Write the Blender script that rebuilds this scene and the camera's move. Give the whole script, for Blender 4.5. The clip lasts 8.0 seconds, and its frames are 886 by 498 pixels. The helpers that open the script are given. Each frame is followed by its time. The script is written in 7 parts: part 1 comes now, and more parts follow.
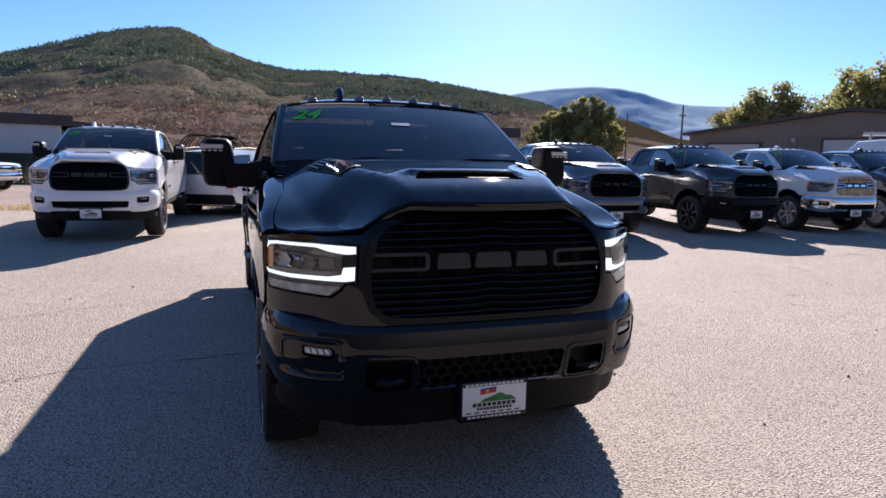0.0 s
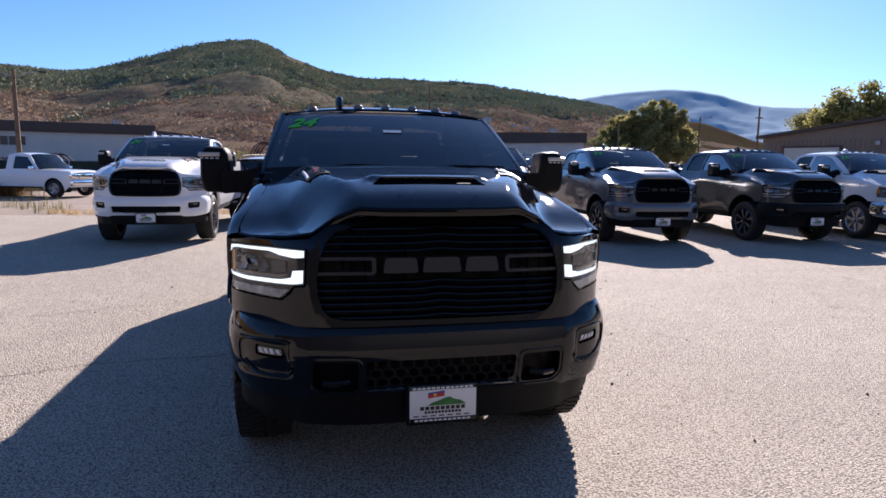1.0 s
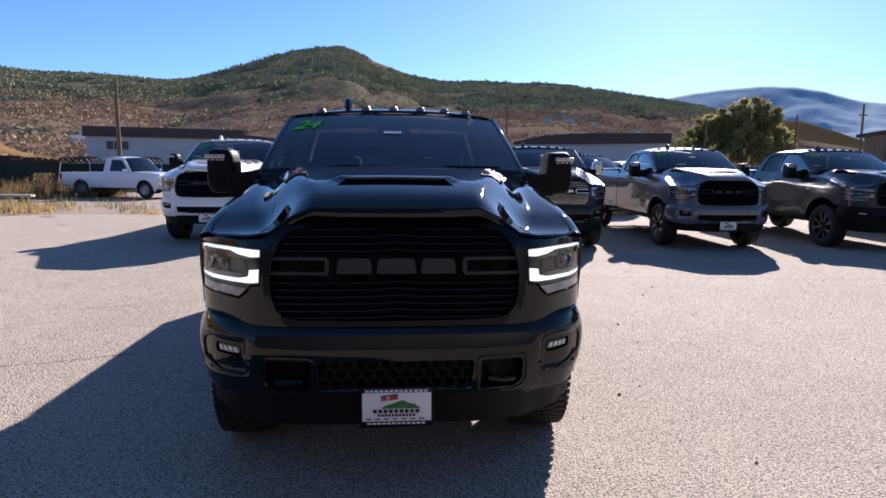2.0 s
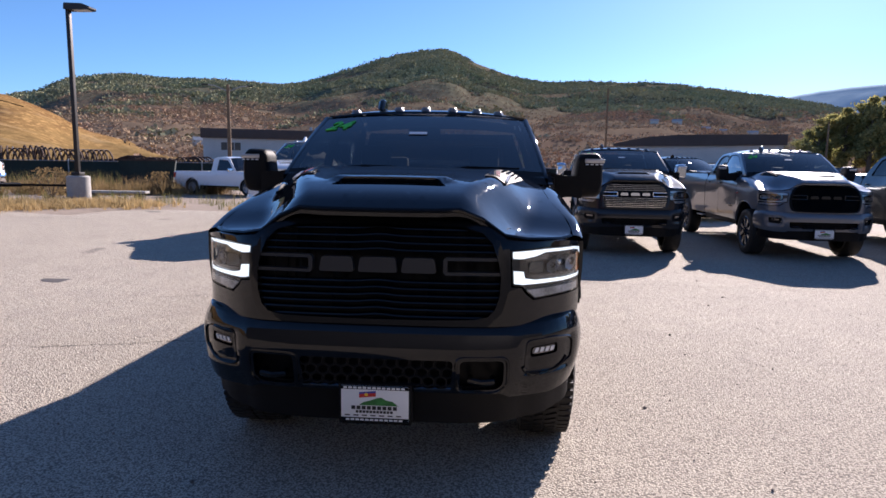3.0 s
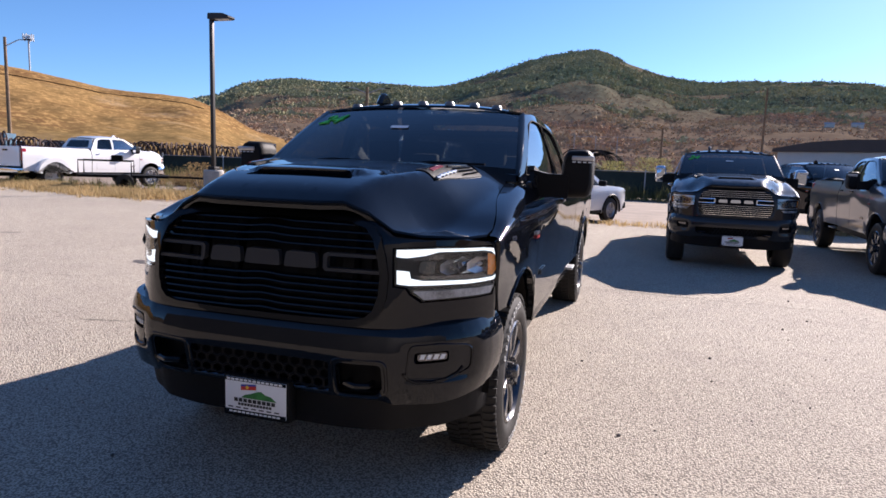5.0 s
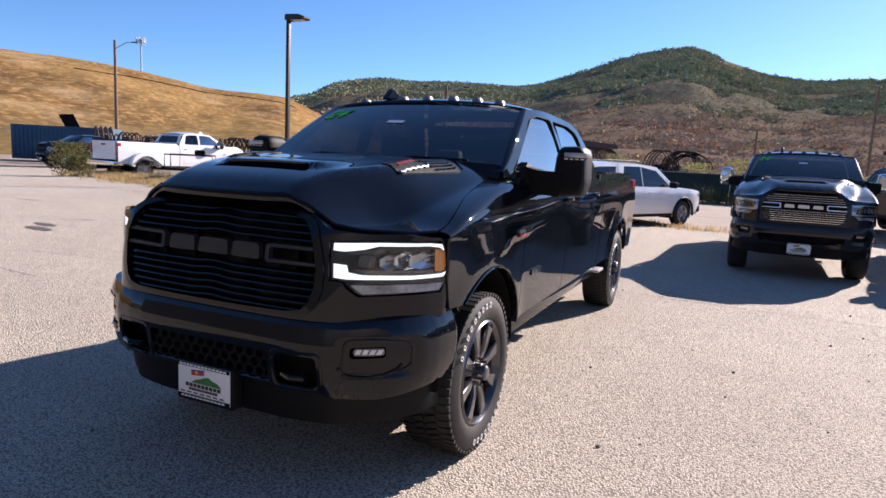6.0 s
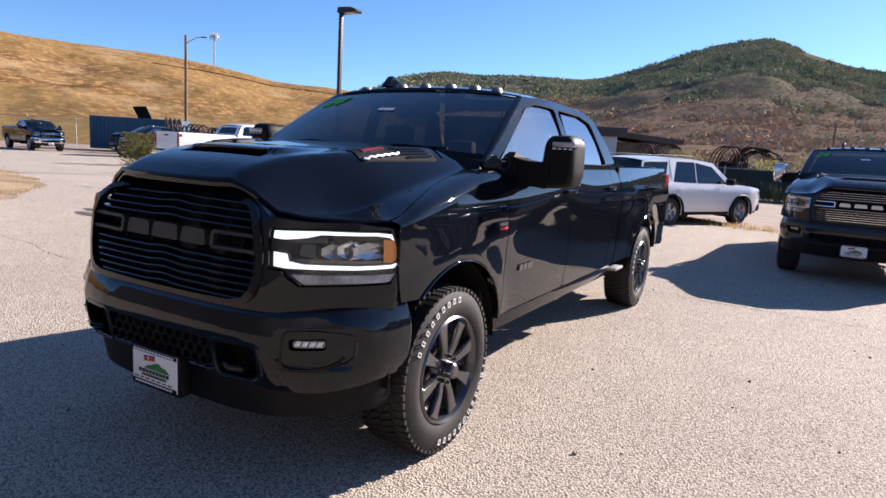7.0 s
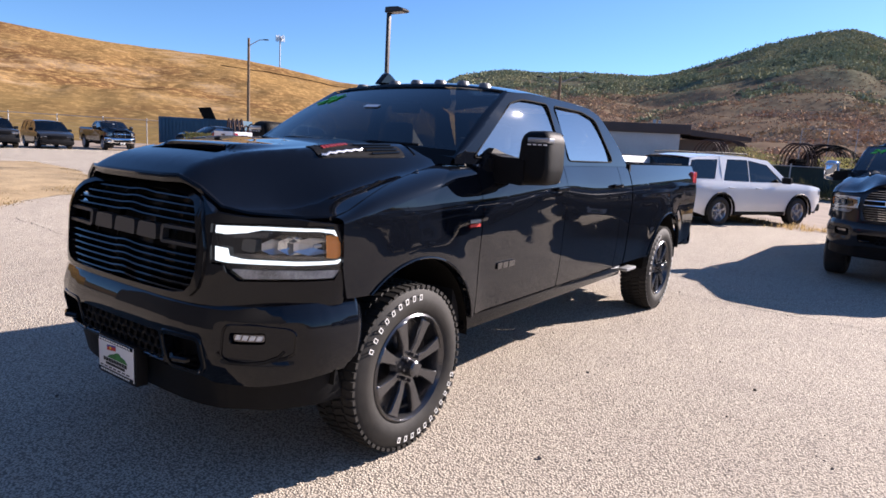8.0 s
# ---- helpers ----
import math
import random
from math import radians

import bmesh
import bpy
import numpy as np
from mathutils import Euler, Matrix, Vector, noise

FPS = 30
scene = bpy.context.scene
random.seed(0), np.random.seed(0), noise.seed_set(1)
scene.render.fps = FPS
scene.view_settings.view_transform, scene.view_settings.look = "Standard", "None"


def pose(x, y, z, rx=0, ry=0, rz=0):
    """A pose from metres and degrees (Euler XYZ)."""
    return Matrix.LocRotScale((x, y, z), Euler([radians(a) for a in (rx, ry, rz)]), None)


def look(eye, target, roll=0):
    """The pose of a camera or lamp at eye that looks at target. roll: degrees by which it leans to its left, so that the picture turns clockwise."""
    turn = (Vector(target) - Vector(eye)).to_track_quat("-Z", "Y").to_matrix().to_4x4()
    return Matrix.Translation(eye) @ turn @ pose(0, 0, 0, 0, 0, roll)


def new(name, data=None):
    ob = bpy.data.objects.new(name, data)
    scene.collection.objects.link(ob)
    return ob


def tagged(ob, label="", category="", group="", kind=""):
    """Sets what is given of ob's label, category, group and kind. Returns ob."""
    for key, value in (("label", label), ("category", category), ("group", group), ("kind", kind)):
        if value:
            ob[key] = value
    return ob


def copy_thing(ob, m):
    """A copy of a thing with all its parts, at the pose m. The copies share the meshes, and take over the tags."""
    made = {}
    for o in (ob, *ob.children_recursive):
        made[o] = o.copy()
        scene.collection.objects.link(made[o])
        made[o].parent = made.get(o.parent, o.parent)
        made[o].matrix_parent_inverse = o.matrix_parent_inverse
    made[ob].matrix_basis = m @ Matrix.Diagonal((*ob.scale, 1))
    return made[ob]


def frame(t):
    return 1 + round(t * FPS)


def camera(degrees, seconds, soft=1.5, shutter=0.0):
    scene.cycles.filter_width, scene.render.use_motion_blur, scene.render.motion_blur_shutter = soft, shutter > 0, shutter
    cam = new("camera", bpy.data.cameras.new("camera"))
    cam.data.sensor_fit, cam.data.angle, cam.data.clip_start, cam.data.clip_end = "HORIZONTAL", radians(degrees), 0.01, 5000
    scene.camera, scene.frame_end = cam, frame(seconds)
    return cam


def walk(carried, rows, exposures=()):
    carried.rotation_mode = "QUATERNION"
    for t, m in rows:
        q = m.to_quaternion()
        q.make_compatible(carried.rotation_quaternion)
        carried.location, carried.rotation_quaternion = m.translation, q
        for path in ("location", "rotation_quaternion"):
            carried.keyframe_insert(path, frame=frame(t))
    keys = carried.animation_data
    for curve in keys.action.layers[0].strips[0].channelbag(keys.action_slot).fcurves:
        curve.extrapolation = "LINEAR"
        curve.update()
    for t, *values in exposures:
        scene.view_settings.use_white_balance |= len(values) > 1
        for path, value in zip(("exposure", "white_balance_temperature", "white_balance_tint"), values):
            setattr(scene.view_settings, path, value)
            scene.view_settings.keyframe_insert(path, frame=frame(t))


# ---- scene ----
cam = camera(70.3, 8.0, soft=1.6)
PATH = [
    (0, (-0.007, 0.037, 1.534), (0.618, 1.916, 1.252), 1.0),
    (0.5, (0.226, -0.042, 1.537), (0.749, 1.869, 1.26), 0.6),
    (1, (0.484, -0.139, 1.544), (0.904, 1.798, 1.277), 0.7),
    (2.5, (1.301, -0.17, 1.54), (1.318, 1.813, 1.276), 0.5),
    (3, (1.546, -0.166, 1.541), (1.407, 1.811, 1.279), 0.9),
    (3.5, (1.782, -0.045, 1.529), (1.529, 1.921, 1.264), 1.5),
    (4, (2.061, 0.019, 1.529), (1.703, 1.969, 1.262), 1.4),
    (5.5, (2.851, 0.337, 1.521), (2.16, 2.194, 1.25), 2.5),
    (6, (3.12, 0.469, 1.524), (2.305, 2.274, 1.244), 2.8),
    (6.5, (3.338, 0.608, 1.531), (2.42, 2.361, 1.24), 3.1),
    (7, (3.475, 0.8, 1.517), (2.493, 2.514, 1.209), 3.4),
    (7.5, (3.616, 0.98, 1.52), (2.566, 2.651, 1.197), 3.4),
    (8, (3.862, 1.092, 1.531), (2.723, 2.704, 1.208), 3.2),
]
walk(cam, [(t, look(eye, target, roll)) for t, eye, target, roll in PATH], [(0.0, 1.03, 5450, 13), (4.0, 1.08, 5500, 12), (8.0, 1.27, 5600, 11)])

# ---- world and sun ----
SUN_AZ, SUN_EL = 26.0, 25.8          # degrees clockwise from +y, and above the horizon
world = bpy.data.worlds.new("sky")
scene.world = world
world.use_nodes = True
wn = world.node_tree.nodes
sky = wn.new("ShaderNodeTexSky")
sky.sky_type = "NISHITA"
sky.sun_disc = False
sky.sun_elevation, sky.sun_rotation = radians(SUN_EL), radians(SUN_AZ)
sky.altitude, sky.air_density, sky.dust_density, sky.ozone_density = 2200, 1.0, 1.0, 4.5
wn["Background"].inputs["Strength"].default_value = 0.069
world.node_tree.links.new(sky.outputs["Color"], wn["Background"].inputs["Color"])
sun_data = bpy.data.lights.new("sun", "SUN")
sun_data.energy, sun_data.angle, sun_data.color = 5.85, radians(0.53), (1.0, 0.80, 0.64)
sun = new("sun", sun_data)
toward = Vector((math.sin(radians(SUN_AZ)) * math.cos(radians(SUN_EL)), math.cos(radians(SUN_AZ)) * math.cos(radians(SUN_EL)), math.sin(radians(SUN_EL))))
sun.matrix_world = look(toward * 60, (0, 0, 0))

# ---- materials ----
def mat(name, colour, rough=0.5, metal=0.0, coat=0.0, spec=0.5, vary=0.0, scale=5.0, bump=0.0, bump_scale=60.0, second=None, emit=0.0, island=0.0):
    """A node material: colour, broken up at two scales towards a second colour, and fine relief."""
    m = bpy.data.materials.new(name)
    m.use_nodes = True
    nt = m.node_tree
    b = nt.nodes["Principled BSDF"]
    b.inputs["Base Color"].default_value = (*colour, 1)
    b.inputs["Roughness"].default_value, b.inputs["Metallic"].default_value = rough, metal
    b.inputs["Coat Weight"].default_value, b.inputs["Coat Roughness"].default_value = coat, 0.03
    b.inputs["Specular IOR Level"].default_value = spec
    if emit:
        b.inputs["Emission Color"].default_value, b.inputs["Emission Strength"].default_value = (*colour, 1), emit
    coord = nt.nodes.new("ShaderNodeTexCoord")
    if vary or second:
        two = second or tuple(c * (1 - vary) for c in colour)
        n1, n2 = nt.nodes.new("ShaderNodeTexNoise"), nt.nodes.new("ShaderNodeTexNoise")
        for n, s, d in ((n1, scale, 6), (n2, scale * 9, 4)):
            n.inputs["Scale"].default_value, n.inputs["Detail"].default_value = s, d
            nt.links.new(coord.outputs["Object"], n.inputs["Vector"])
        add = nt.nodes.new("ShaderNodeMath")
        add.operation = "MULTIPLY_ADD"
        nt.links.new(n2.outputs["Fac"], add.inputs[0])
        add.inputs[1].default_value = 0.5
        nt.links.new(n1.outputs["Fac"], add.inputs[2])
        ramp = nt.nodes.new("ShaderNodeMapRange")
        ramp.inputs["From Min"].default_value, ramp.inputs["From Max"].default_value = 0.55, 0.95
        nt.links.new(add.outputs[0], ramp.inputs["Value"])
        mix = nt.nodes.new("ShaderNodeMix")
        mix.data_type = "RGBA"
        mix.inputs["A"].default_value, mix.inputs["B"].default_value = (*colour, 1), (*two, 1)
        nt.links.new(ramp.outputs[0], mix.inputs["Factor"])
        out = mix.outputs["Result"]
        if island:
            geo, hsv, mr = nt.nodes.new("ShaderNodeNewGeometry"), nt.nodes.new("ShaderNodeHueSaturation"), nt.nodes.new("ShaderNodeMapRange")
            mr.inputs["To Min"].default_value, mr.inputs["To Max"].default_value = 1 - island, 1 + island
            nt.links.new(geo.outputs["Random Per Island"], mr.inputs["Value"])
            nt.links.new(mr.outputs[0], hsv.inputs["Value"])
            nt.links.new(out, hsv.inputs["Color"])
            out = hsv.outputs["Color"]
        nt.links.new(out, b.inputs["Base Color"])
    if bump:
        n = nt.nodes.new("ShaderNodeTexNoise")
        n.inputs["Scale"].default_value, n.inputs["Detail"].default_value = bump_scale, 5
        nt.links.new(coord.outputs["Object"], n.inputs["Vector"])
        bp = nt.nodes.new("ShaderNodeBump")
        bp.inputs["Strength"].default_value, bp.inputs["Distance"].default_value = bump, 0.02
        nt.links.new(n.outputs["Fac"], bp.inputs["Height"])
        nt.links.new(bp.outputs[0], b.inputs["Normal"])
    return m


def paint(name, colour, metal=0.0, rough=0.28):
    """Car paint: a base under clear coat, with a film of road dust in patches."""
    dark = max(colour) < 0.03
    m = mat(name, colour, rough=0.36 if dark else rough, metal=metal, coat=1.0, spec=0.0 if dark else 0.35)
    nt = m.node_tree
    b = nt.nodes["Principled BSDF"]
    coord, n = nt.nodes.new("ShaderNodeTexCoord"), nt.nodes.new("ShaderNodeTexNoise")
    n.inputs["Scale"].default_value, n.inputs["Detail"].default_value = 3.0, 8
    nt.links.new(coord.outputs["Object"], n.inputs["Vector"])
    mr = nt.nodes.new("ShaderNodeMapRange")
    mr.inputs["From Min"].default_value, mr.inputs["From Max"].default_value = 0.35, 0.75
    b.inputs["Coat IOR"].default_value = 1.42 if dark else 1.5
    mr.inputs["To Min"].default_value, mr.inputs["To Max"].default_value = 0.012, 0.045
    nt.links.new(n.outputs["Fac"], mr.inputs["Value"])
    nt.links.new(mr.outputs[0], b.inputs["Coat Roughness"])
    return m


def leafy(m):
    """Lets light through thin leaves and blades."""
    nt = m.node_tree
    b, out = nt.nodes["Principled BSDF"], nt.nodes["Material Output"]
    t, mix = nt.nodes.new("ShaderNodeBsdfTranslucent"), nt.nodes.new("ShaderNodeMixShader")
    nt.links.new(b.inputs["Base Color"].links[0].from_socket, t.inputs["Color"])
    mix.inputs[0].default_value = 0.5
    nt.links.new(b.outputs[0], mix.inputs[1])
    nt.links.new(t.outputs[0], mix.inputs[2])
    nt.links.new(mix.outputs[0], out.inputs["Surface"])


def glass(name, tint, rough=0.0, face=0.06):
    """A thin pane: tinted see-through, with the mirror gloss of glass."""
    m = bpy.data.materials.new(name)
    m.use_nodes = True
    nt = m.node_tree
    nt.nodes.remove(nt.nodes["Principled BSDF"])
    t, g, f, mix = (nt.nodes.new(k) for k in ("ShaderNodeBsdfTransparent", "ShaderNodeBsdfGlossy", "ShaderNodeLayerWeight", "ShaderNodeMixShader"))
    power, gain = nt.nodes.new("ShaderNodeMath"), nt.nodes.new("ShaderNodeMath")
    power.operation, gain.operation = "POWER", "MULTIPLY_ADD"
    power.inputs[1].default_value, gain.inputs[1].default_value, gain.inputs[2].default_value = 5.0, 1.0 - face, face
    t.inputs["Color"].default_value = (*tint, 1)
    g.inputs["Roughness"].default_value = rough
    f.inputs["Blend"].default_value = 0.5
    nt.links.new(f.outputs["Facing"], power.inputs[0])
    nt.links.new(power.outputs[0], gain.inputs[0])
    nt.links.new(gain.outputs[0], mix.inputs[0])
    nt.links.new(t.outputs[0], mix.inputs[1])
    nt.links.new(g.outputs[0], mix.inputs[2])
    nt.links.new(mix.outputs[0], nt.nodes["Material Output"].inputs["Surface"])
    return m


def asphalt():
    """Aged pale asphalt: exposed stones, broad worn patches, oil spots and fine cracks."""
    m = mat("aged_asphalt", (0.3, 0.26, 0.235), rough=0.9, spec=0.2)
    nt = m.node_tree
    b = nt.nodes["Principled BSDF"]
    coord = nt.nodes.new("ShaderNodeTexCoord")

    def noise_node(scale, detail=4, kind="ShaderNodeTexNoise"):
        n = nt.nodes.new(kind)
        n.inputs["Scale"].default_value = scale
        if kind == "ShaderNodeTexNoise":
            n.inputs["Detail"].default_value = detail
        nt.links.new(coord.outputs["Object"], n.inputs["Vector"])
        return n

    def ranged(socket, a, c, lo, hi):
        r = nt.nodes.new("ShaderNodeMapRange")
        for k, v in (("From Min", a), ("From Max", c), ("To Min", lo), ("To Max", hi)):
            r.inputs[k].default_value = v
        nt.links.new(socket, r.inputs["Value"])
        return r.outputs[0]

    def mixed(fac, a, c):
        x = nt.nodes.new("ShaderNodeMix")
        x.data_type = "RGBA"
        nt.links.new(fac, x.inputs["Factor"])
        for k, v in (("A", a), ("B", c)):
            if isinstance(v, tuple):
                x.inputs[k].default_value = (*v, 1)
            else:
                nt.links.new(v, x.inputs[k])
        return x.outputs["Result"]

    stones = noise_node(92, 3, "ShaderNodeTexVoronoi")
    grit = noise_node(60, 6)
    broad = noise_node(0.35, 5)
    mid = noise_node(2.2, 5)
    base = mixed(ranged(broad.outputs["Fac"], 0.35, 0.65, 0, 1), (0.475, 0.418, 0.34), (0.565, 0.50, 0.407))
    base = mixed(ranged(mid.outputs["Fac"], 0.45, 0.8, 0, 0.45), base, (0.37, 0.315, 0.275))
    base = mixed(ranged(stones.outputs["Distance"], 0.44, 0.57, 0, 0.74), base, (0.10, 0.086, 0.071))
    base = mixed(ranged(grit.outputs["Fac"], 0.50, 0.62, 0, 0.45), base, (0.66, 0.58, 0.46))
    clots = noise_node(24, 3)
    base = mixed(ranged(clots.outputs["Fac"], 0.56, 0.70, 0, 0.3), base, (0.24, 0.19, 0.155))
    spots = noise_node(0.9, 2)
    base = mixed(ranged(spots.outputs["Fac"], 0.70, 0.76, 0, 0.7), base, (0.11, 0.10, 0.095))
    nt.links.new(base, b.inputs["Base Color"])
    h = nt.nodes.new("ShaderNodeMath")
    h.operation = "SUBTRACT"
    nt.links.new(grit.outputs["Fac"], h.inputs[0])
    nt.links.new(stones.outputs["Distance"], h.inputs[1])
    bp = nt.nodes.new("ShaderNodeBump")
    bp.inputs["Strength"].default_value, bp.inputs["Distance"].default_value = 0.5, 0.012
    nt.links.new(h.outputs[0], bp.inputs["Height"])
    nt.links.new(bp.outputs[0], b.inputs["Normal"])
    return m


M = {
    "black_paint": paint("black_paint", (0.004, 0.005, 0.008)),
    "white_paint": paint("white_paint", (0.82, 0.82, 0.82)),
    "granite_paint": paint("granite_paint", (0.022, 0.023, 0.026), metal=0.12),
    "grey_paint": paint("grey_paint", (0.12, 0.13, 0.15), metal=0.3),
    "olive_paint": paint("olive_paint", (0.03, 0.033, 0.033), metal=0.12),
    "silver_paint": paint("silver_paint", (0.45, 0.46, 0.48), metal=0.5),
    "navy_paint": paint("navy_paint", (0.012, 0.018, 0.04)),
    "red_paint": paint("red_paint", (0.20, 0.015, 0.012)),
    "gloss_black": mat("gloss_black", (0.006, 0.006, 0.007), rough=0.12, spec=0.08, coat=0.5),
    "grille_black": mat("grille_black", (0.005, 0.005, 0.006), rough=0.4, spec=0.12, vary=0.3, scale=8),
    "plastic": mat("textured_black_plastic", (0.008, 0.008, 0.009), spec=0.15, rough=0.55, vary=0.35, scale=4, bump=0.12, bump_scale=400),
    "dark": mat("dark_underbody", (0.012, 0.011, 0.010), spec=0.1, rough=0.85, vary=0.4, scale=5),
    "rubber": mat("tyre_rubber", (0.016, 0.0155, 0.015), rough=0.65, spec=0.3, second=(0.032, 0.029, 0.026), scale=3, bump=0.1, bump_scale=200),
    "alloy_black": mat("black_alloy", (0.10, 0.10, 0.106), rough=0.24, metal=0.8, coat=0.4),
    "alloy": mat("machined_alloy", (0.5, 0.5, 0.52), rough=0.3, metal=0.9),
    "chrome": mat("chrome", (0.8, 0.81, 0.83), rough=0.06, metal=1.0),
    "dull_chrome": mat("smoked_chrome", (0.16, 0.16, 0.17), rough=0.15, metal=1.0),
    "glass": glass("clear_windscreen", (0.18, 0.2, 0.2), face=0.13),
    "privacy": glass("dark_tinted_glass", (0.05, 0.055, 0.06), face=0.09),
    "sideglass": glass("tinted_side_glass", (0.26, 0.29, 0.29), rough=0.015, face=0.45),
    "lens": glass("lamp_lens", (0.85, 0.87, 0.88)),
    "smoke_lens": glass("smoked_lens", (0.4, 0.41, 0.42)),
    "drl": mat("daytime_running_light", (1.0, 0.98, 0.92), emit=0.6, rough=0.3),
    "led": mat("lit_led", (0.9, 0.95, 1.0), emit=1.2, rough=0.3),
    "emblem_black": mat("emblem_black", (0.03, 0.03, 0.032), rough=0.4, spec=0.3),
    "lens_grey": mat("grey_turn_lens", (0.16, 0.16, 0.17), rough=0.15, coat=0.8, second=(0.5, 0.5, 0.52), scale=14),
    "smoked_lamp": mat("smoked_lamp_lens", (0.20, 0.20, 0.205), rough=0.3, coat=0.3, vary=0.4, scale=40),
    "dry_weed": mat("dry_brown_weeds", (0.20, 0.135, 0.065), rough=0.9, second=(0.30, 0.22, 0.10), scale=2, island=0.35),
    "bank_grass": mat("bank_grass", (0.30, 0.20, 0.08), rough=0.95, second=(0.22, 0.13, 0.06), scale=0.3, island=0.35),
    "amber": mat("amber_reflector", (0.95, 0.30, 0.02), rough=0.25, coat=0.7),
    "tail_red": mat("red_tail_lamp", (0.35, 0.01, 0.01), rough=0.2, coat=0.8),
    "interior": mat("black_cabin_trim", (0.016, 0.016, 0.018), rough=0.7, vary=0.3, scale=6),
    "white_ink": mat("white_lettering", (0.75, 0.75, 0.74), rough=0.5),
    "black_ink": mat("black_print", (0.015, 0.015, 0.015), rough=0.5),
    "green_ink": mat("green_print", (0.06, 0.25, 0.05), rough=0.5, vary=0.5, scale=30),
    "dark_red": mat("dark_red_badge", (0.22, 0.02, 0.02), rough=0.35),
    "red_ink": mat("red_print", (0.5, 0.03, 0.02), rough=0.5),
    "blue_ink": mat("blue_print", (0.03, 0.06, 0.35), rough=0.5),
    "yellow_ink": mat("yellow_print", (0.8, 0.5, 0.03), rough=0.5),
    "green_marker": mat("fluorescent_green_marker", (0.13, 0.72, 0.05), rough=0.5, vary=0.25, scale=12),
    "plate_white": mat("white_plate", (0.80, 0.80, 0.80), rough=0.35),
    "asphalt": asphalt(),
    "straw_patch": mat("trodden_straw_grass", (0.42, 0.31, 0.17), rough=0.95, second=(0.20, 0.145, 0.075), scale=1.3, bump=0.8, bump_scale=30),
    "dirt": mat("dry_dirt_and_gravel", (0.30, 0.235, 0.18), rough=0.95, second=(0.2, 0.155, 0.115), scale=0.8, bump=0.6, bump_scale=18),
    "dry_grass": mat("dry_grass", (0.50, 0.36, 0.17), rough=0.85, second=(0.33, 0.25, 0.12), scale=0.6, island=0.35),
    "weed": mat("green_weeds", (0.10, 0.12, 0.04), rough=0.8, second=(0.22, 0.18, 0.07), scale=2, island=0.3),
    "scrub": mat("green_scrub_oak", (0.25, 0.27, 0.165), rough=0.95, spec=0.0, second=(0.37, 0.335, 0.20), scale=0.009, island=0.22),
    "dry_brush": mat("dry_hill_brush", (0.36, 0.275, 0.18), rough=0.95, spec=0.0, second=(0.40, 0.25, 0.16), scale=0.02, island=0.3),
    "rust_scrub": mat("rusty_scrub_oak", (0.43, 0.275, 0.19), rough=0.95, spec=0.0, second=(0.44, 0.345, 0.215), scale=0.012, island=0.22),
    "leaf": mat("cottonwood_leaves", (0.24, 0.255, 0.10), rough=0.7, second=(0.38, 0.32, 0.11), scale=0.25, island=0.35),
    "bark": mat("rough_bark", (0.13, 0.10, 0.07), rough=0.9, vary=0.5, scale=6),
    "concrete": mat("weathered_concrete", (0.42, 0.40, 0.37), rough=0.85, vary=0.25, scale=3, bump=0.2, bump_scale=40),
    "pole_dark": mat("dark_bronze_steel", (0.03, 0.026, 0.024), rough=0.5, metal=0.5, vary=0.3, scale=4),
    "wood_pole": mat("weathered_pole_wood", (0.24, 0.16, 0.09), rough=0.85, vary=0.4, scale=5),
    "galv": mat("galvanised_steel", (0.45, 0.46, 0.47), rough=0.5, metal=0.7, vary=0.25, scale=6),
    "rust": mat("rusty_steel", (0.10, 0.06, 0.045), rough=0.8, metal=0.3, vary=0.5, scale=3),
    "wall_white": mat("off_white_metal_siding", (0.55, 0.54, 0.51), rough=0.7, vary=0.12, scale=0.5),
    "wall_tan": mat("brown_metal_siding", (0.20, 0.155, 0.12), rough=0.65, vary=0.2, scale=0.4),
    "roof_brown": mat("dark_brown_roof_fascia", (0.07, 0.05, 0.042), rough=0.65, vary=0.25, scale=0.6),
    "door_white": mat("pale_roller_door", (0.5, 0.49, 0.46), rough=0.6, vary=0.1, scale=1),
    "mesh_green": mat("dark_green_windscreen_fabric", (0.022, 0.035, 0.03), rough=0.9, vary=0.4, scale=0.8),
    "container_blue": mat("faded_blue_container", (0.03, 0.09, 0.15), rough=0.6, vary=0.3, scale=0.7),
    "window_dark": mat("dark_window_glass", (0.03, 0.04, 0.05), rough=0.1, coat=0.5),
    "tarp": mat("pale_blue_tarp", (0.4, 0.45, 0.5), rough=0.8, vary=0.2, scale=2),
}
for key in ("leaf", "weed", "dry_grass", "dry_weed"):
    leafy(M[key])

# ---- mesh tools ----
def smooth(t):
    t = min(1.0, max(0.0, t))
    return t * t * (3 - 2 * t)


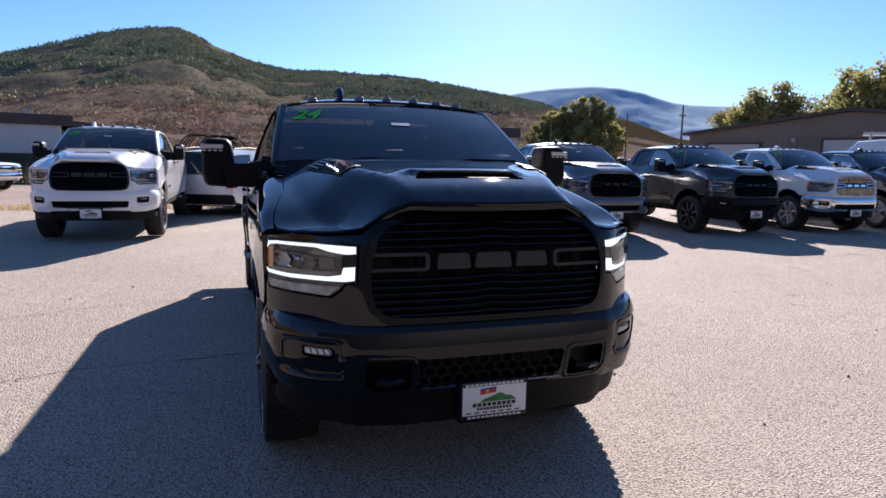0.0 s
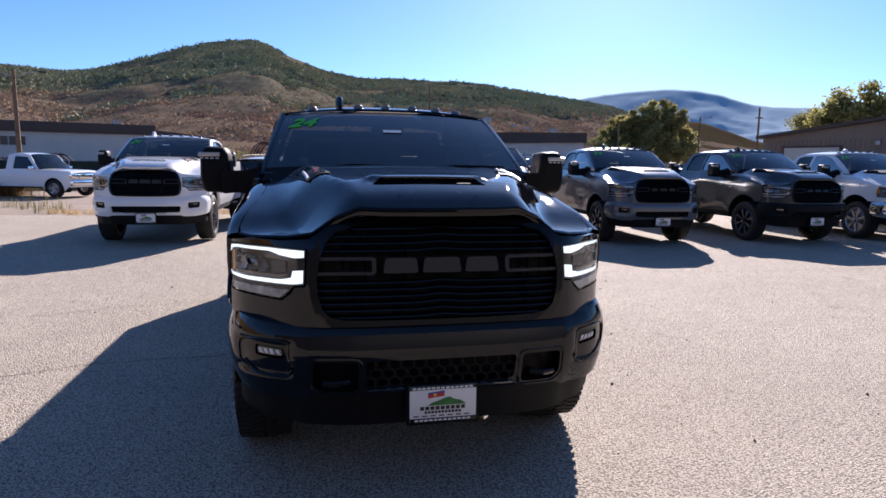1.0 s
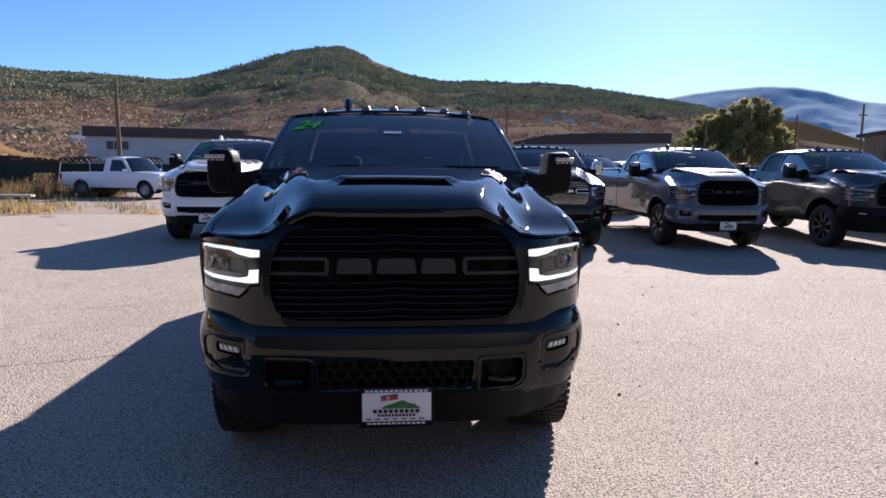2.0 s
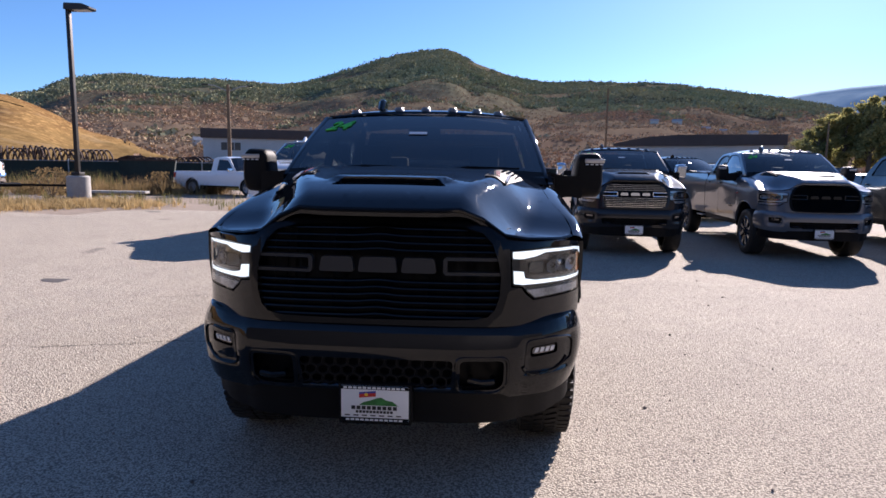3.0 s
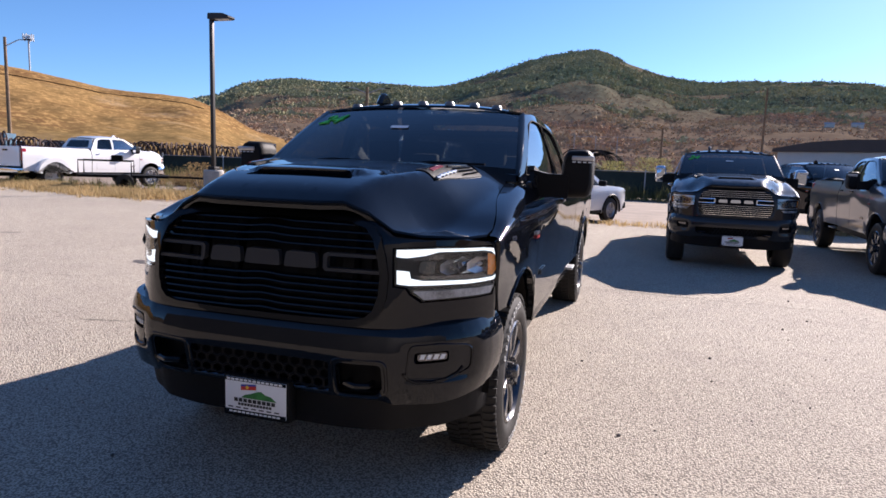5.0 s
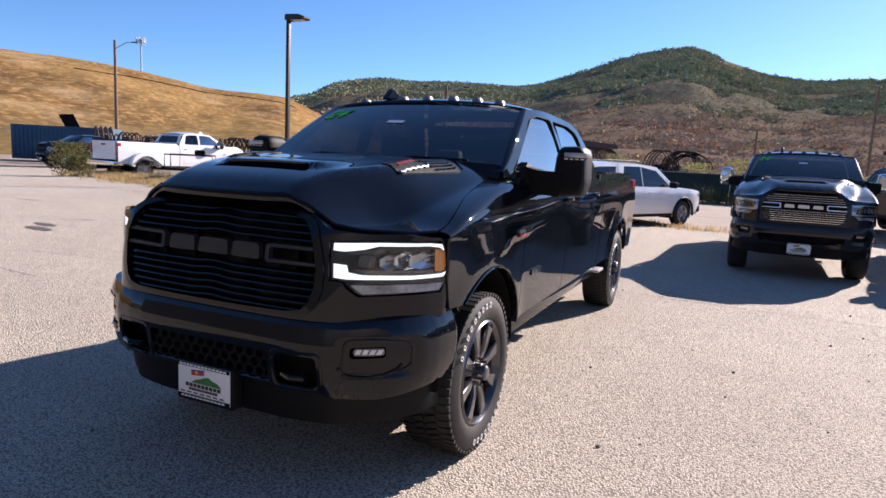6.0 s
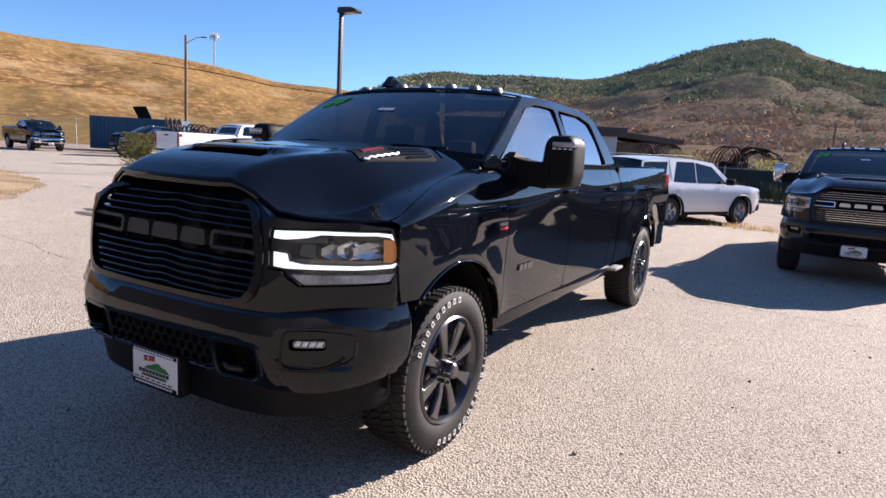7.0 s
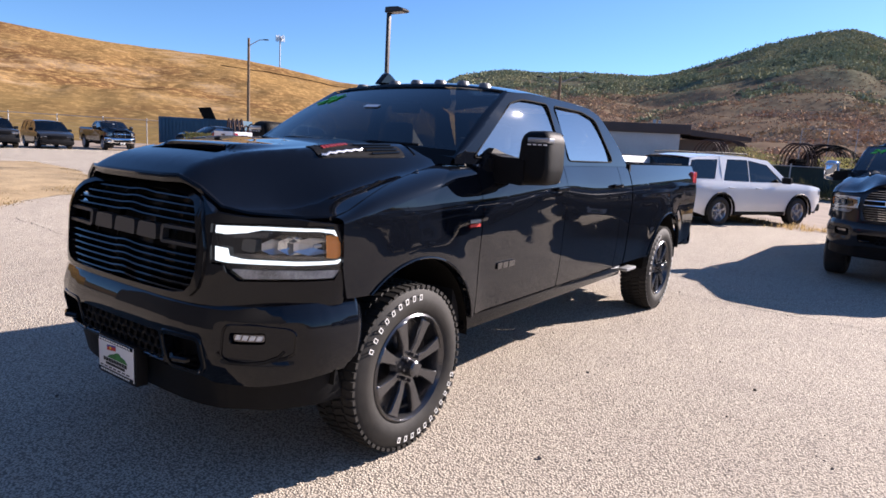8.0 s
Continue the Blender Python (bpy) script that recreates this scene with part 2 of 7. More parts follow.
def ease(table, v):
    """A smooth curve through (key, value) pairs."""
    if v <= table[0][0]:
        return table[0][1]
    for i in range(len(table) - 1):
        (a, p), (b, q) = table[i], table[i + 1]
        if v <= b:
            s = lambda j: (table[j + 1][1] - table[j][1]) / (table[j + 1][0] - table[j][0])
            m0 = s(i) if i == 0 else (0 if s(i) * s(i - 1) <= 0 else 2 * s(i) * s(i - 1) / (s(i) + s(i - 1)))
            m1 = s(i) if i == len(table) - 2 else (0 if s(i) * s(i + 1) <= 0 else 2 * s(i) * s(i + 1) / (s(i) + s(i + 1)))
            h, t = b - a, (v - a) / (b - a)
            return (2 * t**3 - 3 * t**2 + 1) * p + (t**3 - 2 * t**2 + t) * h * m0 + (3 * t**2 - 2 * t**3) * q + (t**3 - t**2) * h * m1
    return table[-1][1]


def empty(name, m, label, category, group="", kind=""):
    ob = new(name)
    ob.matrix_basis = m
    return tagged(ob, label, category, group, kind)


def mesh_of(name, bm, material, angle=35.0):
    me = bpy.data.meshes.new(name)
    for f in bm.faces:
        f.smooth = True
    bm.to_mesh(me)
    bm.free()
    me.set_sharp_from_angle(angle=radians(angle))
    me.materials.append(material)
    return me


def part(name, bm, material, parent=None, label="", m=None, angle=35.0):
    """Links a bmesh as one mesh object, under a thing or a part."""
    ob = new(name, bm if isinstance(bm, bpy.types.Mesh) else mesh_of(name, bm, material, angle))
    if parent is not None:
        ob.parent = parent
    if m is not None:
        ob.matrix_basis = m
    return tagged(ob, label)


def add_box(bm, x0, x1, y0, y1, z0, z1, bevel=0.0, segments=2):
    got = bmesh.ops.create_cube(bm, size=1.0, matrix=Matrix.LocRotScale(((x0 + x1) / 2, (y0 + y1) / 2, (z0 + z1) / 2), None, (abs(x1 - x0), abs(y1 - y0), abs(z1 - z0))))
    if bevel:
        edges = {e for v in got["verts"] for e in v.link_edges}
        bmesh.ops.bevel(bm, geom=list(edges), offset=bevel, segments=segments, affect="EDGES", profile=0.6)
    return bm


def box(x0, x1, y0, y1, z0, z1, bevel=0.0, segments=2):
    return add_box(bmesh.new(), x0, x1, y0, y1, z0, z1, bevel, segments)


def add_tube(bm, points, radius, n=8, closed=False, cap=True):
    """A round bar along points; the radius may be one number or one for each point."""
    pts = [Vector(p) for p in points]
    rad = radius if isinstance(radius, (list, tuple)) else [radius] * len(pts)
    rings = []
    side = None
    for i, p in enumerate(pts):
        a = pts[i - 1] if i or closed else p
        b = pts[(i + 1) % len(pts)] if i < len(pts) - 1 or closed else p
        d = (b - a).normalized()
        if side is None:
            side = d.orthogonal().normalized()
        side = (side - d * side.dot(d)).normalized()
        up = d.cross(side)
        rings.append([bm.verts.new(p + rad[i] * (math.cos(k * math.tau / n) * side + math.sin(k * math.tau / n) * up)) for k in range(n)])
    for i in range(len(rings) - (0 if closed else 1)):
        r, s = rings[i], rings[(i + 1) % len(rings)]
        for k in range(n):
            bm.faces.new((r[k], r[(k + 1) % n], s[(k + 1) % n], s[k]))
    if cap and not closed:
        bm.faces.new(rings[0][::-1])
        bm.faces.new(rings[-1])
    return bm


def tube(points, radius, n=8, closed=False):
    return add_tube(bmesh.new(), points, radius, n, closed)


def add_lathe(bm, profile, n=32, axis="X", centre=(0, 0, 0)):
    """Turns a profile of (along, radius) round an axis."""
    c = Vector(centre)
    rings = []
    for a, r in profile:
        ring = []
        for k in range(n):
            co, si = math.cos(k * math.tau / n) * r, math.sin(k * math.tau / n) * r
            v = (a, co, si) if axis == "X" else (co, a, si) if axis == "Y" else (co, si, a)
            ring.append(bm.verts.new(c + Vector(v)))
        rings.append(ring)
    for r, s in zip(rings, rings[1:]):
        for k in range(n):
            bm.faces.new((r[k], r[(k + 1) % n], s[(k + 1) % n], s[k]))
    return bm


def lathe(profile, n=32, axis="X", centre=(0, 0, 0)):
    bm = add_lathe(bmesh.new(), profile, n, axis, centre)
    bmesh.ops.recalc_face_normals(bm, faces=bm.faces)
    return bm


def grid(us, vs, fn):
    """A sheet of quads through fn(u, v)."""
    bm = bmesh.new()
    rows = [[bm.verts.new(fn(u, v)) for v in vs] for u in us]
    for a, b in zip(rows, rows[1:]):
        for i in range(len(vs) - 1):
            bm.faces.new((a[i], a[i + 1], b[i + 1], b[i]))
    return bm


def spread(a, b, n):
    return [a + (b - a) * i / n for i in range(n + 1)]


def rounded(corners, radius, n=4):
    """A closed outline with its corners rounded off."""
    out = []
    c = [Vector(p) for p in corners]
    for i, p in enumerate(c):
        a, b = c[i - 1] - p, c[(i + 1) % len(c)] - p
        r = min(radius, a.length * 0.45, b.length * 0.45)
        s, e = p + a.normalized() * r, p + b.normalized() * r
        for k in range(n + 1):
            t = k / n
            q = (1 - t) ** 2 * s + 2 * t * (1 - t) * p + t * t * e
            out.append((q.x, q.y))
    return out


def plate(outline, holes=(), fn=None, cuts=((), ()), rim=None):
    """A sheet cut from a flat outline with holes, divided along grid lines, then bent by fn(u, v) -> (x, y, z).
    rim: the way in which its edges are turned in, a vector or a function of the bent point."""
    bm = bmesh.new()
    edges = []
    for loop in (outline, *holes):
        vs = [bm.verts.new((u, v, 0)) for u, v in loop]
        edges += [bm.edges.new((vs[i], vs[(i + 1) % len(vs)])) for i in range(len(vs))]
    bmesh.ops.triangle_fill(bm, use_beauty=True, use_dissolve=False, edges=edges, normal=(0, 0, 1))
    for axis in (0, 1):
        for c in cuts[axis]:
            co, no = [0, 0, 0], [0, 0, 0]
            co[axis], no[axis] = c, 1
            bmesh.ops.bisect_plane(bm, geom=bm.verts[:] + bm.edges[:] + bm.faces[:], plane_co=co, plane_no=no, dist=1e-5)
    loose = []
    for e in bm.edges:
        if len(e.link_faces) == 2:
            a, b = e.verts[0].co, e.verts[1].co
            if abs(a.x - b.x) > 1e-4 and abs(a.y - b.y) > 1e-4:
                loose.append(e)
    bmesh.ops.dissolve_edges(bm, edges=loose, use_verts=False)
    for v in bm.verts:
        v.co = Vector(fn(v.co.x, v.co.y)) if fn else v.co
    if rim is not None:
        border = [e for e in bm.edges if len(e.link_faces) == 1]
        got = bmesh.ops.extrude_edge_only(bm, edges=border)
        for v in got["geom"]:
            if isinstance(v, bmesh.types.BMVert):
                v.co += Vector(rim(v.co) if callable(rim) else rim)
    bmesh.ops.recalc_face_normals(bm, faces=bm.faces)
    return bm


def solid(outline, fn, depth):
    """A slab: an outline set in space by fn(u, v) and drawn out along depth."""
    bm = bmesh.new()
    a = [bm.verts.new(fn(u, v)) for u, v in outline]
    d = Vector(depth)
    b = [bm.verts.new(v.co + d) for v in a]
    bm.faces.new(a)
    bm.faces.new(b[::-1])
    for i in range(len(a)):
        bm.faces.new((a[i], b[i], b[(i + 1) % len(a)], a[(i + 1) % len(a)]))
    bmesh.ops.recalc_face_normals(bm, faces=bm.faces)
    return bm


def mirror_x(outline):
    return [(-u, v) for u, v in outline][::-1]


def arc(cx, cy, r, a0, a1, n):
    return [(cx + r * math.cos(radians(a0 + (a1 - a0) * i / n)), cy + r * math.sin(radians(a0 + (a1 - a0) * i / n))) for i in range(n + 1)]

# ---- heavy-duty pickup ----
SIDE = [(0.45, 0.915), (0.58, 0.94), (0.75, 0.958), (0.95, 0.969), (1.08, 0.976), (1.18, 0.975), (1.26, 0.966), (1.32, 0.950), (1.38, 0.928), (1.44, 0.903), (1.52, 0.868)]
AXLES = (0.985, 5.065)
FENDER_TOP = [(0.40, 1.195), (0.48, 1.21), (0.7, 1.285), (1.0, 1.36), (1.3, 1.415), (1.55, 1.44)]
HOOD_MID = [(0.08, 1.335), (0.2, 1.40), (0.33, 1.438), (0.42, 1.457), (0.7, 1.488), (1.0, 1.516), (1.3, 1.532)]
FACE = [(0.0, 0.05), (0.3, 0.05), (0.5, 0.062), (0.6, 0.09), (0.7, 0.155), (0.8, 0.25), (0.88, 0.345), (0.935, 0.45), (0.95, 0.50)]
BUMPER = [(0.0, 0.0), (0.35, 0.005), (0.55, 0.03), (0.72, 0.10), (0.85, 0.20), (0.925, 0.32), (0.962, 0.45), (0.972, 0.575)]


def barrel(y):
    """How far the doors and their glass swell outwards along the cab."""
    return 0.028 * math.exp(-(((y - 2.4) / 0.45) ** 2))


def side_x(y, z):
    w = ease(SIDE, z) + barrel(y) * smooth((z - 1.1) / 0.25) - 0.08 * max(0.0, (0.9 - y) / 0.9) ** 2
    for c in AXLES:
        d = math.hypot(y - c, z - 0.46)
        if z > 0.4:
            w += 0.016 * math.exp(-(((d - 0.53) / 0.11) ** 2))
    if 1.6 < y < 6.2:
        w -= 0.004 * math.exp(-(((z - 1.03) / 0.09) ** 2)) * smooth((y - 1.6) / 0.2)
    return w


def hood_z(x, y):
    u = abs(x)
    k = smooth((y - 0.15) / 0.65)
    w1, w2 = 0.34 + 0.05 * y + 0.13 * k, 0.585 + 0.14 * y + 0.06 * k
    low = ease(FENDER_TOP, y) + 0.035 * (1 - (u / 0.95) ** 2)
    return low + (ease(HOOD_MID, y) - low + 0.008 * (1 - (u / 0.4) ** 2) * (u < 0.4)) * smooth((w2 - u) / (w2 - w1))


def fender_edge(y):
    """The half-width at which the hood meets the rounded top of the fender."""
    return side_x(y, ease(FENDER_TOP, y)) - 0.055 - 0.06 * smooth((y - 0.5) / 0.5)


def face_y(x, z):
    u = abs(x)
    lean = 0.12 * (z - 1.05) + 3.0 * max(0.0, z - 1.12) ** 2
    return ease(FACE, u) + lean * max(0.0, 1 - (u / 0.95) ** 2)


def bumper_point(s, z):
    """A place on the bumper's skin at a length s round its plan from the middle."""
    left, sign = abs(s), 1 if s >= 0 else -1
    fine = [(x, ease(BUMPER, x)) for x in (0, .1, .2, .3, .4, .5, .6, .7, .75, .8, .84, .88, .91, .935, .955, .966, .972)]
    for (x0, y0), (x1, y1) in zip(fine, fine[1:]):
        d = math.hypot(x1 - x0, y1 - y0)
        if left <= d or x1 == 0.972:
            t = left / d
            x, y = x0 + (x1 - x0) * t, y0 + (y1 - y0) * t
            break
        left -= d
    back = 0.05 * ((z - 0.72) / 0.14) ** 2 if z > 0.72 else 0.045 * ((0.72 - z) / 0.2) ** 2
    dent = smooth((x - 0.645) / 0.035) * smooth((0.925 - x) / 0.04) * smooth((z - 0.60) / 0.03) * smooth((0.785 - z) / 0.03)
    back += 0.022 * dent
    k = smooth((0.95 - x) / 0.3)
    return (sign * (x - back * (1 - k) * 0.9), y + back * k, z)


def s_of(x):
    """The length round the bumper's plan up to a half-width x."""
    fine = spread(0, x, 30)
    return sum(math.hypot(b - a, ease(BUMPER, b) - ease(BUMPER, a)) for a, b in zip(fine, fine[1:]))


def roof_point(u, v):
    """u across, -1 to 1; v along, 0 at the windscreen to 1 at the rear window."""
    y = 2.08 - 0.055 * (1 - u * u) + v * (1.50 + 0.055 * (1 - u * u))
    edge = ease([(0.0, 1.888), (0.35, 1.905), (0.75, 1.898), (1.0, 1.862)], v)
    crown = 0.05 * (1 - abs(u) ** 2.6) * (0.7 + 0.3 * math.sin(math.pi * min(1, v + 0.15)))
    brow = 0.02 * (1 - u ** 4) * (1 - math.exp(-v * 22)) * min(1.0, (1 - v) * 4)
    return (u * (0.742 - 0.02 * v), y, edge + crown + brow)


def screen_point(u, v):
    """The windscreen: u across, v from its foot to its top."""
    foot = Vector((u * 0.835, 1.41 - 0.17 * (1 - u * u), 1.475 + 0.025 * (1 - u * u)))
    top = Vector((u * 0.715, 2.075 - 0.055 * (1 - u * u), 1.882 + 0.03 * (1 - abs(u) ** 2.6)))
    p = foot.lerp(top, v)
    p.z += 0.022 * math.sin(math.pi * v)
    return p


def cabin_x(z, y=3.0):
    return 0.904 - (z - 1.45) * 0.24 - 0.32 * (z - 1.45) * abs(z - 1.45) - 0.06 * max(0.0, 2.3 - y) ** 2 + barrel(y)


def bars_text(x0, x1, z0, z1, count, fn, depth, gap=0.25):
    """A row of plain blocks in place of lettering."""
    bm = bmesh.new()
    step = (x1 - x0) / count
    for i in range(count):
        a = x0 + i * step
        add = solid([(a, z0), (a + step * (1 - gap), z0), (a + step * (1 - gap), z1), (a, z1)], fn, depth)
        me = bpy.data.meshes.new("tmp")
        add.to_mesh(me)
        add.free()
        bm.from_mesh(me)
        bpy.data.meshes.remove(me)
    return bm


def join(*bms):
    bm = bmesh.new()
    for b in bms:
        me = bpy.data.meshes.new("tmp")
        b.to_mesh(me)
        b.free()
        bm.from_mesh(me)
        bpy.data.meshes.remove(me)
    return bm


WHEELS = {}


def wheel_meshes(radius, rim_r, width, spokes, rim_mat, fine):
    """Tyre, rim, hub cap, nuts and lettering of a wheel whose outer face looks towards +x."""
    key = (radius, rim_r, width, spokes, rim_mat, fine)
    if key in WHEELS:
        return WHEELS[key]
    h = width / 2
    tyre = lathe([(-h + 0.02, rim_r), (-h, rim_r + 0.03), (-h - 0.004, radius - 0.07), (-h + 0.02, radius - 0.02), (-h + 0.045, radius - 0.008), (h - 0.045, radius - 0.008),
                  (h - 0.02, radius - 0.02), (h + 0.004, radius - 0.07), (h + 0.002, rim_r + 0.045), (h - 0.012, rim_r + 0.012), (h - 0.02, rim_r)], 64 if fine else 36)
    tread = None
    if fine:
        count = 60
        tread = bmesh.new()
        for k in range(count):
            for x0, x1, turn in ((-h + 0.012, -h + 0.075, 0.0), (-h + 0.083, -0.012, 0.4), (0.0, h - 0.083, 0.1), (h - 0.075, h - 0.012, 0.55)):
                bmesh.ops.create_cube(tread, size=1.0, matrix=Matrix.Rotation((k + turn) * math.tau / count, 4, "X") @ Matrix.LocRotScale(((x0 + x1) / 2, 0, radius - (0.011 if turn in (0.0, 0.55) else 0.006)), Euler((0, 0, 0.35 if x0 * x1 < 0 or turn in (0.4, 0.1) else 0.0)), (x1 - x0, 0.027, 0.016)))
    rim = bmesh.new()
    add_lathe(rim, [(h - 0.012, rim_r + 0.006), (h - 0.004, rim_r - 0.004), (h - 0.022, rim_r - 0.016), (h - 0.07, rim_r - 0.028), (-h + 0.05, rim_r - 0.03)], 48)
    prof = [(0.055, -0.024), (0.13, -0.022), (rim_r - 0.045, -0.034 if spokes < 9 else -0.014), (rim_r - 0.02, -0.044 if spokes < 9 else -0.018)]
    out = prof + [(r, -w) for r, w in prof[::-1]]
    lift = lambda r, w: h - 0.028 - 0.03 * smooth((rim_r - r) / rim_r - 0.4) + 0.012 * (r / rim_r)
    spoke = solid(out, lambda r, w: (lift(r, w), r, w), (-0.035, 0, 0))
    bmesh.ops.bevel(spoke, geom=[e for e in spoke.edges if all(v.co.x > h - 0.062 for v in e.verts)], offset=0.006, segments=1, affect="EDGES")
    add_lathe(rim, [(h - 0.035, 0.0001), (h - 0.035, 0.085), (h - 0.07, 0.10)], 24)
    add_lathe(rim, [(h - 0.12, 0.0001), (h - 0.12, rim_r - 0.03)], 24)
    bmesh.ops.recalc_face_normals(rim, faces=rim.faces)
    cap = lathe([(h + 0.022, 0.0001), (h + 0.02, 0.03), (h + 0.012, 0.04), (h - 0.04, 0.046)], 20)
    nuts = bmesh.new()
    add_lathe(nuts, [(h - 0.002, 0.0001), (h - 0.004, 0.008), (h - 0.036, 0.010)], 6, centre=(0, 0.066, 0))
    letters = None
    if fine:
        letters = bmesh.new()
        for start, count in ((-22, 9), (148, 11)):
            for k in range(count):
                a = radians(start + k * 8.5)
                for dy, dz, sy, sz in ((-0.009, 0, 0.004, 0.028), (0.009, 0, 0.004, 0.028), (0, 0.012, 0.022, 0.004), (0, -0.012, 0.022, 0.004)):
                    bmesh.ops.create_cube(letters, size=1.0, matrix=Matrix.Rotation(a, 4, "X") @ Matrix.LocRotScale((h + 0.0035, dy, (radius + rim_r) / 2 + 0.014 + dz), None, (0.003, sy, sz)))
    got = (mesh_of("tyre", tyre, M["rubber"], 30), mesh_of("rim", rim, M[rim_mat], 40), mesh_of("hub_cap", cap, M["alloy_black"] if rim_mat == "alloy_black" else M[rim_mat]),
           mesh_of("lug_nut", nuts, M["alloy_black"] if rim_mat == "alloy_black" else M["chrome"]), mesh_of("tyre_lettering", letters, M["white_ink"]) if letters else None,
           mesh_of("spoke", spoke, M[rim_mat], 40), spokes, mesh_of("tread", tread, M["rubber"], 30) if tread else None)
    WHEELS[key] = got
    return got


def add_wheel(thing, x, y, sign, meshes, radius, turn=0.0):
    tyre, rim, cap, nuts, letters, spoke, count, tread = meshes
    w = part("wheel", rim, None, thing, m=Matrix.Translation((x, y, radius)) @ Matrix.Rotation(math.pi if sign < 0 else 0, 4, "Z") @ Matrix.Rotation(turn, 4, "X"))
    part("tyre", tyre, None, w)
    part("hub_cap", cap, None, w)
    for k in range(count):
        part("spoke", spoke, None, w, m=Matrix.Rotation(k * math.tau / count, 4, "X"))
    for k in range(8 if letters or count > 5 else 5):
        part("lug_nut", nuts, None, w, m=Matrix.Rotation((k + 0.5) * math.tau / (8 if letters or count > 5 else 5), 4, "X"))
    if tread:
        part("tread", tread, None, w)["kind"] = "stuff"
    if letters:
        part("tyre_lettering", letters, None, w, "raised white lettering as plain blocks")["kind"] = "stuff"


def pickup(m, label, colour, grille="black", bumper=None, mirror="plastic", rim="alloy_black", drl=False, hero=False, marker=True, group=""):
    """The four-door heavy-duty pickup; its nose stands at the origin and looks towards -y."""
    t = empty("pickup_truck", m, label, "pickup truck", group)
    body, bump = M[colour], M[bumper or colour]
    cx = spread(-1.0, 1.0, 66 if hero else 40)
    cz = spread(0.4, 2.0, 40 if hero else 26)
    cy = spread(0.0, 6.4, 128 if hero else 72)

    for s in (1, -1):
        fn = lambda y, z: (s * side_x(y, z), y, z)
        rim_in = lambda p: (-s * 0.03, 0, 0)
        fender = [(1.53, 0.58), (1.53, 1.375), (1.3, 1.347), (1.0, 1.292), (0.85, 1.262), (0.7, 1.232), (0.55, 1.197), (0.475, 1.183), (0.478, 1.0), (0.505, 0.862)] + arc(0.985, 0.46, 0.53, 131, 14, 18)
        part("front_fender", plate(fender, (), fn, (cy, cz), rim_in), body, t)

        def crest(y, v):
            top = ease(FENDER_TOP, y)
            low = ease([(0.475, 1.183), (0.55, 1.197), (0.7, 1.232), (0.85, 1.262), (1.0, 1.292), (1.3, 1.347), (1.53, 1.375)], y)
            a = Vector((side_x(y, low), y, low))
            c = Vector((fender_edge(y) + 0.004, y, hood_z(fender_edge(y), min(y, 1.3)) - 0.002))
            b = Vector((side_x(y, top) + 0.004, y, max(top, c.z - 0.02)))
            p = a.lerp(b, v).lerp(b.lerp(c, v), v)
            return (s * p.x, p.y, p.z)
        part("fender_crest", grid(spread(0.475, 1.53, 24), spread(0, 1, 10), crest), body, t, angle=180)
        for a, b in ((1.538, 2.612), (2.62, 3.70)):
            d = part("door", plate(rounded([(a, 0.60), (b, 0.60), (b, 1.452), (a, 1.44 if a < 2 else 1.452)], 0.02, 2), (), fn, (cy, cz), rim_in), body, t)
            hx = side_x(b - 0.13, 1.29)
            part("door_handle", box(s * (hx + 0.005), s * (hx + 0.035), b - 0.22, b - 0.04, 1.275, 1.305, 0.01), M["gloss_black"] if grille != "chrome" else M["chrome"], d)
            if not hero:
                part("body_moulding", plate([(a + 0.03, 0.715), (b - 0.03, 0.715), (b - 0.03, 0.745), (a + 0.03, 0.745)], (), lambda y, z: (s * (side_x(y, z) + 0.007), y, z), (cy, ()), rim_in), body, d)
        part("cab_corner", plate([(3.708, 0.60), (3.94, 0.60), (3.94, 1.45), (3.708, 1.452)], (), fn, (cy, cz), rim_in), body, t)
        part("rocker_panel", box(s * 0.80, s * 0.925, 1.50, 3.95, 0.50, 0.60, 0.02), M["gloss_black"] if hero else M["plastic"], t)
        bed = [(3.965, 0.60), (4.5, 0.60)] + arc(5.065, 0.46, 0.52, 165, 14, 20) + [(5.62, 0.62), (6.05, 0.66), (6.07, 1.1), (6.05, 1.46), (3.965, 1.475)]
        part("bed_side", plate(bed, (), fn, (cy, cz), rim_in), body, t)
        part("bed_rail_cap", plate([(3.965, 0.80), (6.05, 0.80), (6.05, 0.895), (3.965, 0.895)], (), lambda y, x: (s * x, y, 1.485 - 0.02 * (y - 3.96) / 2.1), ((), ()), (0, 0, -0.03)), M["gloss_black"] if hero else M["plastic"], t)
        part("bed_wall", box(s * 0.78, s * 0.80, 3.97, 6.0, 0.85, 1.475), M["dark"], t)
        for c in AXLES:
            r = 0.525
            liner = grid(spread(2, 178, 20), (0.0, 1.0), lambda a, v: (s * (0.55 + 0.385 * v), c + r * math.cos(radians(a)), 0.46 + r * math.sin(radians(a))))
            part("wheel_arch_liner", liner, M["dark"], t)
            lip = [(s * (side_x(c + 0.531 * math.cos(radians(a)), 0.46 + 0.531 * math.sin(radians(a))) + 0.004), c + 0.531 * math.cos(radians(a)), 0.46 + 0.531 * math.sin(radians(a))) for a in spread(131 if c < 2 else 163, 14, 20)]
            part("arch_lip", tube(lip, 0.006, 6), body, t)

        # cabin side with its two windows
        gl = lambda y, z: (s * cabin_x(z, y), y, z)
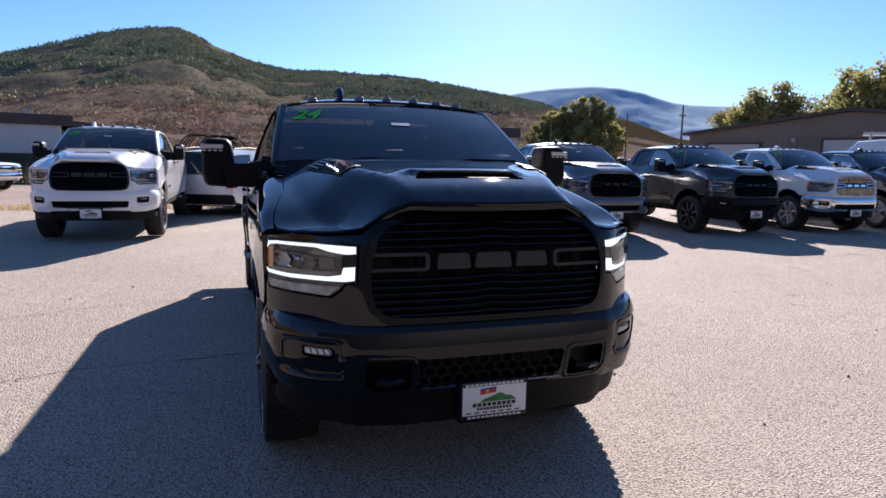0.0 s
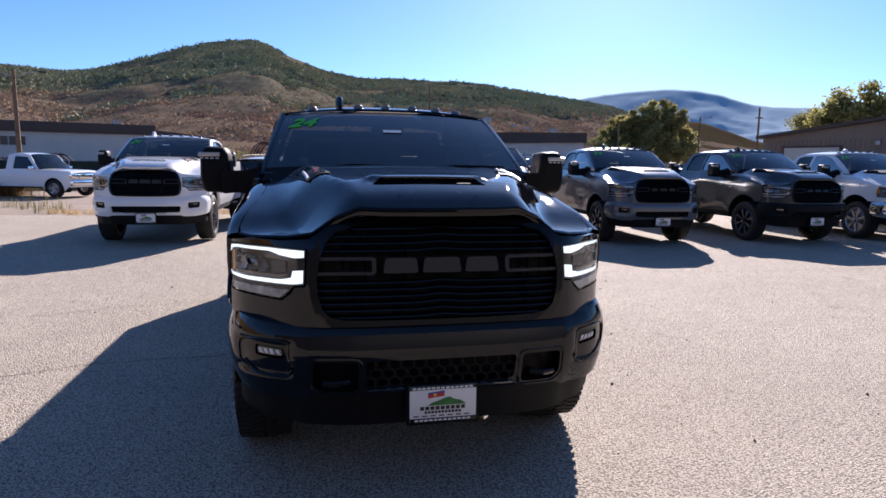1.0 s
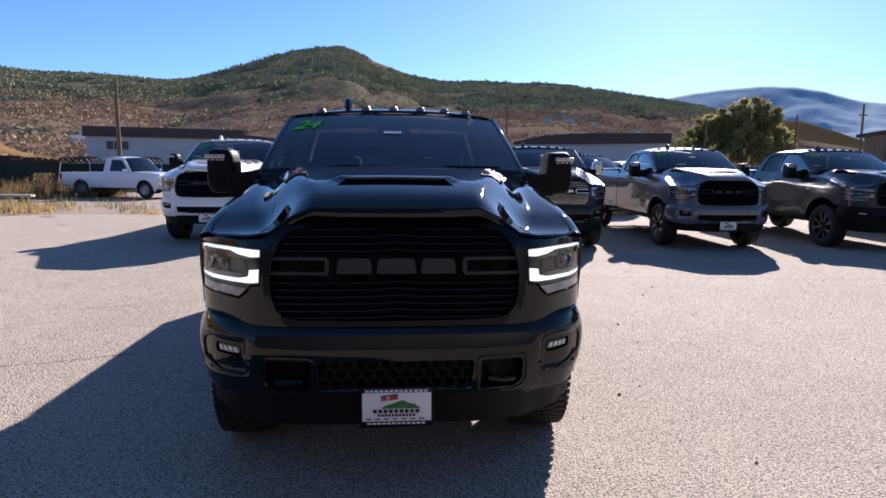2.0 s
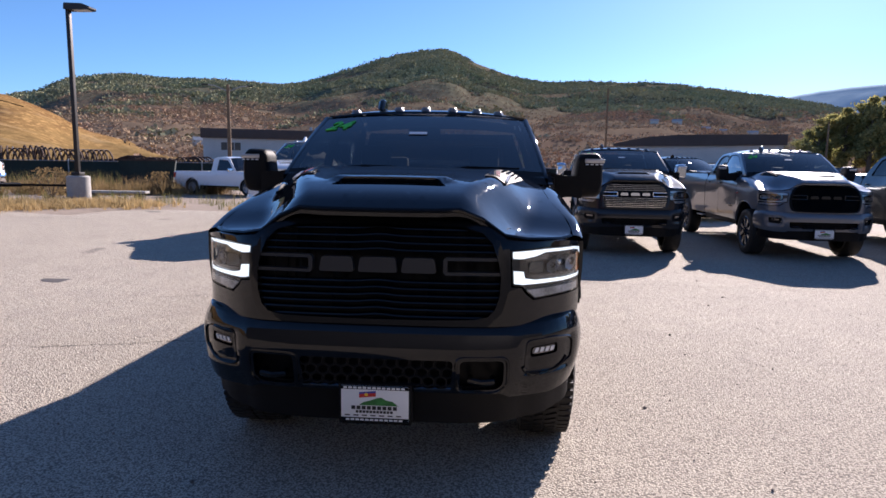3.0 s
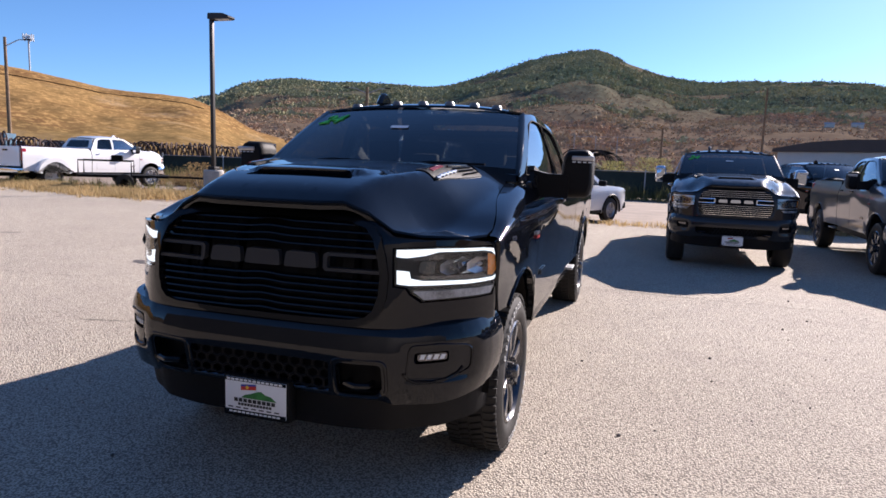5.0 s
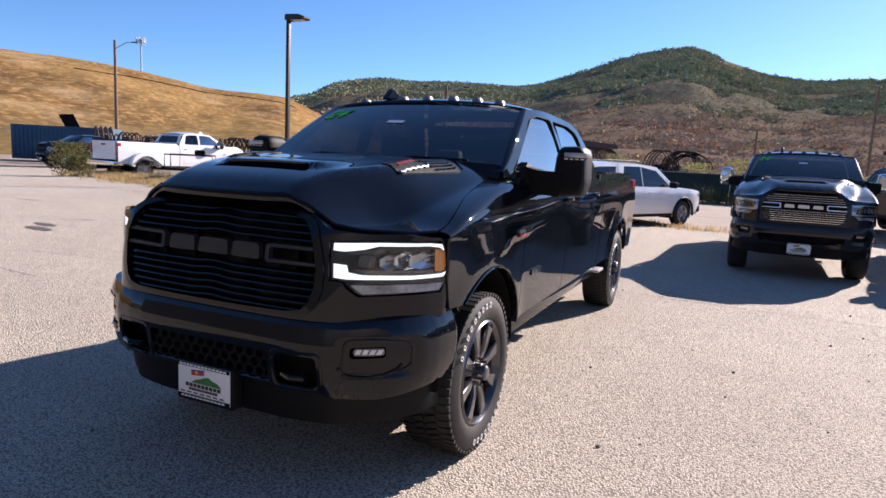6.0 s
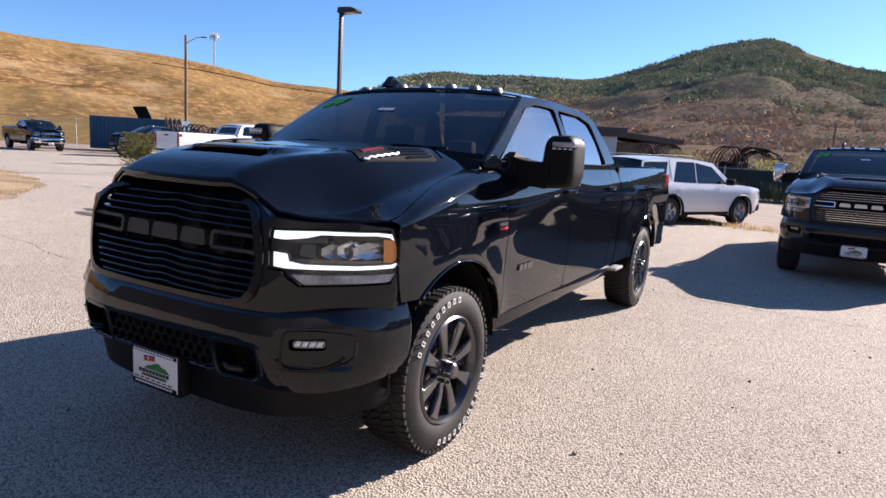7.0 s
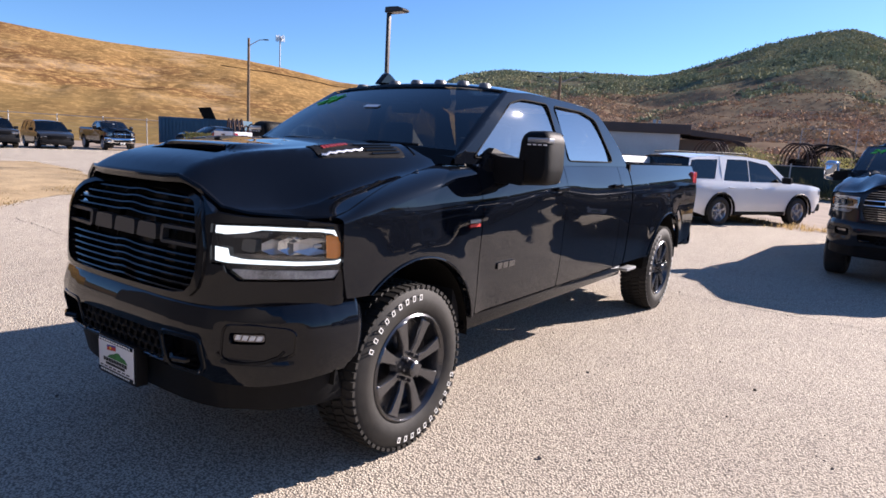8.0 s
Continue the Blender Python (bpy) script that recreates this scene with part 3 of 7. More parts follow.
        outline = [(1.40, 1.44), (1.50, 1.52), (1.80, 1.715), (2.085, 1.882), (2.35, 1.902), (2.7, 1.905), (3.1, 1.90), (3.4, 1.882), (3.56, 1.835), (3.66, 1.74), (3.80, 1.60), (3.935, 1.44)]
        w1 = rounded([(1.565, 1.475), (2.065, 1.815), (2.22, 1.850), (2.575, 1.85), (2.61, 1.475)], 0.035, 3)
        w2 = rounded([(2.715, 1.475), (2.685, 1.85), (3.20, 1.845), (3.42, 1.80), (3.60, 1.475)], 0.05, 4)
        part("cabin_side", plate(outline, (w1, w2), gl, (cy[::2], cz), lambda p: (-s * 0.035, 0, 0)), body, t, angle=50)
        for w, g in ((w1, "sideglass"), (w2, "privacy" if not hero else "sideglass")):
            pane = plate(w, (), lambda y, z: (s * (cabin_x(z, y) - 0.012), y, z), (cy[::2], cz))
            part("side_window", pane, M[g], t).visible_shadow = False
            trim = [(s * (cabin_x(z, y) + 0.002), y, z) for y, z in w]
            part("window_trim", tube(trim, 0.005, 5, True), M["dark"] if grille != "chrome" else M["chrome"], t)
        strip = bmesh.new()
        rows = []
        for v in spread(0, 1, 8):
            p = screen_point(s, v)
            z = 1.44 + (1.882 - 1.44) * v
            rows.append((strip.verts.new(p), strip.verts.new((s * (cabin_x(z, 1.40 + 0.685 * v) * 0.5 + p.x * s * 0.5 + 0.012), 1.40 + 0.685 * v - 0.005, p.z * 0.5 + z * 0.5 + 0.012)), strip.verts.new((s * cabin_x(z, 1.40 + 0.685 * v), 1.40 + 0.685 * v, z))))
        for a, b in zip(rows, rows[1:]):
            for i in (0, 1):
                strip.faces.new((a[i], a[i + 1], b[i + 1], b[i]))
        bmesh.ops.recalc_face_normals(strip, faces=strip.faces)
        part("a_pillar", strip, body, t, angle=80)

        # towing mirror on its arm
        sh = rounded([(1.065, 1.335), (1.24, 1.345), (1.262, 1.42), (1.258, 1.60), (1.225, 1.645), (1.10, 1.640), (1.075, 1.60), (1.06, 1.44)], 0.03, 3)
        shell = bmesh.new()
        rings = []
        for y, k in ((1.70, 0.80), (1.715, 0.92), (1.75, 0.99), (1.80, 1.0), (1.90, 0.98)):
            rings.append([shell.verts.new((s * (1.162 + (x - 1.162) * k), y, 1.49 + (z - 1.49) * k)) for x, z in sh])
        for a, b in zip(rings, rings[1:]):
            for i in range(len(a)):
                shell.faces.new((a[i], a[(i + 1) % len(a)], b[(i + 1) % len(a)], b[i]))
        shell.faces.new(rings[0])
        shell.faces.new(rings[-1][::-1])
        bmesh.ops.recalc_face_normals(shell, faces=shell.faces)
        mir = part("towing_mirror", shell, M[mirror], t, angle=40)
        part("mirror_glass", box(s * 1.08, s * 1.245, 1.901, 1.906, 1.36, 1.63, 0.002), M["chrome"], mir)
        part("turn_signal_strip", box(s * 1.13, s * 1.263, 1.694, 1.76, 1.575, 1.603, 0.006), M["alloy"], mir)
        dots = bmesh.new()
        for i in range(4):
            add_box(dots, s * (1.135 + i * 0.032), s * (1.155 + i * 0.032), 1.688, 1.692, 1.562, 1.569)
        part("signal_leds", dots, M["plate_white"], mir)
        arm = solid(rounded([(0.88, 1.37), (0.97, 1.335), (1.02, 1.345), (1.12, 1.335), (1.12, 1.485), (0.98, 1.488), (0.87, 1.515)], 0.02, 2), lambda x, z: (s * x, 1.69, z), (0, 0.17, 0))
        part("mirror_arm", arm, M["plastic"], mir)
        part("mirror_foot", solid([(1.56, 1.40), (1.86, 1.40), (1.86, 1.50), (1.74, 1.535)], lambda y, z: (s * (cabin_x(z, y) - 0.01), y, z), (s * 0.04, 0, 0)), M["plastic"], mir)
        part("mirror_glass_surround", box(s * 0.87, s * 0.93, 1.66, 1.84, 1.40, 1.48, 0.02), M["plastic"], mir)

        # headlamp
        lx = lambda x, z, d: (s * x, face_y(x, z) + d, z)
        cut = spread(0.5, 1.0, 26)
        lamp_out = [(0.592, 1.170), (0.75, 1.176), (0.925, 1.170), (0.942, 1.10), (0.947, 1.0), (0.93, 0.955), (0.70, 0.952), (0.665, 0.985), (0.645, 1.012), (0.60, 1.018)]
        lamp = part("headlamp", plate(lamp_out, (), lambda x, z: lx(x, z, 0.045), (cut, ()), (0, -0.03, 0)), M["gloss_black"] if drl else M["dull_chrome"], t, "headlamp with lit white running light" if drl else "")
        light = M["drl"] if drl else M["alloy"]
        part("running_light_top", plate([(0.597, 1.166), (0.75, 1.170), (0.90, 1.166), (0.934, 1.158), (0.9435, 1.115), (0.937, 1.128), (0.925, 1.146), (0.90, 1.154), (0.75, 1.156), (0.705, 1.142), (0.64, 1.133), (0.598, 1.137)], (), lambda x, z: lx(x, z, 0.012), (cut, ()), (0, 0.003, 0)), light, lamp)
        part("running_light_bottom", plate([(0.605, 1.025), (0.65, 1.018), (0.85, 1.013), (0.935, 1.016), (0.9435, 1.040), (0.930, 1.030), (0.85, 1.029), (0.70, 1.035), (0.655, 1.046), (0.648, 1.076), (0.602, 1.082)], (), lambda x, z: lx(x, z, 0.012), (cut, ()), (0, 0.003, 0)), light, lamp)
        if hero or grille == "chrome":
            part("amber_reflector", plate([(0.914, 1.138), (0.934, 1.128), (0.9405, 1.060), (0.930, 1.040), (0.916, 1.043)], (), lambda x, z: lx(x, z, 0.010), (cut, ()), (0, 0.02, 0)), M["amber"], lamp)
        py = face_y(0.70, 1.09)
        part("projector_lens", solid(rounded([(0.672, 1.066), (0.738, 1.062), (0.742, 1.118), (0.680, 1.116)], 0.012, 3), lambda x, z: (s * x, py + 0.02 + 0.25 * (x - 0.67), z), (0, 0.03, 0)), M["window_dark"], lamp)
        part("projector_hood", plate([(0.645, 1.132), (0.765, 1.146), (0.765, 1.124), (0.66, 1.120)], (), lambda x, z: lx(x, z, 0.020), (cut, ()), (0, 0.02, 0)), M["dull_chrome"], lamp)
        for bx, bz, br in ((0.788, 1.088, 0.034), (0.838, 1.094, 0.040), (0.886, 1.092, 0.038)):
            by = face_y(bx, bz)
            bowl = lathe([(by + 0.016, br), (by + 0.034, br * 0.72), (by + 0.048, br * 0.30), (by + 0.036, br * 0.16), (by + 0.034, 0.0001)], 7, "Y", (s * bx, 0, bz))
            for v in bowl.verts:
                v.co.y += (abs(v.co.x) - bx) * (2.2 if bx > 0.86 else 1.4)
            part("reflector", bowl, M["chrome"] if bx == 0.838 else M["alloy"], lamp, angle=10)
        part("bezel_ledge", plate([(0.665, 1.058), (0.905, 1.050), (0.905, 1.038), (0.70, 1.042)], (), lambda x, z: lx(x, z, 0.018), (cut, ()), (0, 0.02, 0)), M["dull_chrome"], lamp)
        part("turn_lens", plate([(0.665, 0.992), (0.935, 0.99), (0.925, 0.958), (0.705, 0.955)], (), lambda x, z: lx(x, z, 0.012), (cut, ()), (0, 0.02, 0)), M["lens_grey"], lamp)
        part("lamp_cover", plate(lamp_out, (), lambda x, z: lx(x, z, 0.002), (cut, ())), M["lens"], lamp).visible_shadow = False

        # fog lamp in its pocket
        pocket = plate([(s_of(0.655), 0.60), (s_of(0.90), 0.60), (s_of(0.90), 0.785), (s_of(0.655), 0.785)], (), lambda u, z: (lambda p: (s * p[0], p[1] + 0.055, p[2]))(bumper_point(u, z)), (spread(0.6, 1.1, 14), ()))
        fog = part("fog_lamp_pocket", pocket, M["grille_black"] if hero else M["plastic"], t)
        part("fog_lamp", plate(rounded([(s_of(0.70), 0.70), (s_of(0.82), 0.705), (s_of(0.82), 0.735), (s_of(0.70), 0.730)], 0.012, 2), (), lambda u, z: (lambda p: (s * p[0], p[1] + 0.012, p[2]))(bumper_point(u, z)), (spread(0.6, 1.1, 20), ()), (0, 0.04, 0)), M["dull_chrome"], fog)
        if hero:
            for led in [solid([(s_of(a), 0.709), (s_of(a + 0.018), 0.709), (s_of(a + 0.026), 0.728), (s_of(a + 0.008), 0.728)], lambda u, z: (lambda p: (s * p[0], p[1] + 0.008, p[2]))(bumper_point(u, z)), (0, 0.01, 0)) for a in (0.708, 0.736, 0.764, 0.790)]:
                part("fog_lamp_element", led, M["plate_white"], fog)
            crease = [(s * p[0], p[1] - 0.004, p[2]) for p in (bumper_point(s_of(x), z) for x, z in ((0.655, 0.652), (0.668, 0.625), (0.70, 0.612), (0.76, 0.612), (0.83, 0.622), (0.87, 0.640), (0.885, 0.665)))]
            recess = rounded([(0.66, 0.618), (0.80, 0.612), (0.905, 0.640), (0.905, 0.758), (0.80, 0.778), (0.672, 0.770)], 0.03, 4)
            part("fog_recess_edge", tube([(s * p[0], p[1] - 0.001, p[2]) for p in (bumper_point(s_of(x), z) for x, z in recess)], 0.006, 6, True), M["gloss_black"], fog)
            part("bumper_crease", tube(crease, 0.006, 6), M["gloss_black"], fog)
        part("tail_lamp", box(s * 0.88, s * 0.962, 5.93, 6.085, 0.98, 1.40, 0.02), M["tail_red"], t)
        part("seat", join(box(s * 0.18, s * 0.70, 2.35, 2.52, 0.95, 1.50, 0.05), box(s * 0.18, s * 0.70, 1.95, 2.5, 0.85, 1.0, 0.05), box(s * 0.32, s * 0.56, 2.43, 2.53, 1.52, 1.70, 0.04)), M["interior"], t)
        part("rear_headrest", box(s * 0.3, s * 0.56, 3.45, 3.55, 1.42, 1.62, 0.04), M["interior"], t)

    # hood with its scoop
    edge = [(0.12, 0.085), (0.25, 0.09), (0.36, 0.105), (0.46, 0.135), (0.56, 0.17), (0.66, 0.225), (0.75, 0.295), (0.83, 0.375), (0.888, 0.455)]
    flank = [(fender_edge(y), y) for y in (0.55, 0.7, 0.85, 1.0, 1.15, 1.30)]
    half = edge + flank + [(0.80, 1.365), (0.70, 1.325), (0.5, 1.275), (0.25, 1.235)]
    outline = half + [(0, 1.225)] + [(-x, y) for x, y in half[::-1]] + [(0, 0.083)]
    scoop = rounded([(-0.285, 0.335), (0.285, 0.335), (0.245, 0.425), (-0.245, 0.425)], 0.03, 3)
    hood = part("hood", plate(outline, (scoop,), lambda x, y: (x, y, hood_z(x, y) + (0.020 * smooth((y - 0.40) / 0.03) * smooth((0.34 - abs(x)) / 0.08) * smooth((0.75 - y) / 0.3))), (cx, cy), (0, 0.004, -0.03)), body, t, angle=60)
    part("scoop_mesh", box(-0.29, 0.29, 0.325, 0.44, 1.38, 1.428), M["grille_black"], hood)
    guard_pts = [(-x, y) for x, y in edge[::-1]] + [(0, 0.083)] + edge
    guard = bmesh.new()
    rings = []
    for i, (x, y) in enumerate(guard_pts):
        (xa, ya), (xb, yb) = guard_pts[max(0, i - 1)], guard_pts[min(len(guard_pts) - 1, i + 1)]
        n = Vector((yb - ya, xa - xb, 0)).normalized()
        z = hood_z(x, y)
        rings.append([guard.verts.new((x + n.x * o, y + n.y * o, z + h)) for o, h in ((-0.02, 0.005), (0.008, 0.009), (0.014, 0.0), (0.008, -0.010), (-0.012, -0.016))])
    for a, b in zip(rings, rings[1:]):
        for i in range(4):
            guard.faces.new((a[i], a[i + 1], b[i + 1], b[i]))
    bmesh.ops.recalc_face_normals(guard, faces=guard.faces)
    part("hood_deflector" if hero else "hood_edge_trim", guard, M["gloss_black"] if hero else body, hood, "glossy black stone deflector" if hero else "")
    for s in (1, -1):
        vent = plate(rounded([(0.455, 0.70), (0.575, 0.685), (0.69, 1.19), (0.61, 1.215), (0.525, 1.0)], 0.02, 2), (), lambda x, y: (s * x, y, hood_z(x, y) + 0.006), (spread(0.45, 0.70, 10), spread(0.68, 1.22, 14)), (0, 0, -0.012))
        v = part("hood_vent", vent, M["plastic"], hood)
        lou = bmesh.new()
        for i in range(4):
            add_tube(lou, [(s * (0.555 + i * 0.022 + 0.16 * (y - 0.92)), y, hood_z(0.555 + i * 0.022 + 0.16 * (y - 0.92), y) + 0.012) for y in spread(0.93 + i * 0.02, 1.17, 6)], 0.006, 5)
        part("vent_louvres", lou, M["gloss_black"], v)
        edge_pts = [(0.572 + 0.006 * (i % 2) + 0.10 * (y - 0.70), y) for i, y in enumerate(spread(0.70, 0.95, 10))]
        part("vent_bright_edge", tube([(s * x, y, hood_z(x, y) + 0.012) for x, y in edge_pts], 0.008, 6), M["alloy"] if hero else M["plastic"], v)
        if hero:
            on_side = lambda y, x: (s * x, y, hood_z(x, y) + 0.007)
            part("vent_badge", bars_text(0.73, 0.92, 0.485, 0.512, 7, on_side, (0, 0, 0.004)), M["dull_chrome"], v)
            part("vent_badge_red", bars_text(0.74, 0.91, 0.522, 0.543, 7, on_side, (0, 0, 0.004)), M["dark_red"], v)

    # nose panel with grille
    grille_half = [(0.0, 1.296), (0.22, 1.294), (0.40, 1.285), (0.485, 1.262), (0.53, 1.215), (0.558, 1.14), (0.572, 1.06), (0.568, 0.97), (0.548, 0.905), (0.515, 0.872), (0.45, 0.858), (0.22, 0.853), (0.0, 0.852)]
    ring = lambda k, dz: [(x * k, 1.073 + (z - 1.073) * dz) for x, z in grille_half] + [(-x * k, 1.073 + (z - 1.073) * dz) for x, z in grille_half[-2:0:-1]]
    nose_half = [(0.94, 0.84), (0.948, 0.95), (0.948, 1.10), (0.935, 1.185), (0.84, 1.205), (0.70, 1.205), (0.575, 1.218), (0.50, 1.268), (0.40, 1.300), (0.2, 1.325)]
    lamp_hole = [(0.585, 1.175), (0.75, 1.182), (0.930, 1.176), (0.9455, 1.10), (0.9475, 0.998), (0.935, 0.948), (0.695, 0.945), (0.655, 0.98), (0.64, 1.006), (0.593, 1.012)]
    outline = nose_half + [(0, 1.33)] + [(-x, z) for x, z in nose_half[::-1]]
    lamp_hole = [(min(x, 0.943), z) for x, z in lamp_hole]
    nose = part("nose_panel", plate(outline, (ring(1, 1), lamp_hole, mirror_x(lamp_hole)), lambda x, z: (x, face_y(x, z), z), (cx, cz), (0, 0.03, 0)), bump if hero else body, t, angle=50)
    frame_ = plate(ring(1.012, 1.014), (ring(0.955, 0.93),), lambda x, z: (x, face_y(x, z) - 0.014, z), (cx, ()), (0, 0.035, 0))
    gm = {"black": "gloss_black", "chrome": "chrome", "mesh": "grille_black"}[grille]
    gr = part("grille", frame_, body if grille == "chrome" else M[gm], t, "gloss black bar grille" if grille == "black" else "")
    part("grille_backing", plate(ring(0.99, 0.99), (), lambda x, z: (x, face_y(x, z) + 0.05, z), (cx, ())), M["grille_black"], gr)

    def span(z):
        best = 0.0
        for (x0, z0), (x1, z1) in zip(grille_half, grille_half[1:]):
            if min(z0, z1) <= z <= max(z0, z1) and abs(z1 - z0) > 1e-6:
                best = max(best, x0 + (x1 - x0) * (z - z0) / (z1 - z0))
        return best * 0.965

    slats = [1.262, 1.232, 1.202, 1.172, 1.034, 1.004, 0.974, 0.944, 0.914, 0.884]
    if grille == "mesh":
        slats = [0.885 + 0.022 * i for i in range(18)]
    for z in slats:
        w = span(z)
        wave = lambda x: z + (0.004 * math.cos(min(1, abs(x) / 0.12) * math.pi) - 0.003 if grille == "black" else 0)
        xs = spread(-w, w, 26)
        bm = bmesh.new()
        rows = [[bm.verts.new((x, face_y(x, z) + o, wave(x) + h)) for o, h in (((0.04, 0.008), (0.006, 0.0045), (0.003, -0.0015), (0.035, -0.008)) if grille != "chrome" else ((0.008, 0.0035), (0.003, 0.003), (0.003, -0.003), (0.008, -0.0035)))] for x in xs]
        for a, b in zip(rows, rows[1:]):
            for i in range(3):
                bm.faces.new((a[i], a[i + 1], b[i + 1], b[i]))
        bmesh.ops.recalc_face_normals(bm, faces=bm.faces)
        part("grille_slat", bm, M["gloss_black"] if grille == "black" else M["chrome"] if grille == "chrome" else M[gm], gr, angle=20)
    em = M[{"black": "emblem_black", "chrome": "chrome", "mesh": "gloss_black"}[grille]]
    fz = lambda x, z: (x, face_y(x, z) - 0.004, z)
    for s in (1, -1):
        c = [(0.545, 1.142), (0.305, 1.142), (0.292, 1.130), (0.292, 1.076), (0.305, 1.064), (0.545, 1.064), (0.545, 1.078), (0.315, 1.078), (0.310, 1.084), (0.310, 1.122), (0.315, 1.128), (0.545, 1.128)]
        part("emblem_bracket", solid([(s * x, z) for x, z in c], fz, (0, 0.03, 0)), em, gr)
    for a, b in ((-0.262, -0.105), (-0.088, 0.088), (0.105, 0.262)):
        blk = rounded([(a, 1.070), (b, 1.070), (b - 0.010, 1.136), (a + 0.010, 1.136)] if grille == "black" else [(a + 0.01, 1.078), (b - 0.01, 1.078), (b - 0.02, 1.128), (a + 0.02, 1.128)], 0.012, 2)
        part("emblem_block", solid(blk, fz, (0, 0.03, 0)), em, gr)

    # bumper
    e = s_of(0.972)
    top = [(u, 0.842 + 0.012 * smooth((u - 0.6) / 0.4)) for u in spread(0, e, 12)]
    low = [(e, 0.60), (e - 0.05, 0.545), (s_of(0.80), 0.508), (s_of(0.60), 0.505), (0.56, 0.525), (0.30, 0.530), (0, 0.530)]
    halfb = top + low
    outline = halfb + [(-u, z) for u, z in halfb[-2:0:-1]]
    hole_mid = rounded([(-0.335, 0.572), (0.335, 0.572), (0.345, 0.69), (-0.345, 0.69)], 0.02, 2)
    hole_tow = rounded([(0.375, 0.548), (0.54, 0.548), (0.572, 0.58), (0.572, 0.69), (0.375, 0.69)], 0.025, 3)
    hole_fog = rounded([(s_of(0.69), 0.69), (s_of(0.83), 0.697), (s_of(0.83), 0.745), (s_of(0.69), 0.738)], 0.015, 2)
    holes = (hole_mid, hole_tow, mirror_x(hole_tow), hole_fog, mirror_x(hole_fog))
    if not hero:
        hole_fog = rounded([(s_of(0.665), 0.645), (s_of(0.85), 0.655), (s_of(0.86), 0.752), (s_of(0.665), 0.745)], 0.025, 2)
        holes = (rounded([(-0.545, 0.578), (0.545, 0.578), (0.565, 0.685), (-0.565, 0.685)], 0.025, 2), hole_fog, mirror_x(hole_fog))
    cs = spread(-1.4, 1.4, 130 if hero else 56)
    bp = part("front_bumper", plate(outline, holes, bumper_point, (cs, spread(0.5, 0.86, 36 if hero else 14)), lambda p: (-0.03 * p.x * (abs(p.x) > 0.9), 0.045, 0)), bump, t, angle=50)
    back = plate([(-0.60, 0.54), (0.60, 0.54), (0.60, 0.70), (-0.60, 0.70)], (), lambda u, z: (lambda q: (q[0], q[1] + 0.06, q[2]))(bumper_point(u, z)), (spread(-0.6, 0.6, 12), ()))
    if hero:
        for s in (1, -1):
            # Smoked-chrome tube drawn in for the sky highlight on the bumper's lower edge.
            lip = [(lambda q: (q[0], q[1] - 0.003, q[2]))(bumper_point(s * u, 0.553)) for u in spread(0.17, 0.335, 6)]
            part("lower_lip", tube(lip, 0.007, 6), M["dull_chrome"], bp)
            ring_ = rounded([(0.358, 0.536), (0.548, 0.534), (0.590, 0.572), (0.590, 0.704), (0.358, 0.704)], 0.035, 4)
            part("tow_hook_surround", tube([(lambda q: (q[0], q[1] + 0.002, q[2]))(bumper_point(s * u, z)) for u, z in ring_], 0.009, 6, True), M["gloss_black"], bp)
    part("intake_backing", back, M["grille_black"], bp)
    comb = bmesh.new()
    for r in range(3):
        for c in range(12):
            x0, z0 = -0.325 + c * 0.056 + (r % 2) * 0.028, 0.588 + r * 0.040
            add_tube(comb, [(x0 + 0.028 * math.cos(k * math.pi / 3 + 0.52), 0.025, z0 + 0.024 * math.sin(k * math.pi / 3 + 0.52)) for k in range(6)], 0.005, 4, True)
    part("honeycomb_mesh", comb, M["plastic"], bp)
    for s in (1, -1):
        part("tow_hook", tube([(s * 0.42, 0.07, 0.60), (s * 0.42, 0.02, 0.60), (s * 0.47, 0.0, 0.60), (s * 0.52, 0.02, 0.60), (s * 0.52, 0.07, 0.60)], 0.014, 8), M["gloss_black"], bp)
    part("valance", plate([(-s_of(0.955), 0.40), (-s_of(0.80), 0.372), (-0.35, 0.365), (0.35, 0.365), (s_of(0.80), 0.372), (s_of(0.955), 0.40), (s_of(0.955), 0.555), (-s_of(0.955), 0.555)], (), lambda u, z: (lambda q: (q[0] * 0.955, q[1] + 0.055 + 0.22 * (0.555 - z), z))(bumper_point(u, 0.72)), (spread(-1.2, 1.2, 50), spread(0.36, 0.56, 5)), (0, 0.03, 0)), M["plastic"], bp)
    part("parking_sensor", lathe([(0.003, 0.0001), (0.004, 0.010), (0.02, 0.011)], 12, "Y", (0.0, 0.02, 0.80)), M["plastic"], bp)

    # dealer plate in place of a number plate, with bars for its words
    br = part("plate_bracket", box(-0.165, 0.165, 0.0, 0.06, 0.385, 0.575, 0.01), M["plastic"], t)
    plate_ob = part("dealer_plate", box(-0.152, 0.152, -0.006, 0.0, 0.402, 0.566, 0.003), M["plate_white"], br, "white dealer plate with green hill emblem")
    fp = lambda y: (lambda x, z: (x, y, z))
    strip = join(box(-0.152, 0.152, -0.0085, -0.006, 0.402, 0.420), box(-0.152, 0.152, -0.0085, -0.006, 0.551, 0.566))
    part("plate_frame", strip, M["gloss_black"], plate_ob)
    part("frame_wording", join(bars_text(-0.13, 0.13, 0.407, 0.415, 12, fp(-0.0095), (0, 0.001, 0)), bars_text(-0.14, 0.14, 0.554, 0.563, 13, fp(-0.0095), (0, 0.001, 0))), M["white_ink"], plate_ob)["kind"] = "stuff"
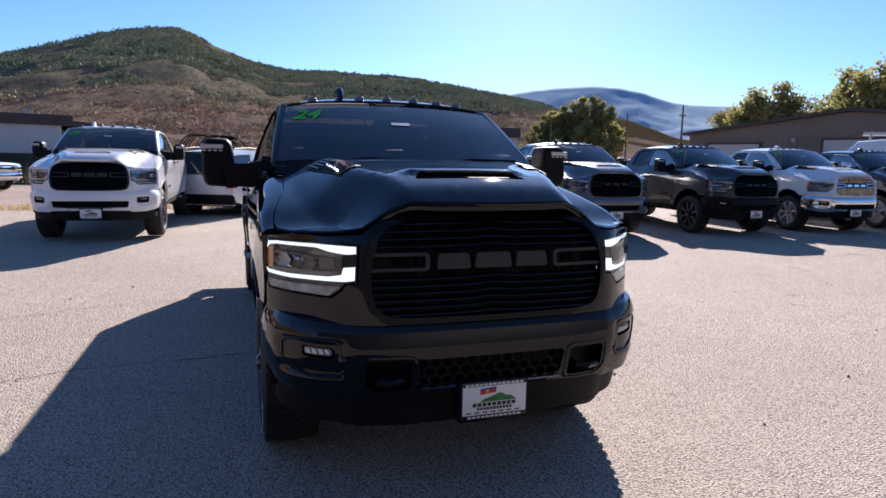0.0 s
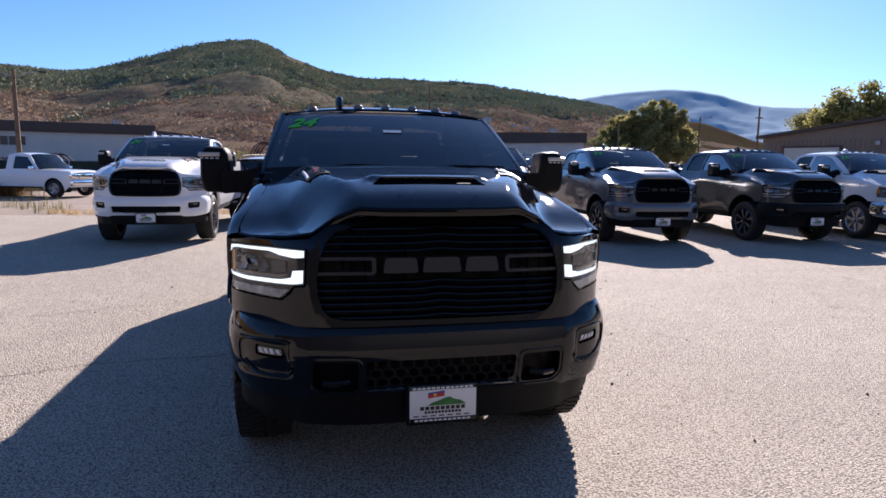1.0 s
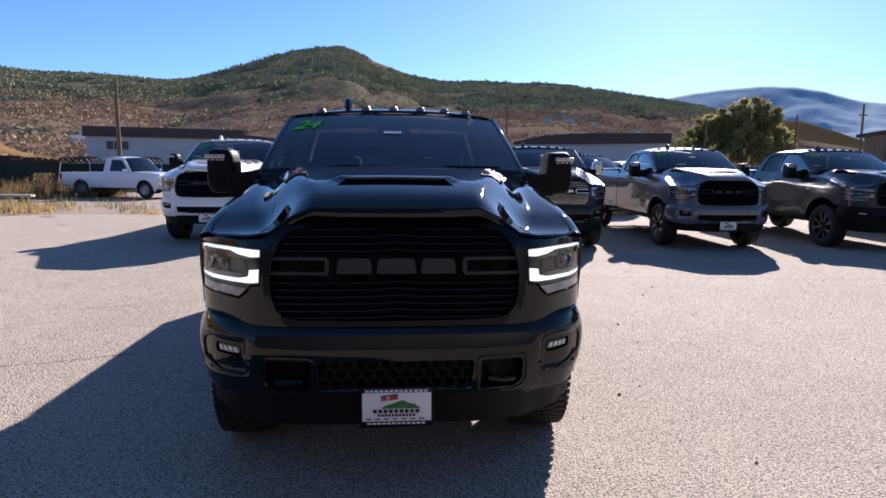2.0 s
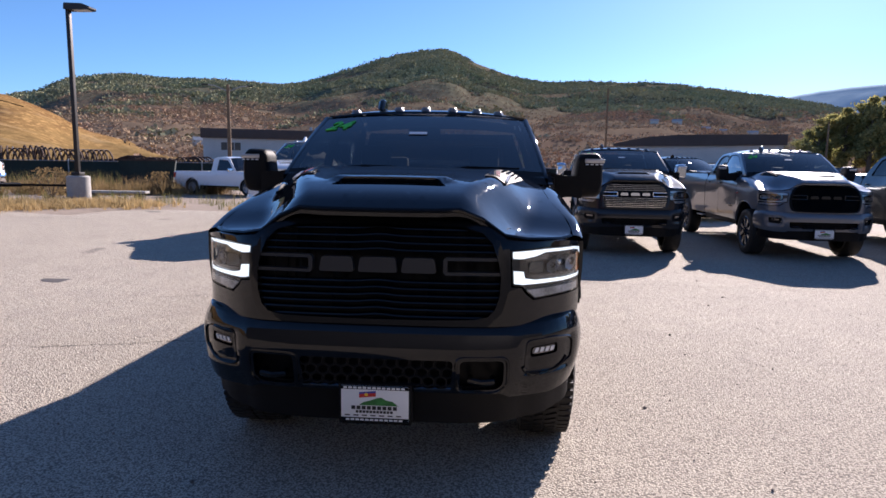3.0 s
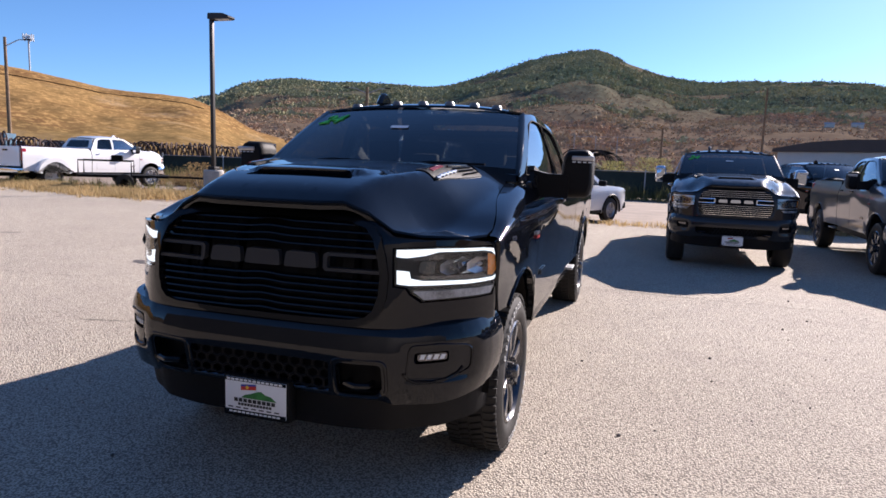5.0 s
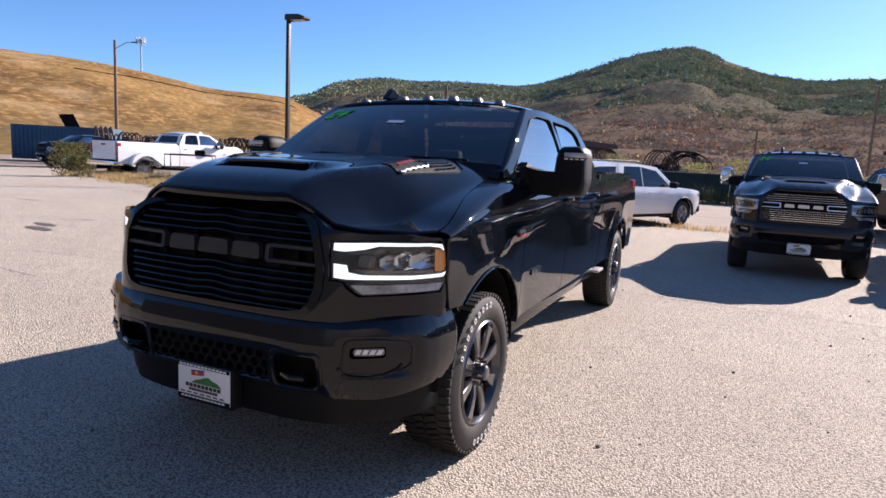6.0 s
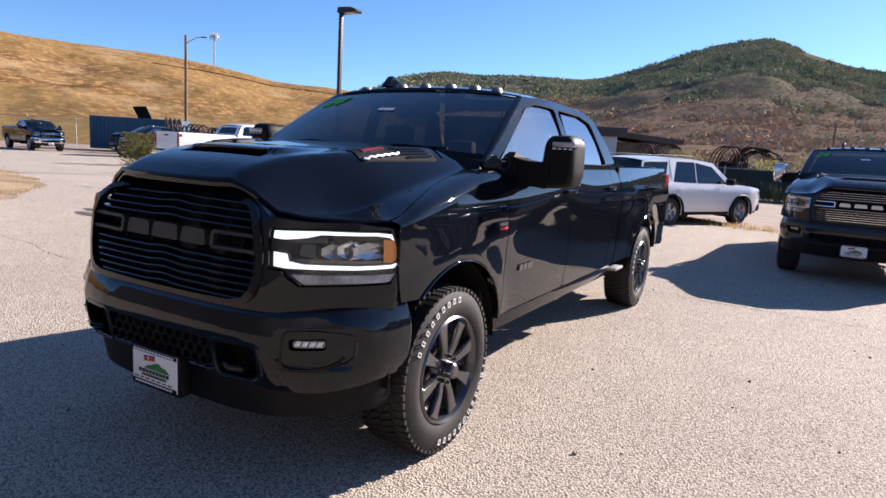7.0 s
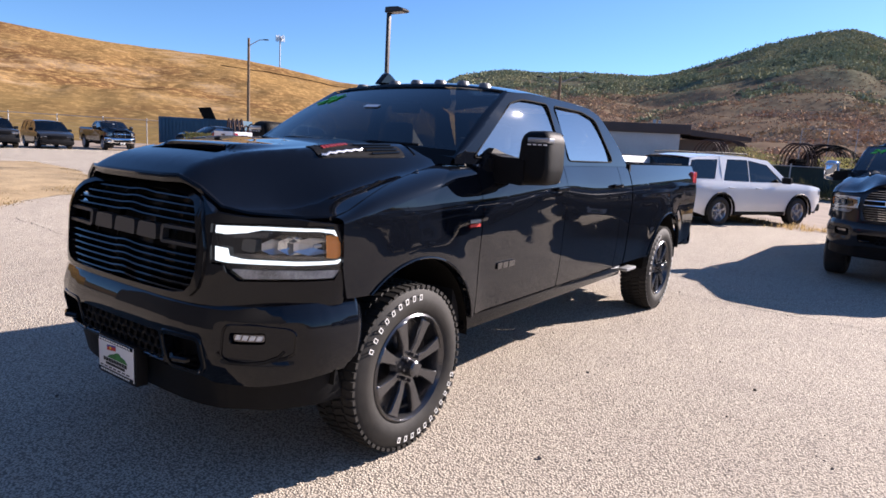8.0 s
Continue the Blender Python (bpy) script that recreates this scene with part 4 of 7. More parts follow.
    part("hill_emblem", solid([(-0.07, 0.478), (0.105, 0.478), (0.08, 0.497), (0.05, 0.503), (0.03, 0.515), (0.01, 0.512), (-0.02, 0.50), (-0.05, 0.492)], fp(-0.008), (0, 0.002, 0)), M["green_ink"], plate_ob)
    part("flag_emblem", solid([(-0.07, 0.512), (0.005, 0.520), (0.005, 0.545), (-0.07, 0.537)], fp(-0.008), (0, 0.002, 0)), M["red_ink"], plate_ob)
    part("flag_band", solid([(-0.07, 0.529), (0.005, 0.537), (0.005, 0.545), (-0.07, 0.537)], fp(-0.0086), (0, 0.002, 0)), M["blue_ink"], plate_ob)
    part("flag_disc", lathe([(-0.0092, 0.0001), (-0.0092, 0.008), (-0.006, 0.008)], 14, "Y", (-0.038, 0, 0.528)), M["yellow_ink"], plate_ob)
    part("wording", join(bars_text(-0.105, 0.105, 0.458, 0.474, 9, fp(-0.0082), (0, 0.002, 0)), bars_text(-0.085, 0.085, 0.442, 0.453, 11, fp(-0.0082), (0, 0.002, 0)), bars_text(-0.135, 0.135, 0.428, 0.433, 7, fp(-0.0082), (0, 0.002, 0), 0.4)), M["black_ink"], plate_ob)["kind"] = "stuff"

    # windscreen, roof and its lamps
    part("windscreen", grid(spread(-1, 1, 20), spread(0, 1, 10), screen_point), M["glass"], t).visible_shadow = False
    roof = part("roof", grid(spread(-1, 1, 24), [(i / 20) ** 1.6 for i in range(21)], roof_point), body, t, angle=60)
    header_ = grid(spread(-1, 1, 20), (0.0, 0.5, 1.0), lambda u, v: Vector(screen_point(u, 1.0)).lerp(Vector(roof_point(u, 0.0)), v) + Vector((0, 0, 0.004)))
    part("roof_front_edge", header_, body, roof)
    for x in (-0.53, -0.20, 0.0, 0.20, 0.38, 0.54):
        px, py, pz = roof_point(x / 0.74, 0.06)
        lamp = lathe([(0.0, 0.038), (0.016, 0.036), (0.030, 0.027), (0.034, 0.0001)], 14, "Z")
        bmesh.ops.scale(lamp, vec=(1.0, 1.5, 1.0), verts=lamp.verts)
        part("roof_marker_lamp", lamp, M["smoked_lamp"] if hero else M["dull_chrome"], roof, m=Matrix.Translation((px, py + 0.01, pz - 0.010)))
    fin = solid([(2.07, 1.94), (2.29, 1.955), (2.27, 2.0), (2.20, 2.035), (2.16, 2.03)], lambda y, z: (-0.36, y, z), (0.05, 0, 0))
    bmesh.ops.bevel(fin, geom=fin.edges[:], offset=0.014, segments=1, affect="EDGES")
    part("antenna_fin", fin, body, roof)
    if marker:
        num = text_mesh("24", 0.19, 0.003)
        a, b, c = screen_point(-0.925, 0.685), screen_point(-0.63, 0.685), screen_point(-0.925, 1.0)
        ux = (b - a).normalized()
        uz = (c - a - ux * (c - a).dot(ux)).normalized()
        n = ux.cross(uz)
        ux = ux * 0.9
        mm = Matrix((( ux.x, uz.x, n.x, a.x + n.x * 0.006), (ux.y, uz.y, n.y, a.y + n.y * 0.006), (ux.z, uz.z, n.z, a.z + n.z * 0.006), (0, 0, 0, 1)))
        part("year_number", num, M["green_marker"], t, "green hand-painted year number", m=mm)
    tag = screen_point(0.0, 0.76)
    part("inspection_tag", grid((-0.09, 0.07), (0.55, 0.595), lambda u, v: screen_point(u, v) + Vector((0, -0.006, 0.004))), M["plate_white"], t)
    part("rear_view_mirror", box(-0.12, 0.12, tag.y + 0.17, tag.y + 0.20, tag.z - 0.09, tag.z - 0.02, 0.015), M["interior"], t)
    part("dashboard", box(-0.80, 0.80, 1.45, 1.85, 1.05, 1.40, 0.06), M["interior"], t)
    wheel_ring = [(0.38 + 0.185 * math.cos(a), 1.93 + 0.07 * math.sin(a), 1.33 + 0.17 * math.sin(a)) for a in spread(0, math.tau * 23 / 24, 23)]
    part("steering_wheel", join(tube(wheel_ring, 0.016, 8, True), box(0.21, 0.55, 1.91, 1.94, 1.30, 1.36, 0.012)), M["interior"], t)
    part("rear_bench", box(-0.75, 0.75, 3.36, 3.6, 0.85, 1.45, 0.05), M["interior"], t)
    part("centre_console", box(-0.16, 0.16, 1.8, 2.6, 0.75, 1.12, 0.03), M["interior"], t)
    back = plate([(-0.86, 1.45), (0.86, 1.45), (0.70, 1.85), (-0.70, 1.85)], [rounded([(-0.66, 1.52), (0.66, 1.52), (0.58, 1.79), (-0.58, 1.79)], 0.05, 3)], lambda x, z: (x, 3.935 - (z - 1.45) * 0.75, z), ((), ()), (0, -0.03, 0))
    rear = part("cab_back", back, body, t)
    part("rear_window", plate(rounded([(-0.66, 1.52), (0.66, 1.52), (0.58, 1.79), (-0.58, 1.79)], 0.05, 3), (), lambda x, z: (x, 3.925 - (z - 1.45) * 0.75, z)), M["privacy"], rear).visible_shadow = False
    cowl = grid(spread(-1, 1, 16), (0.0, 0.5, 1.0), lambda u, v: Vector((u * 0.85, 1.385 - 0.165 * (1 - u * u) - 0.02, 1.43 + 0.06 * (1 - u * u))).lerp(screen_point(u, 0.06) + Vector((0, 0, 0.006)), v))
    cw = part("cowl", cowl, M["plastic"], t)
    for x in (-0.30, 0.35):
        part("wiper", tube([(x - 0.35, 1.33, 1.515 - 0.01), (x, 1.285, 1.535), (x + 0.32, 1.32, 1.53)], 0.007, 5), M["plastic"], cw)

    # cab floor, engine block, bed and chassis
    part("cab_tub", join(box(-0.88, 0.88, 1.5, 3.93, 0.52, 0.72), box(-0.88, 0.88, 1.42, 1.5, 0.55, 1.42), box(-0.88, 0.88, 3.88, 3.93, 0.6, 1.45)), M["interior"], t)
    part("engine", box(-0.50, 0.50, 0.20, 1.4, 0.45, 1.15, 0.05), M["dark"], t)
    part("bed_floor", join(box(-0.80, 0.80, 3.96, 6.05, 0.80, 0.86), box(-0.92, 0.92, 3.955, 3.985, 0.62, 1.46)), M["dark"], t)
    tg = part("tailgate", box(-0.80, 0.80, 6.02, 6.08, 0.78, 1.46, 0.015), body, t)
    part("tailgate_handle", box(-0.15, 0.15, 6.078, 6.09, 1.30, 1.36, 0.005), M["gloss_black"], tg)
    part("rear_bumper", join(box(-0.93, 0.93, 6.06, 6.24, 0.56, 0.72, 0.03), box(-0.93, -0.84, 5.85, 6.2, 0.58, 0.72, 0.02), box(0.84, 0.93, 5.85, 6.2, 0.58, 0.72, 0.02)), bump, t)
    part("chassis", join(box(-0.48, -0.38, 0.3, 6.1, 0.42, 0.58), box(0.38, 0.48, 0.3, 6.1, 0.42, 0.58), box(-0.16, 0.16, 0.85, 1.1, 0.32, 0.56, 0.05), box(-0.18, 0.18, 4.9, 5.25, 0.30, 0.58, 0.06)), M["dark"], t)
    for c in AXLES:
        part("axle", tube([(-0.82, c, 0.42), (0.82, c, 0.42)], 0.06, 10), M["dark"], t)
    if hero:
        part("exhaust", tube([(0.6, 4.3, 0.42), (0.6, 5.4, 0.6), (0.62, 6.1, 0.5)], 0.05, 10), M["rust"], t)
    for s in (1, -1):
        part("bed_step", box(s * 0.84, s * 0.97, 4.02, 4.26, 0.52, 0.545, 0.008), M["galv"], t)
        fx = lambda y, z: (s * (side_x(y, z) + 0.004), y, z)
        fa = [(1.74, 1.79), (1.80, 1.86), (1.87, 1.94)]
        part("door_badge", join(*[solid([(a, 0.835), (b, 0.835), (b, 0.872), (a, 0.872)], fx, (s * 0.006, 0, 0)) for a, b in fa]), M["dull_chrome"] if grille != "chrome" else M["chrome"], t)
        part("fender_badge", join(solid([(1.40, 1.13), (1.50, 1.13), (1.50, 1.148), (1.40, 1.148)], fx, (s * 0.006, 0, 0))), M["alloy"], t)
        part("fender_badge_red", solid([(1.40, 1.108), (1.50, 1.108), (1.50, 1.124), (1.40, 1.124)], fx, (s * 0.006, 0, 0)), M["red_ink"], t)
    wm = wheel_meshes(0.425, 0.272, 0.285, 8 if rim == "alloy_black" else 7, rim, hero)
    for i, c in enumerate(AXLES):
        for s in (1, -1):
            add_wheel(t, s * 0.822, c, s, wm, 0.425, 0.3 + i * 0.5)
    if not hero:
        shorten_cab(t)
    return t


def shorten_cab(t):
    """Turns the long cab into the standard one: rear doors shorter, bed longer."""
    for o in t.children_recursive:
        if o.type == "MESH" and o.matrix_basis == Matrix():
            for v in o.data.vertices:
                y = v.co.y
                if 2.62 < y <= 3.95:
                    v.co.y = 2.62 + (y - 2.62) * 0.70
                elif 3.95 < y < 4.5:
                    v.co.y = 3.551 + (y - 3.95) * 1.7255


def text_mesh(body, size, depth):
    """Real characters in the built-in font as a mesh."""
    cu = bpy.data.curves.new("text", "FONT")
    cu.body, cu.size, cu.extrude, cu.resolution_u, cu.shear, cu.offset = body, size, depth, 4, 0.3, size * 0.018
    ob = bpy.data.objects.new("text", cu)
    scene.collection.objects.link(ob)
    me = bpy.data.meshes.new_from_object(ob.evaluated_get(bpy.context.evaluated_depsgraph_get()))
    bpy.data.objects.remove(ob)
    bpy.data.curves.remove(cu)
    me.materials.clear()
    me.materials.append(M["green_marker"])
    return me

# ---- other vehicles ----
def car(name, m, label, colour, spec, group="", category="car"):
    """A passenger car or small pickup from its side outlines; nose at the origin, looking towards -y."""
    t = empty(name, m, label, category, group)
    body = M[colour]
    hw, axles, r, belt = spec["half"], spec["axles"], spec["wheel"], spec["belt"]
    hood, roof, tail, low = spec["hood"], spec["roof"], spec["tail"], spec["sill"]
    prof = [(0.25, 0.93), (0.5, 0.985), (0.75, 1.0), (belt - 0.12, 0.985), (belt, 0.945), (belt + 0.1, 0.91)]
    sx = lambda y, z: hw * ease(prof, z) - 0.10 * max(0.0, (0.7 - y) / 0.7) ** 2 - 0.07 * max(0.0, (y - tail[-1][0] + 0.6) / 0.6) ** 2
    top_z = roof[len(roof) // 2][1]
    gx = lambda z: hw * (0.935 - 0.19 * max(0.0, (z - belt) / (top_z - belt)) ** 1.2)
    length = tail[-1][0]
    cy, cz = spread(0, length, int(length * 9)), spread(0.2, 2.0, 18)
    for s in (1, -1):
        outline = [(0.04, low + 0.12)] + [(y, z) for y, z in hood] + spec["beltline"] + tail[::-1][::-1]
        outline += [(length - 0.06, low + 0.10)] + arc(axles[1], r, r + 0.07, -12, 192, 14) + [(axles[1] - r - 0.12, low)] + [(axles[0] + r + 0.12, low)] + arc(axles[0], r, r + 0.07, -12, 192, 14)
        part("body_side", plate(outline, (), lambda y, z: (s * sx(y, z), y, z), (cy, cz), (-s * 0.03, 0, 0)), body, t, angle=45)
        g = part("cabin_side", plate(spec["cabin"], spec["windows"], lambda y, z: (s * gx(z), y, z), (cy[::2], ()), (-s * 0.03, 0, 0)), body, t, angle=45)
        for w in spec["windows"]:
            part("side_window", plate(w, (), lambda y, z: (s * (gx(z) - 0.012), y, z)), M["privacy"], g).visible_shadow = False
        for a in axles:
            liner = grid(spread(-20, 200, 12), (0.0, 1.0), lambda d, v: (s * (hw * 0.5 + hw * 0.45 * v), a + (r + 0.06) * math.cos(radians(d)), r + (r + 0.06) * math.sin(radians(d))))
            part("wheel_arch_liner", liner, M["dark"], t)
            if spec.get("cladding"):
                part("arch_cladding", tube([(s * (sx(a, 0.7) + 0.0), a + (r + 0.09) * math.cos(radians(d)), r + (r + 0.09) * math.sin(radians(d))) for d in spread(-8, 188, 14)], 0.03, 6), M["plastic"], t)
        part("sill", box(s * hw * 0.86, s * hw * 0.965, axles[0] + r + 0.1, axles[1] - r - 0.1, low - 0.06, low + 0.10, 0.02), M["plastic"], t)
        part("door_mirror", box(s * hw * 0.97, s * (hw + 0.20), spec["mirror"], spec["mirror"] + 0.12, belt + 0.0, belt + 0.17, 0.04), M[spec.get("mirror_mat", "plastic")], t)
        for y in spec["handles"]:
            part("door_handle", box(s * (sx(y, belt - 0.14) + 0.0), s * (sx(y, belt - 0.14) + 0.03), y - 0.1, y + 0.1, belt - 0.155, belt - 0.125, 0.01), body, t)
        for y in spec["seams"]:
            part("door_seam", solid([(y, low + 0.02), (y + 0.010, low + 0.02), (y + 0.010, belt - 0.02), (y, belt - 0.02)], lambda yy, z: (s * (sx(yy, z) - 0.012), yy, z), (s * 0.014, 0, 0)), M["black_ink"], t)
        hl = spec["lamp"]
        part("headlamp", box(s * (hw * 0.55), s * (hw * 0.93), hl[0], hl[0] + 0.22, hl[1], hl[2], 0.03), M[spec.get("lamp_mat", "alloy")], t)
        part("tail_lamp", box(s * (hw * spec.get("tail_in", 0.72)), s * (hw * 0.955), length - 0.16, length + 0.012, belt - 0.32, belt - 0.06, 0.03), M["tail_red"], t)
    wid = lambda y: sx(y, belt)

    def strip(pts, edge, crown, steps=10):
        us = spread(-1, 1, steps)
        bm = grid(us, range(len(pts)), lambda u, i: (u * edge(pts[i][0], pts[i][1]), pts[i][0], pts[i][1] + crown * (1 - abs(u) ** 2.4)))
        bmesh.ops.recalc_face_normals(bm, faces=bm.faces)
        return bm

    hood_fine = [(y, ease(hood, y)) for y in spread(hood[0][0], hood[-1][0], 14)]
    part("hood", strip(hood_fine, lambda y, z: sx(y, z), 0.05), body, t, angle=60)
    part("roof", strip([(y, ease(roof, y)) for y in spread(roof[0][0], roof[-1][0], 10)], lambda y, z: gx(min(z, top_z)), 0.05), body, t, angle=60)
    ws = spec["screen"]
    pane = grid(spread(-1, 1, 8), spread(0, 1, 6), lambda u, v: (u * (gx(belt) * (1 - v) + gx(ws[1][1]) * v), ws[0][0] + (ws[1][0] - ws[0][0]) * v - 0.10 * (1 - u * u) * (1 - v), ws[0][1] + (ws[1][1] - ws[0][1]) * v + 0.05 * (1 - u * u)))
    part("windscreen", pane, M["privacy"], t).visible_shadow = False
    rw = spec["rear"]
    rear = grid(spread(-1, 1, 6), spread(0, 1, 4), lambda u, v: (u * (gx(belt) * (1 - v) + gx(rw[1][1]) * v) * 0.97, rw[0][0] + (rw[1][0] - rw[0][0]) * v + 0.05 * (1 - u * u), rw[0][1] + (rw[1][1] - rw[0][1]) * v))
    part("rear_window", rear, M["privacy"], t).visible_shadow = False
    nose = plate([(-hw * 0.9, low - 0.02), (hw * 0.9, low - 0.02), (hw * 0.93, hood[0][1]), (-hw * 0.93, hood[0][1])], (), lambda x, z: (x, 0.03 + 0.12 * abs(x / hw) ** 3 + 0.05 * max(0, z - 0.7), z), (spread(-hw, hw, 12), ()), (0, 0.05, 0))
    part("front_panel", nose, body, t)
    part("grille", box(-hw * 0.5, hw * 0.5, -0.01, 0.06, hl[1] - 0.02, hl[2], 0.02), M[spec.get("grille_mat", "grille_black")], t)
    part("front_bumper", box(-hw * 0.92, hw * 0.92, -0.03, 0.20, low + 0.04, low + 0.26, 0.05), M[spec.get("bumper_mat", "plastic")], t)
    part("tail_panel", plate([(-hw * 0.9, low), (hw * 0.9, low), (hw * 0.9, belt), (-hw * 0.9, belt)], (), lambda x, z: (x, length - 0.05 + 0.04 * (1 - (x / hw) ** 2), z), (spread(-hw, hw, 10), ()), (0, -0.05, 0)), body, t)
    part("rear_bumper", box(-hw * 0.93, hw * 0.93, length - 0.2, length + 0.03, low + 0.02, low + 0.28, 0.05), M[spec.get("bumper_mat", "plastic")], t)
    part("floor_pan", box(-hw * 0.85, hw * 0.85, 0.2, length - 0.2, low - 0.04, low + 0.2), M["dark"], t)
    part("seats", join(box(-hw * 0.7, hw * 0.7, ws[1][0] + 0.2, ws[1][0] + 0.4, low + 0.2, belt + 0.22, 0.06), box(-hw * 0.7, hw * 0.7, ws[0][0] - 0.1, ws[0][0] + 0.3, low + 0.2, belt - 0.06, 0.05)), M["interior"], t)
    if spec.get("rails"):
        for s in (1, -1):
            part("roof_rail", tube([(s * hw * 0.66, y, ease(roof, y) + 0.075) for y in spread(roof[1][0] - 0.2, roof[-1][0] - 0.3, 6)], 0.018, 6), M["plastic"], t)
    if spec.get("bed"):
        a, b = spec["bed"]
        part("bed_liner", join(box(-hw * 0.8, hw * 0.8, a, b, 0.62, 0.66), box(-hw * 0.90, -hw * 0.80, a, b, belt - 0.03, belt), box(hw * 0.80, hw * 0.90, a, b, belt - 0.03, belt), box(-hw * 0.82, -hw * 0.80, a, b, 0.62, belt - 0.03), box(hw * 0.80, hw * 0.82, a, b, 0.62, belt - 0.03)), body, t)
    wm = wheel_meshes(r, r * 0.60, 0.23, spec.get("spokes", 5), spec.get("rim", "alloy"), False)
    for a in axles:
        for s in (1, -1):
            add_wheel(t, s * (hw - 0.13), a, s, wm, r, 0.4)
    return t


SUV = dict(half=0.99, axles=(0.95, 3.81), wheel=0.38, belt=1.12, sill=0.36, hood=[(0.03, 0.93), (0.09, 1.03), (0.5, 1.09), (1.35, 1.14)], beltline=[(2.5, 1.12), (4.6, 1.14)],
           tail=[(4.9, 1.12), (5.0, 0.85), (5.0, 0.55)], roof=[(2.05, 1.68), (2.9, 1.75), (3.8, 1.745), (4.5, 1.70), (4.72, 1.66)], screen=((1.30, 1.11), (2.08, 1.68)), rear=((4.92, 1.14), (4.66, 1.64)),
           cabin=[(1.30, 1.10), (2.08, 1.69), (2.9, 1.76), (3.9, 1.75), (4.55, 1.69), (4.74, 1.64), (4.94, 1.12)],
           windows=[rounded([(1.58, 1.14), (2.14, 1.585), (2.79, 1.675), (2.82, 1.14)], 0.03, 3), rounded([(2.84, 1.14), (2.81, 1.68), (3.52, 1.675), (3.74, 1.15)], 0.03, 3), rounded([(4.02, 1.18), (3.84, 1.655), (4.52, 1.635), (4.715, 1.61), (4.905, 1.18)], 0.03, 3)],
           mirror=1.62, handles=(2.55, 3.5), seams=(1.52, 2.80, 3.70), lamp=(0.06, 0.84, 0.99), cladding=True, rails=True)
VAN = dict(SUV, half=1.0, axles=(0.95, 4.03), wheel=0.34, sill=0.30, belt=1.08, hood=[(0.04, 0.74), (0.12, 0.86), (0.5, 0.97), (1.05, 1.08)], beltline=[(2.5, 1.09), (4.7, 1.10)], tail=[(5.02, 1.08), (5.1, 0.8), (5.1, 0.5)],
           roof=[(1.95, 1.66), (2.8, 1.73), (3.9, 1.735), (4.6, 1.71), (4.85, 1.67)], screen=((1.02, 1.07), (1.98, 1.67)), rear=((5.02, 1.10), (4.82, 1.64)), cladding=False, rails=False, mirror=1.5, lamp=(0.10, 0.68, 0.84),
           cabin=[(1.02, 1.06), (1.98, 1.67), (2.8, 1.74), (3.9, 1.745), (4.6, 1.71), (4.86, 1.66), (5.03, 1.07)],
           windows=[rounded([(1.42, 1.12), (2.10, 1.56), (2.7, 1.62), (2.72, 1.12)], 0.04, 3), rounded([(2.82, 1.12), (2.80, 1.63), (3.75, 1.63), (3.80, 1.12)], 0.04, 3), rounded([(3.92, 1.12), (3.88, 1.63), (4.62, 1.60), (4.82, 1.14)], 0.05, 3)], seams=(1.4, 2.76, 3.85), handles=(2.55, 2.95))
SEDAN = dict(SUV, half=0.92, axles=(0.92, 3.72), wheel=0.33, sill=0.26, belt=0.95, hood=[(0.04, 0.66), (0.12, 0.74), (0.6, 0.84), (1.30, 0.93)], beltline=[(2.5, 0.95), (4.2, 0.98)], tail=[(4.75, 0.96), (4.85, 0.75), (4.85, 0.45)],
             roof=[(2.05, 1.38), (2.6, 1.44), (3.1, 1.43), (3.5, 1.37)], screen=((1.28, 0.93), (2.08, 1.38)), rear=((4.25, 0.98), (3.48, 1.37)), cladding=False, rails=False, mirror=1.6, lamp=(0.10, 0.60, 0.72),
             cabin=[(1.28, 0.92), (2.08, 1.385), (2.6, 1.445), (3.1, 1.435), (3.52, 1.365), (4.3, 0.95)],
             windows=[rounded([(1.60, 0.98), (2.18, 1.32), (2.66, 1.36), (2.70, 0.98)], 0.04, 3), rounded([(2.78, 0.98), (2.74, 1.36), (3.30, 1.33), (3.72, 1.0)], 0.04, 3)], seams=(1.5, 2.74, 3.6), handles=(2.5, 3.4))
OLD_PICKUP = dict(SUV, half=0.98, axles=(0.82, 4.20), wheel=0.37, sill=0.45, belt=1.10, hood=[(0.04, 0.98), (0.10, 1.06), (0.6, 1.10), (1.45, 1.13)], beltline=[(2.95, 1.12), (3.0, 1.08)], tail=[(5.30, 1.08), (5.40, 1.06), (5.40, 0.60)],
                  roof=[(1.98, 1.72), (2.3, 1.77), (2.7, 1.77), (2.92, 1.72)], screen=((1.45, 1.13), (1.98, 1.72)), rear=((2.98, 1.12), (2.92, 1.70)), cladding=False, rails=False, bed=(3.05, 5.36), mirror=1.62, mirror_mat="chrome",
                  cabin=[(1.42, 1.09), (1.98, 1.73), (2.35, 1.785), (2.7, 1.78), (2.94, 1.71), (3.0, 1.07)], windows=[rounded([(1.62, 1.16), (2.06, 1.64), (2.62, 1.67), (2.66, 1.16)], 0.04, 3)], seams=(1.52, 2.74, 3.02), handles=(2.6,),
                  lamp=(-0.005, 0.80, 0.99), lamp_mat="chrome", grille_mat="chrome", bumper_mat="chrome", tail_in=0.86)

# ---- ground ----
def ground_z(x, y):
    return 0.32 * smooth((-2 - x) / 9) * smooth((x + 25) / 8) * smooth((25 - y) / 7) + 0.09 * smooth((y - 8) / 3) * smooth((2 - x) / 3) * smooth((x + 8) / 5) * smooth((25 - y) / 7)


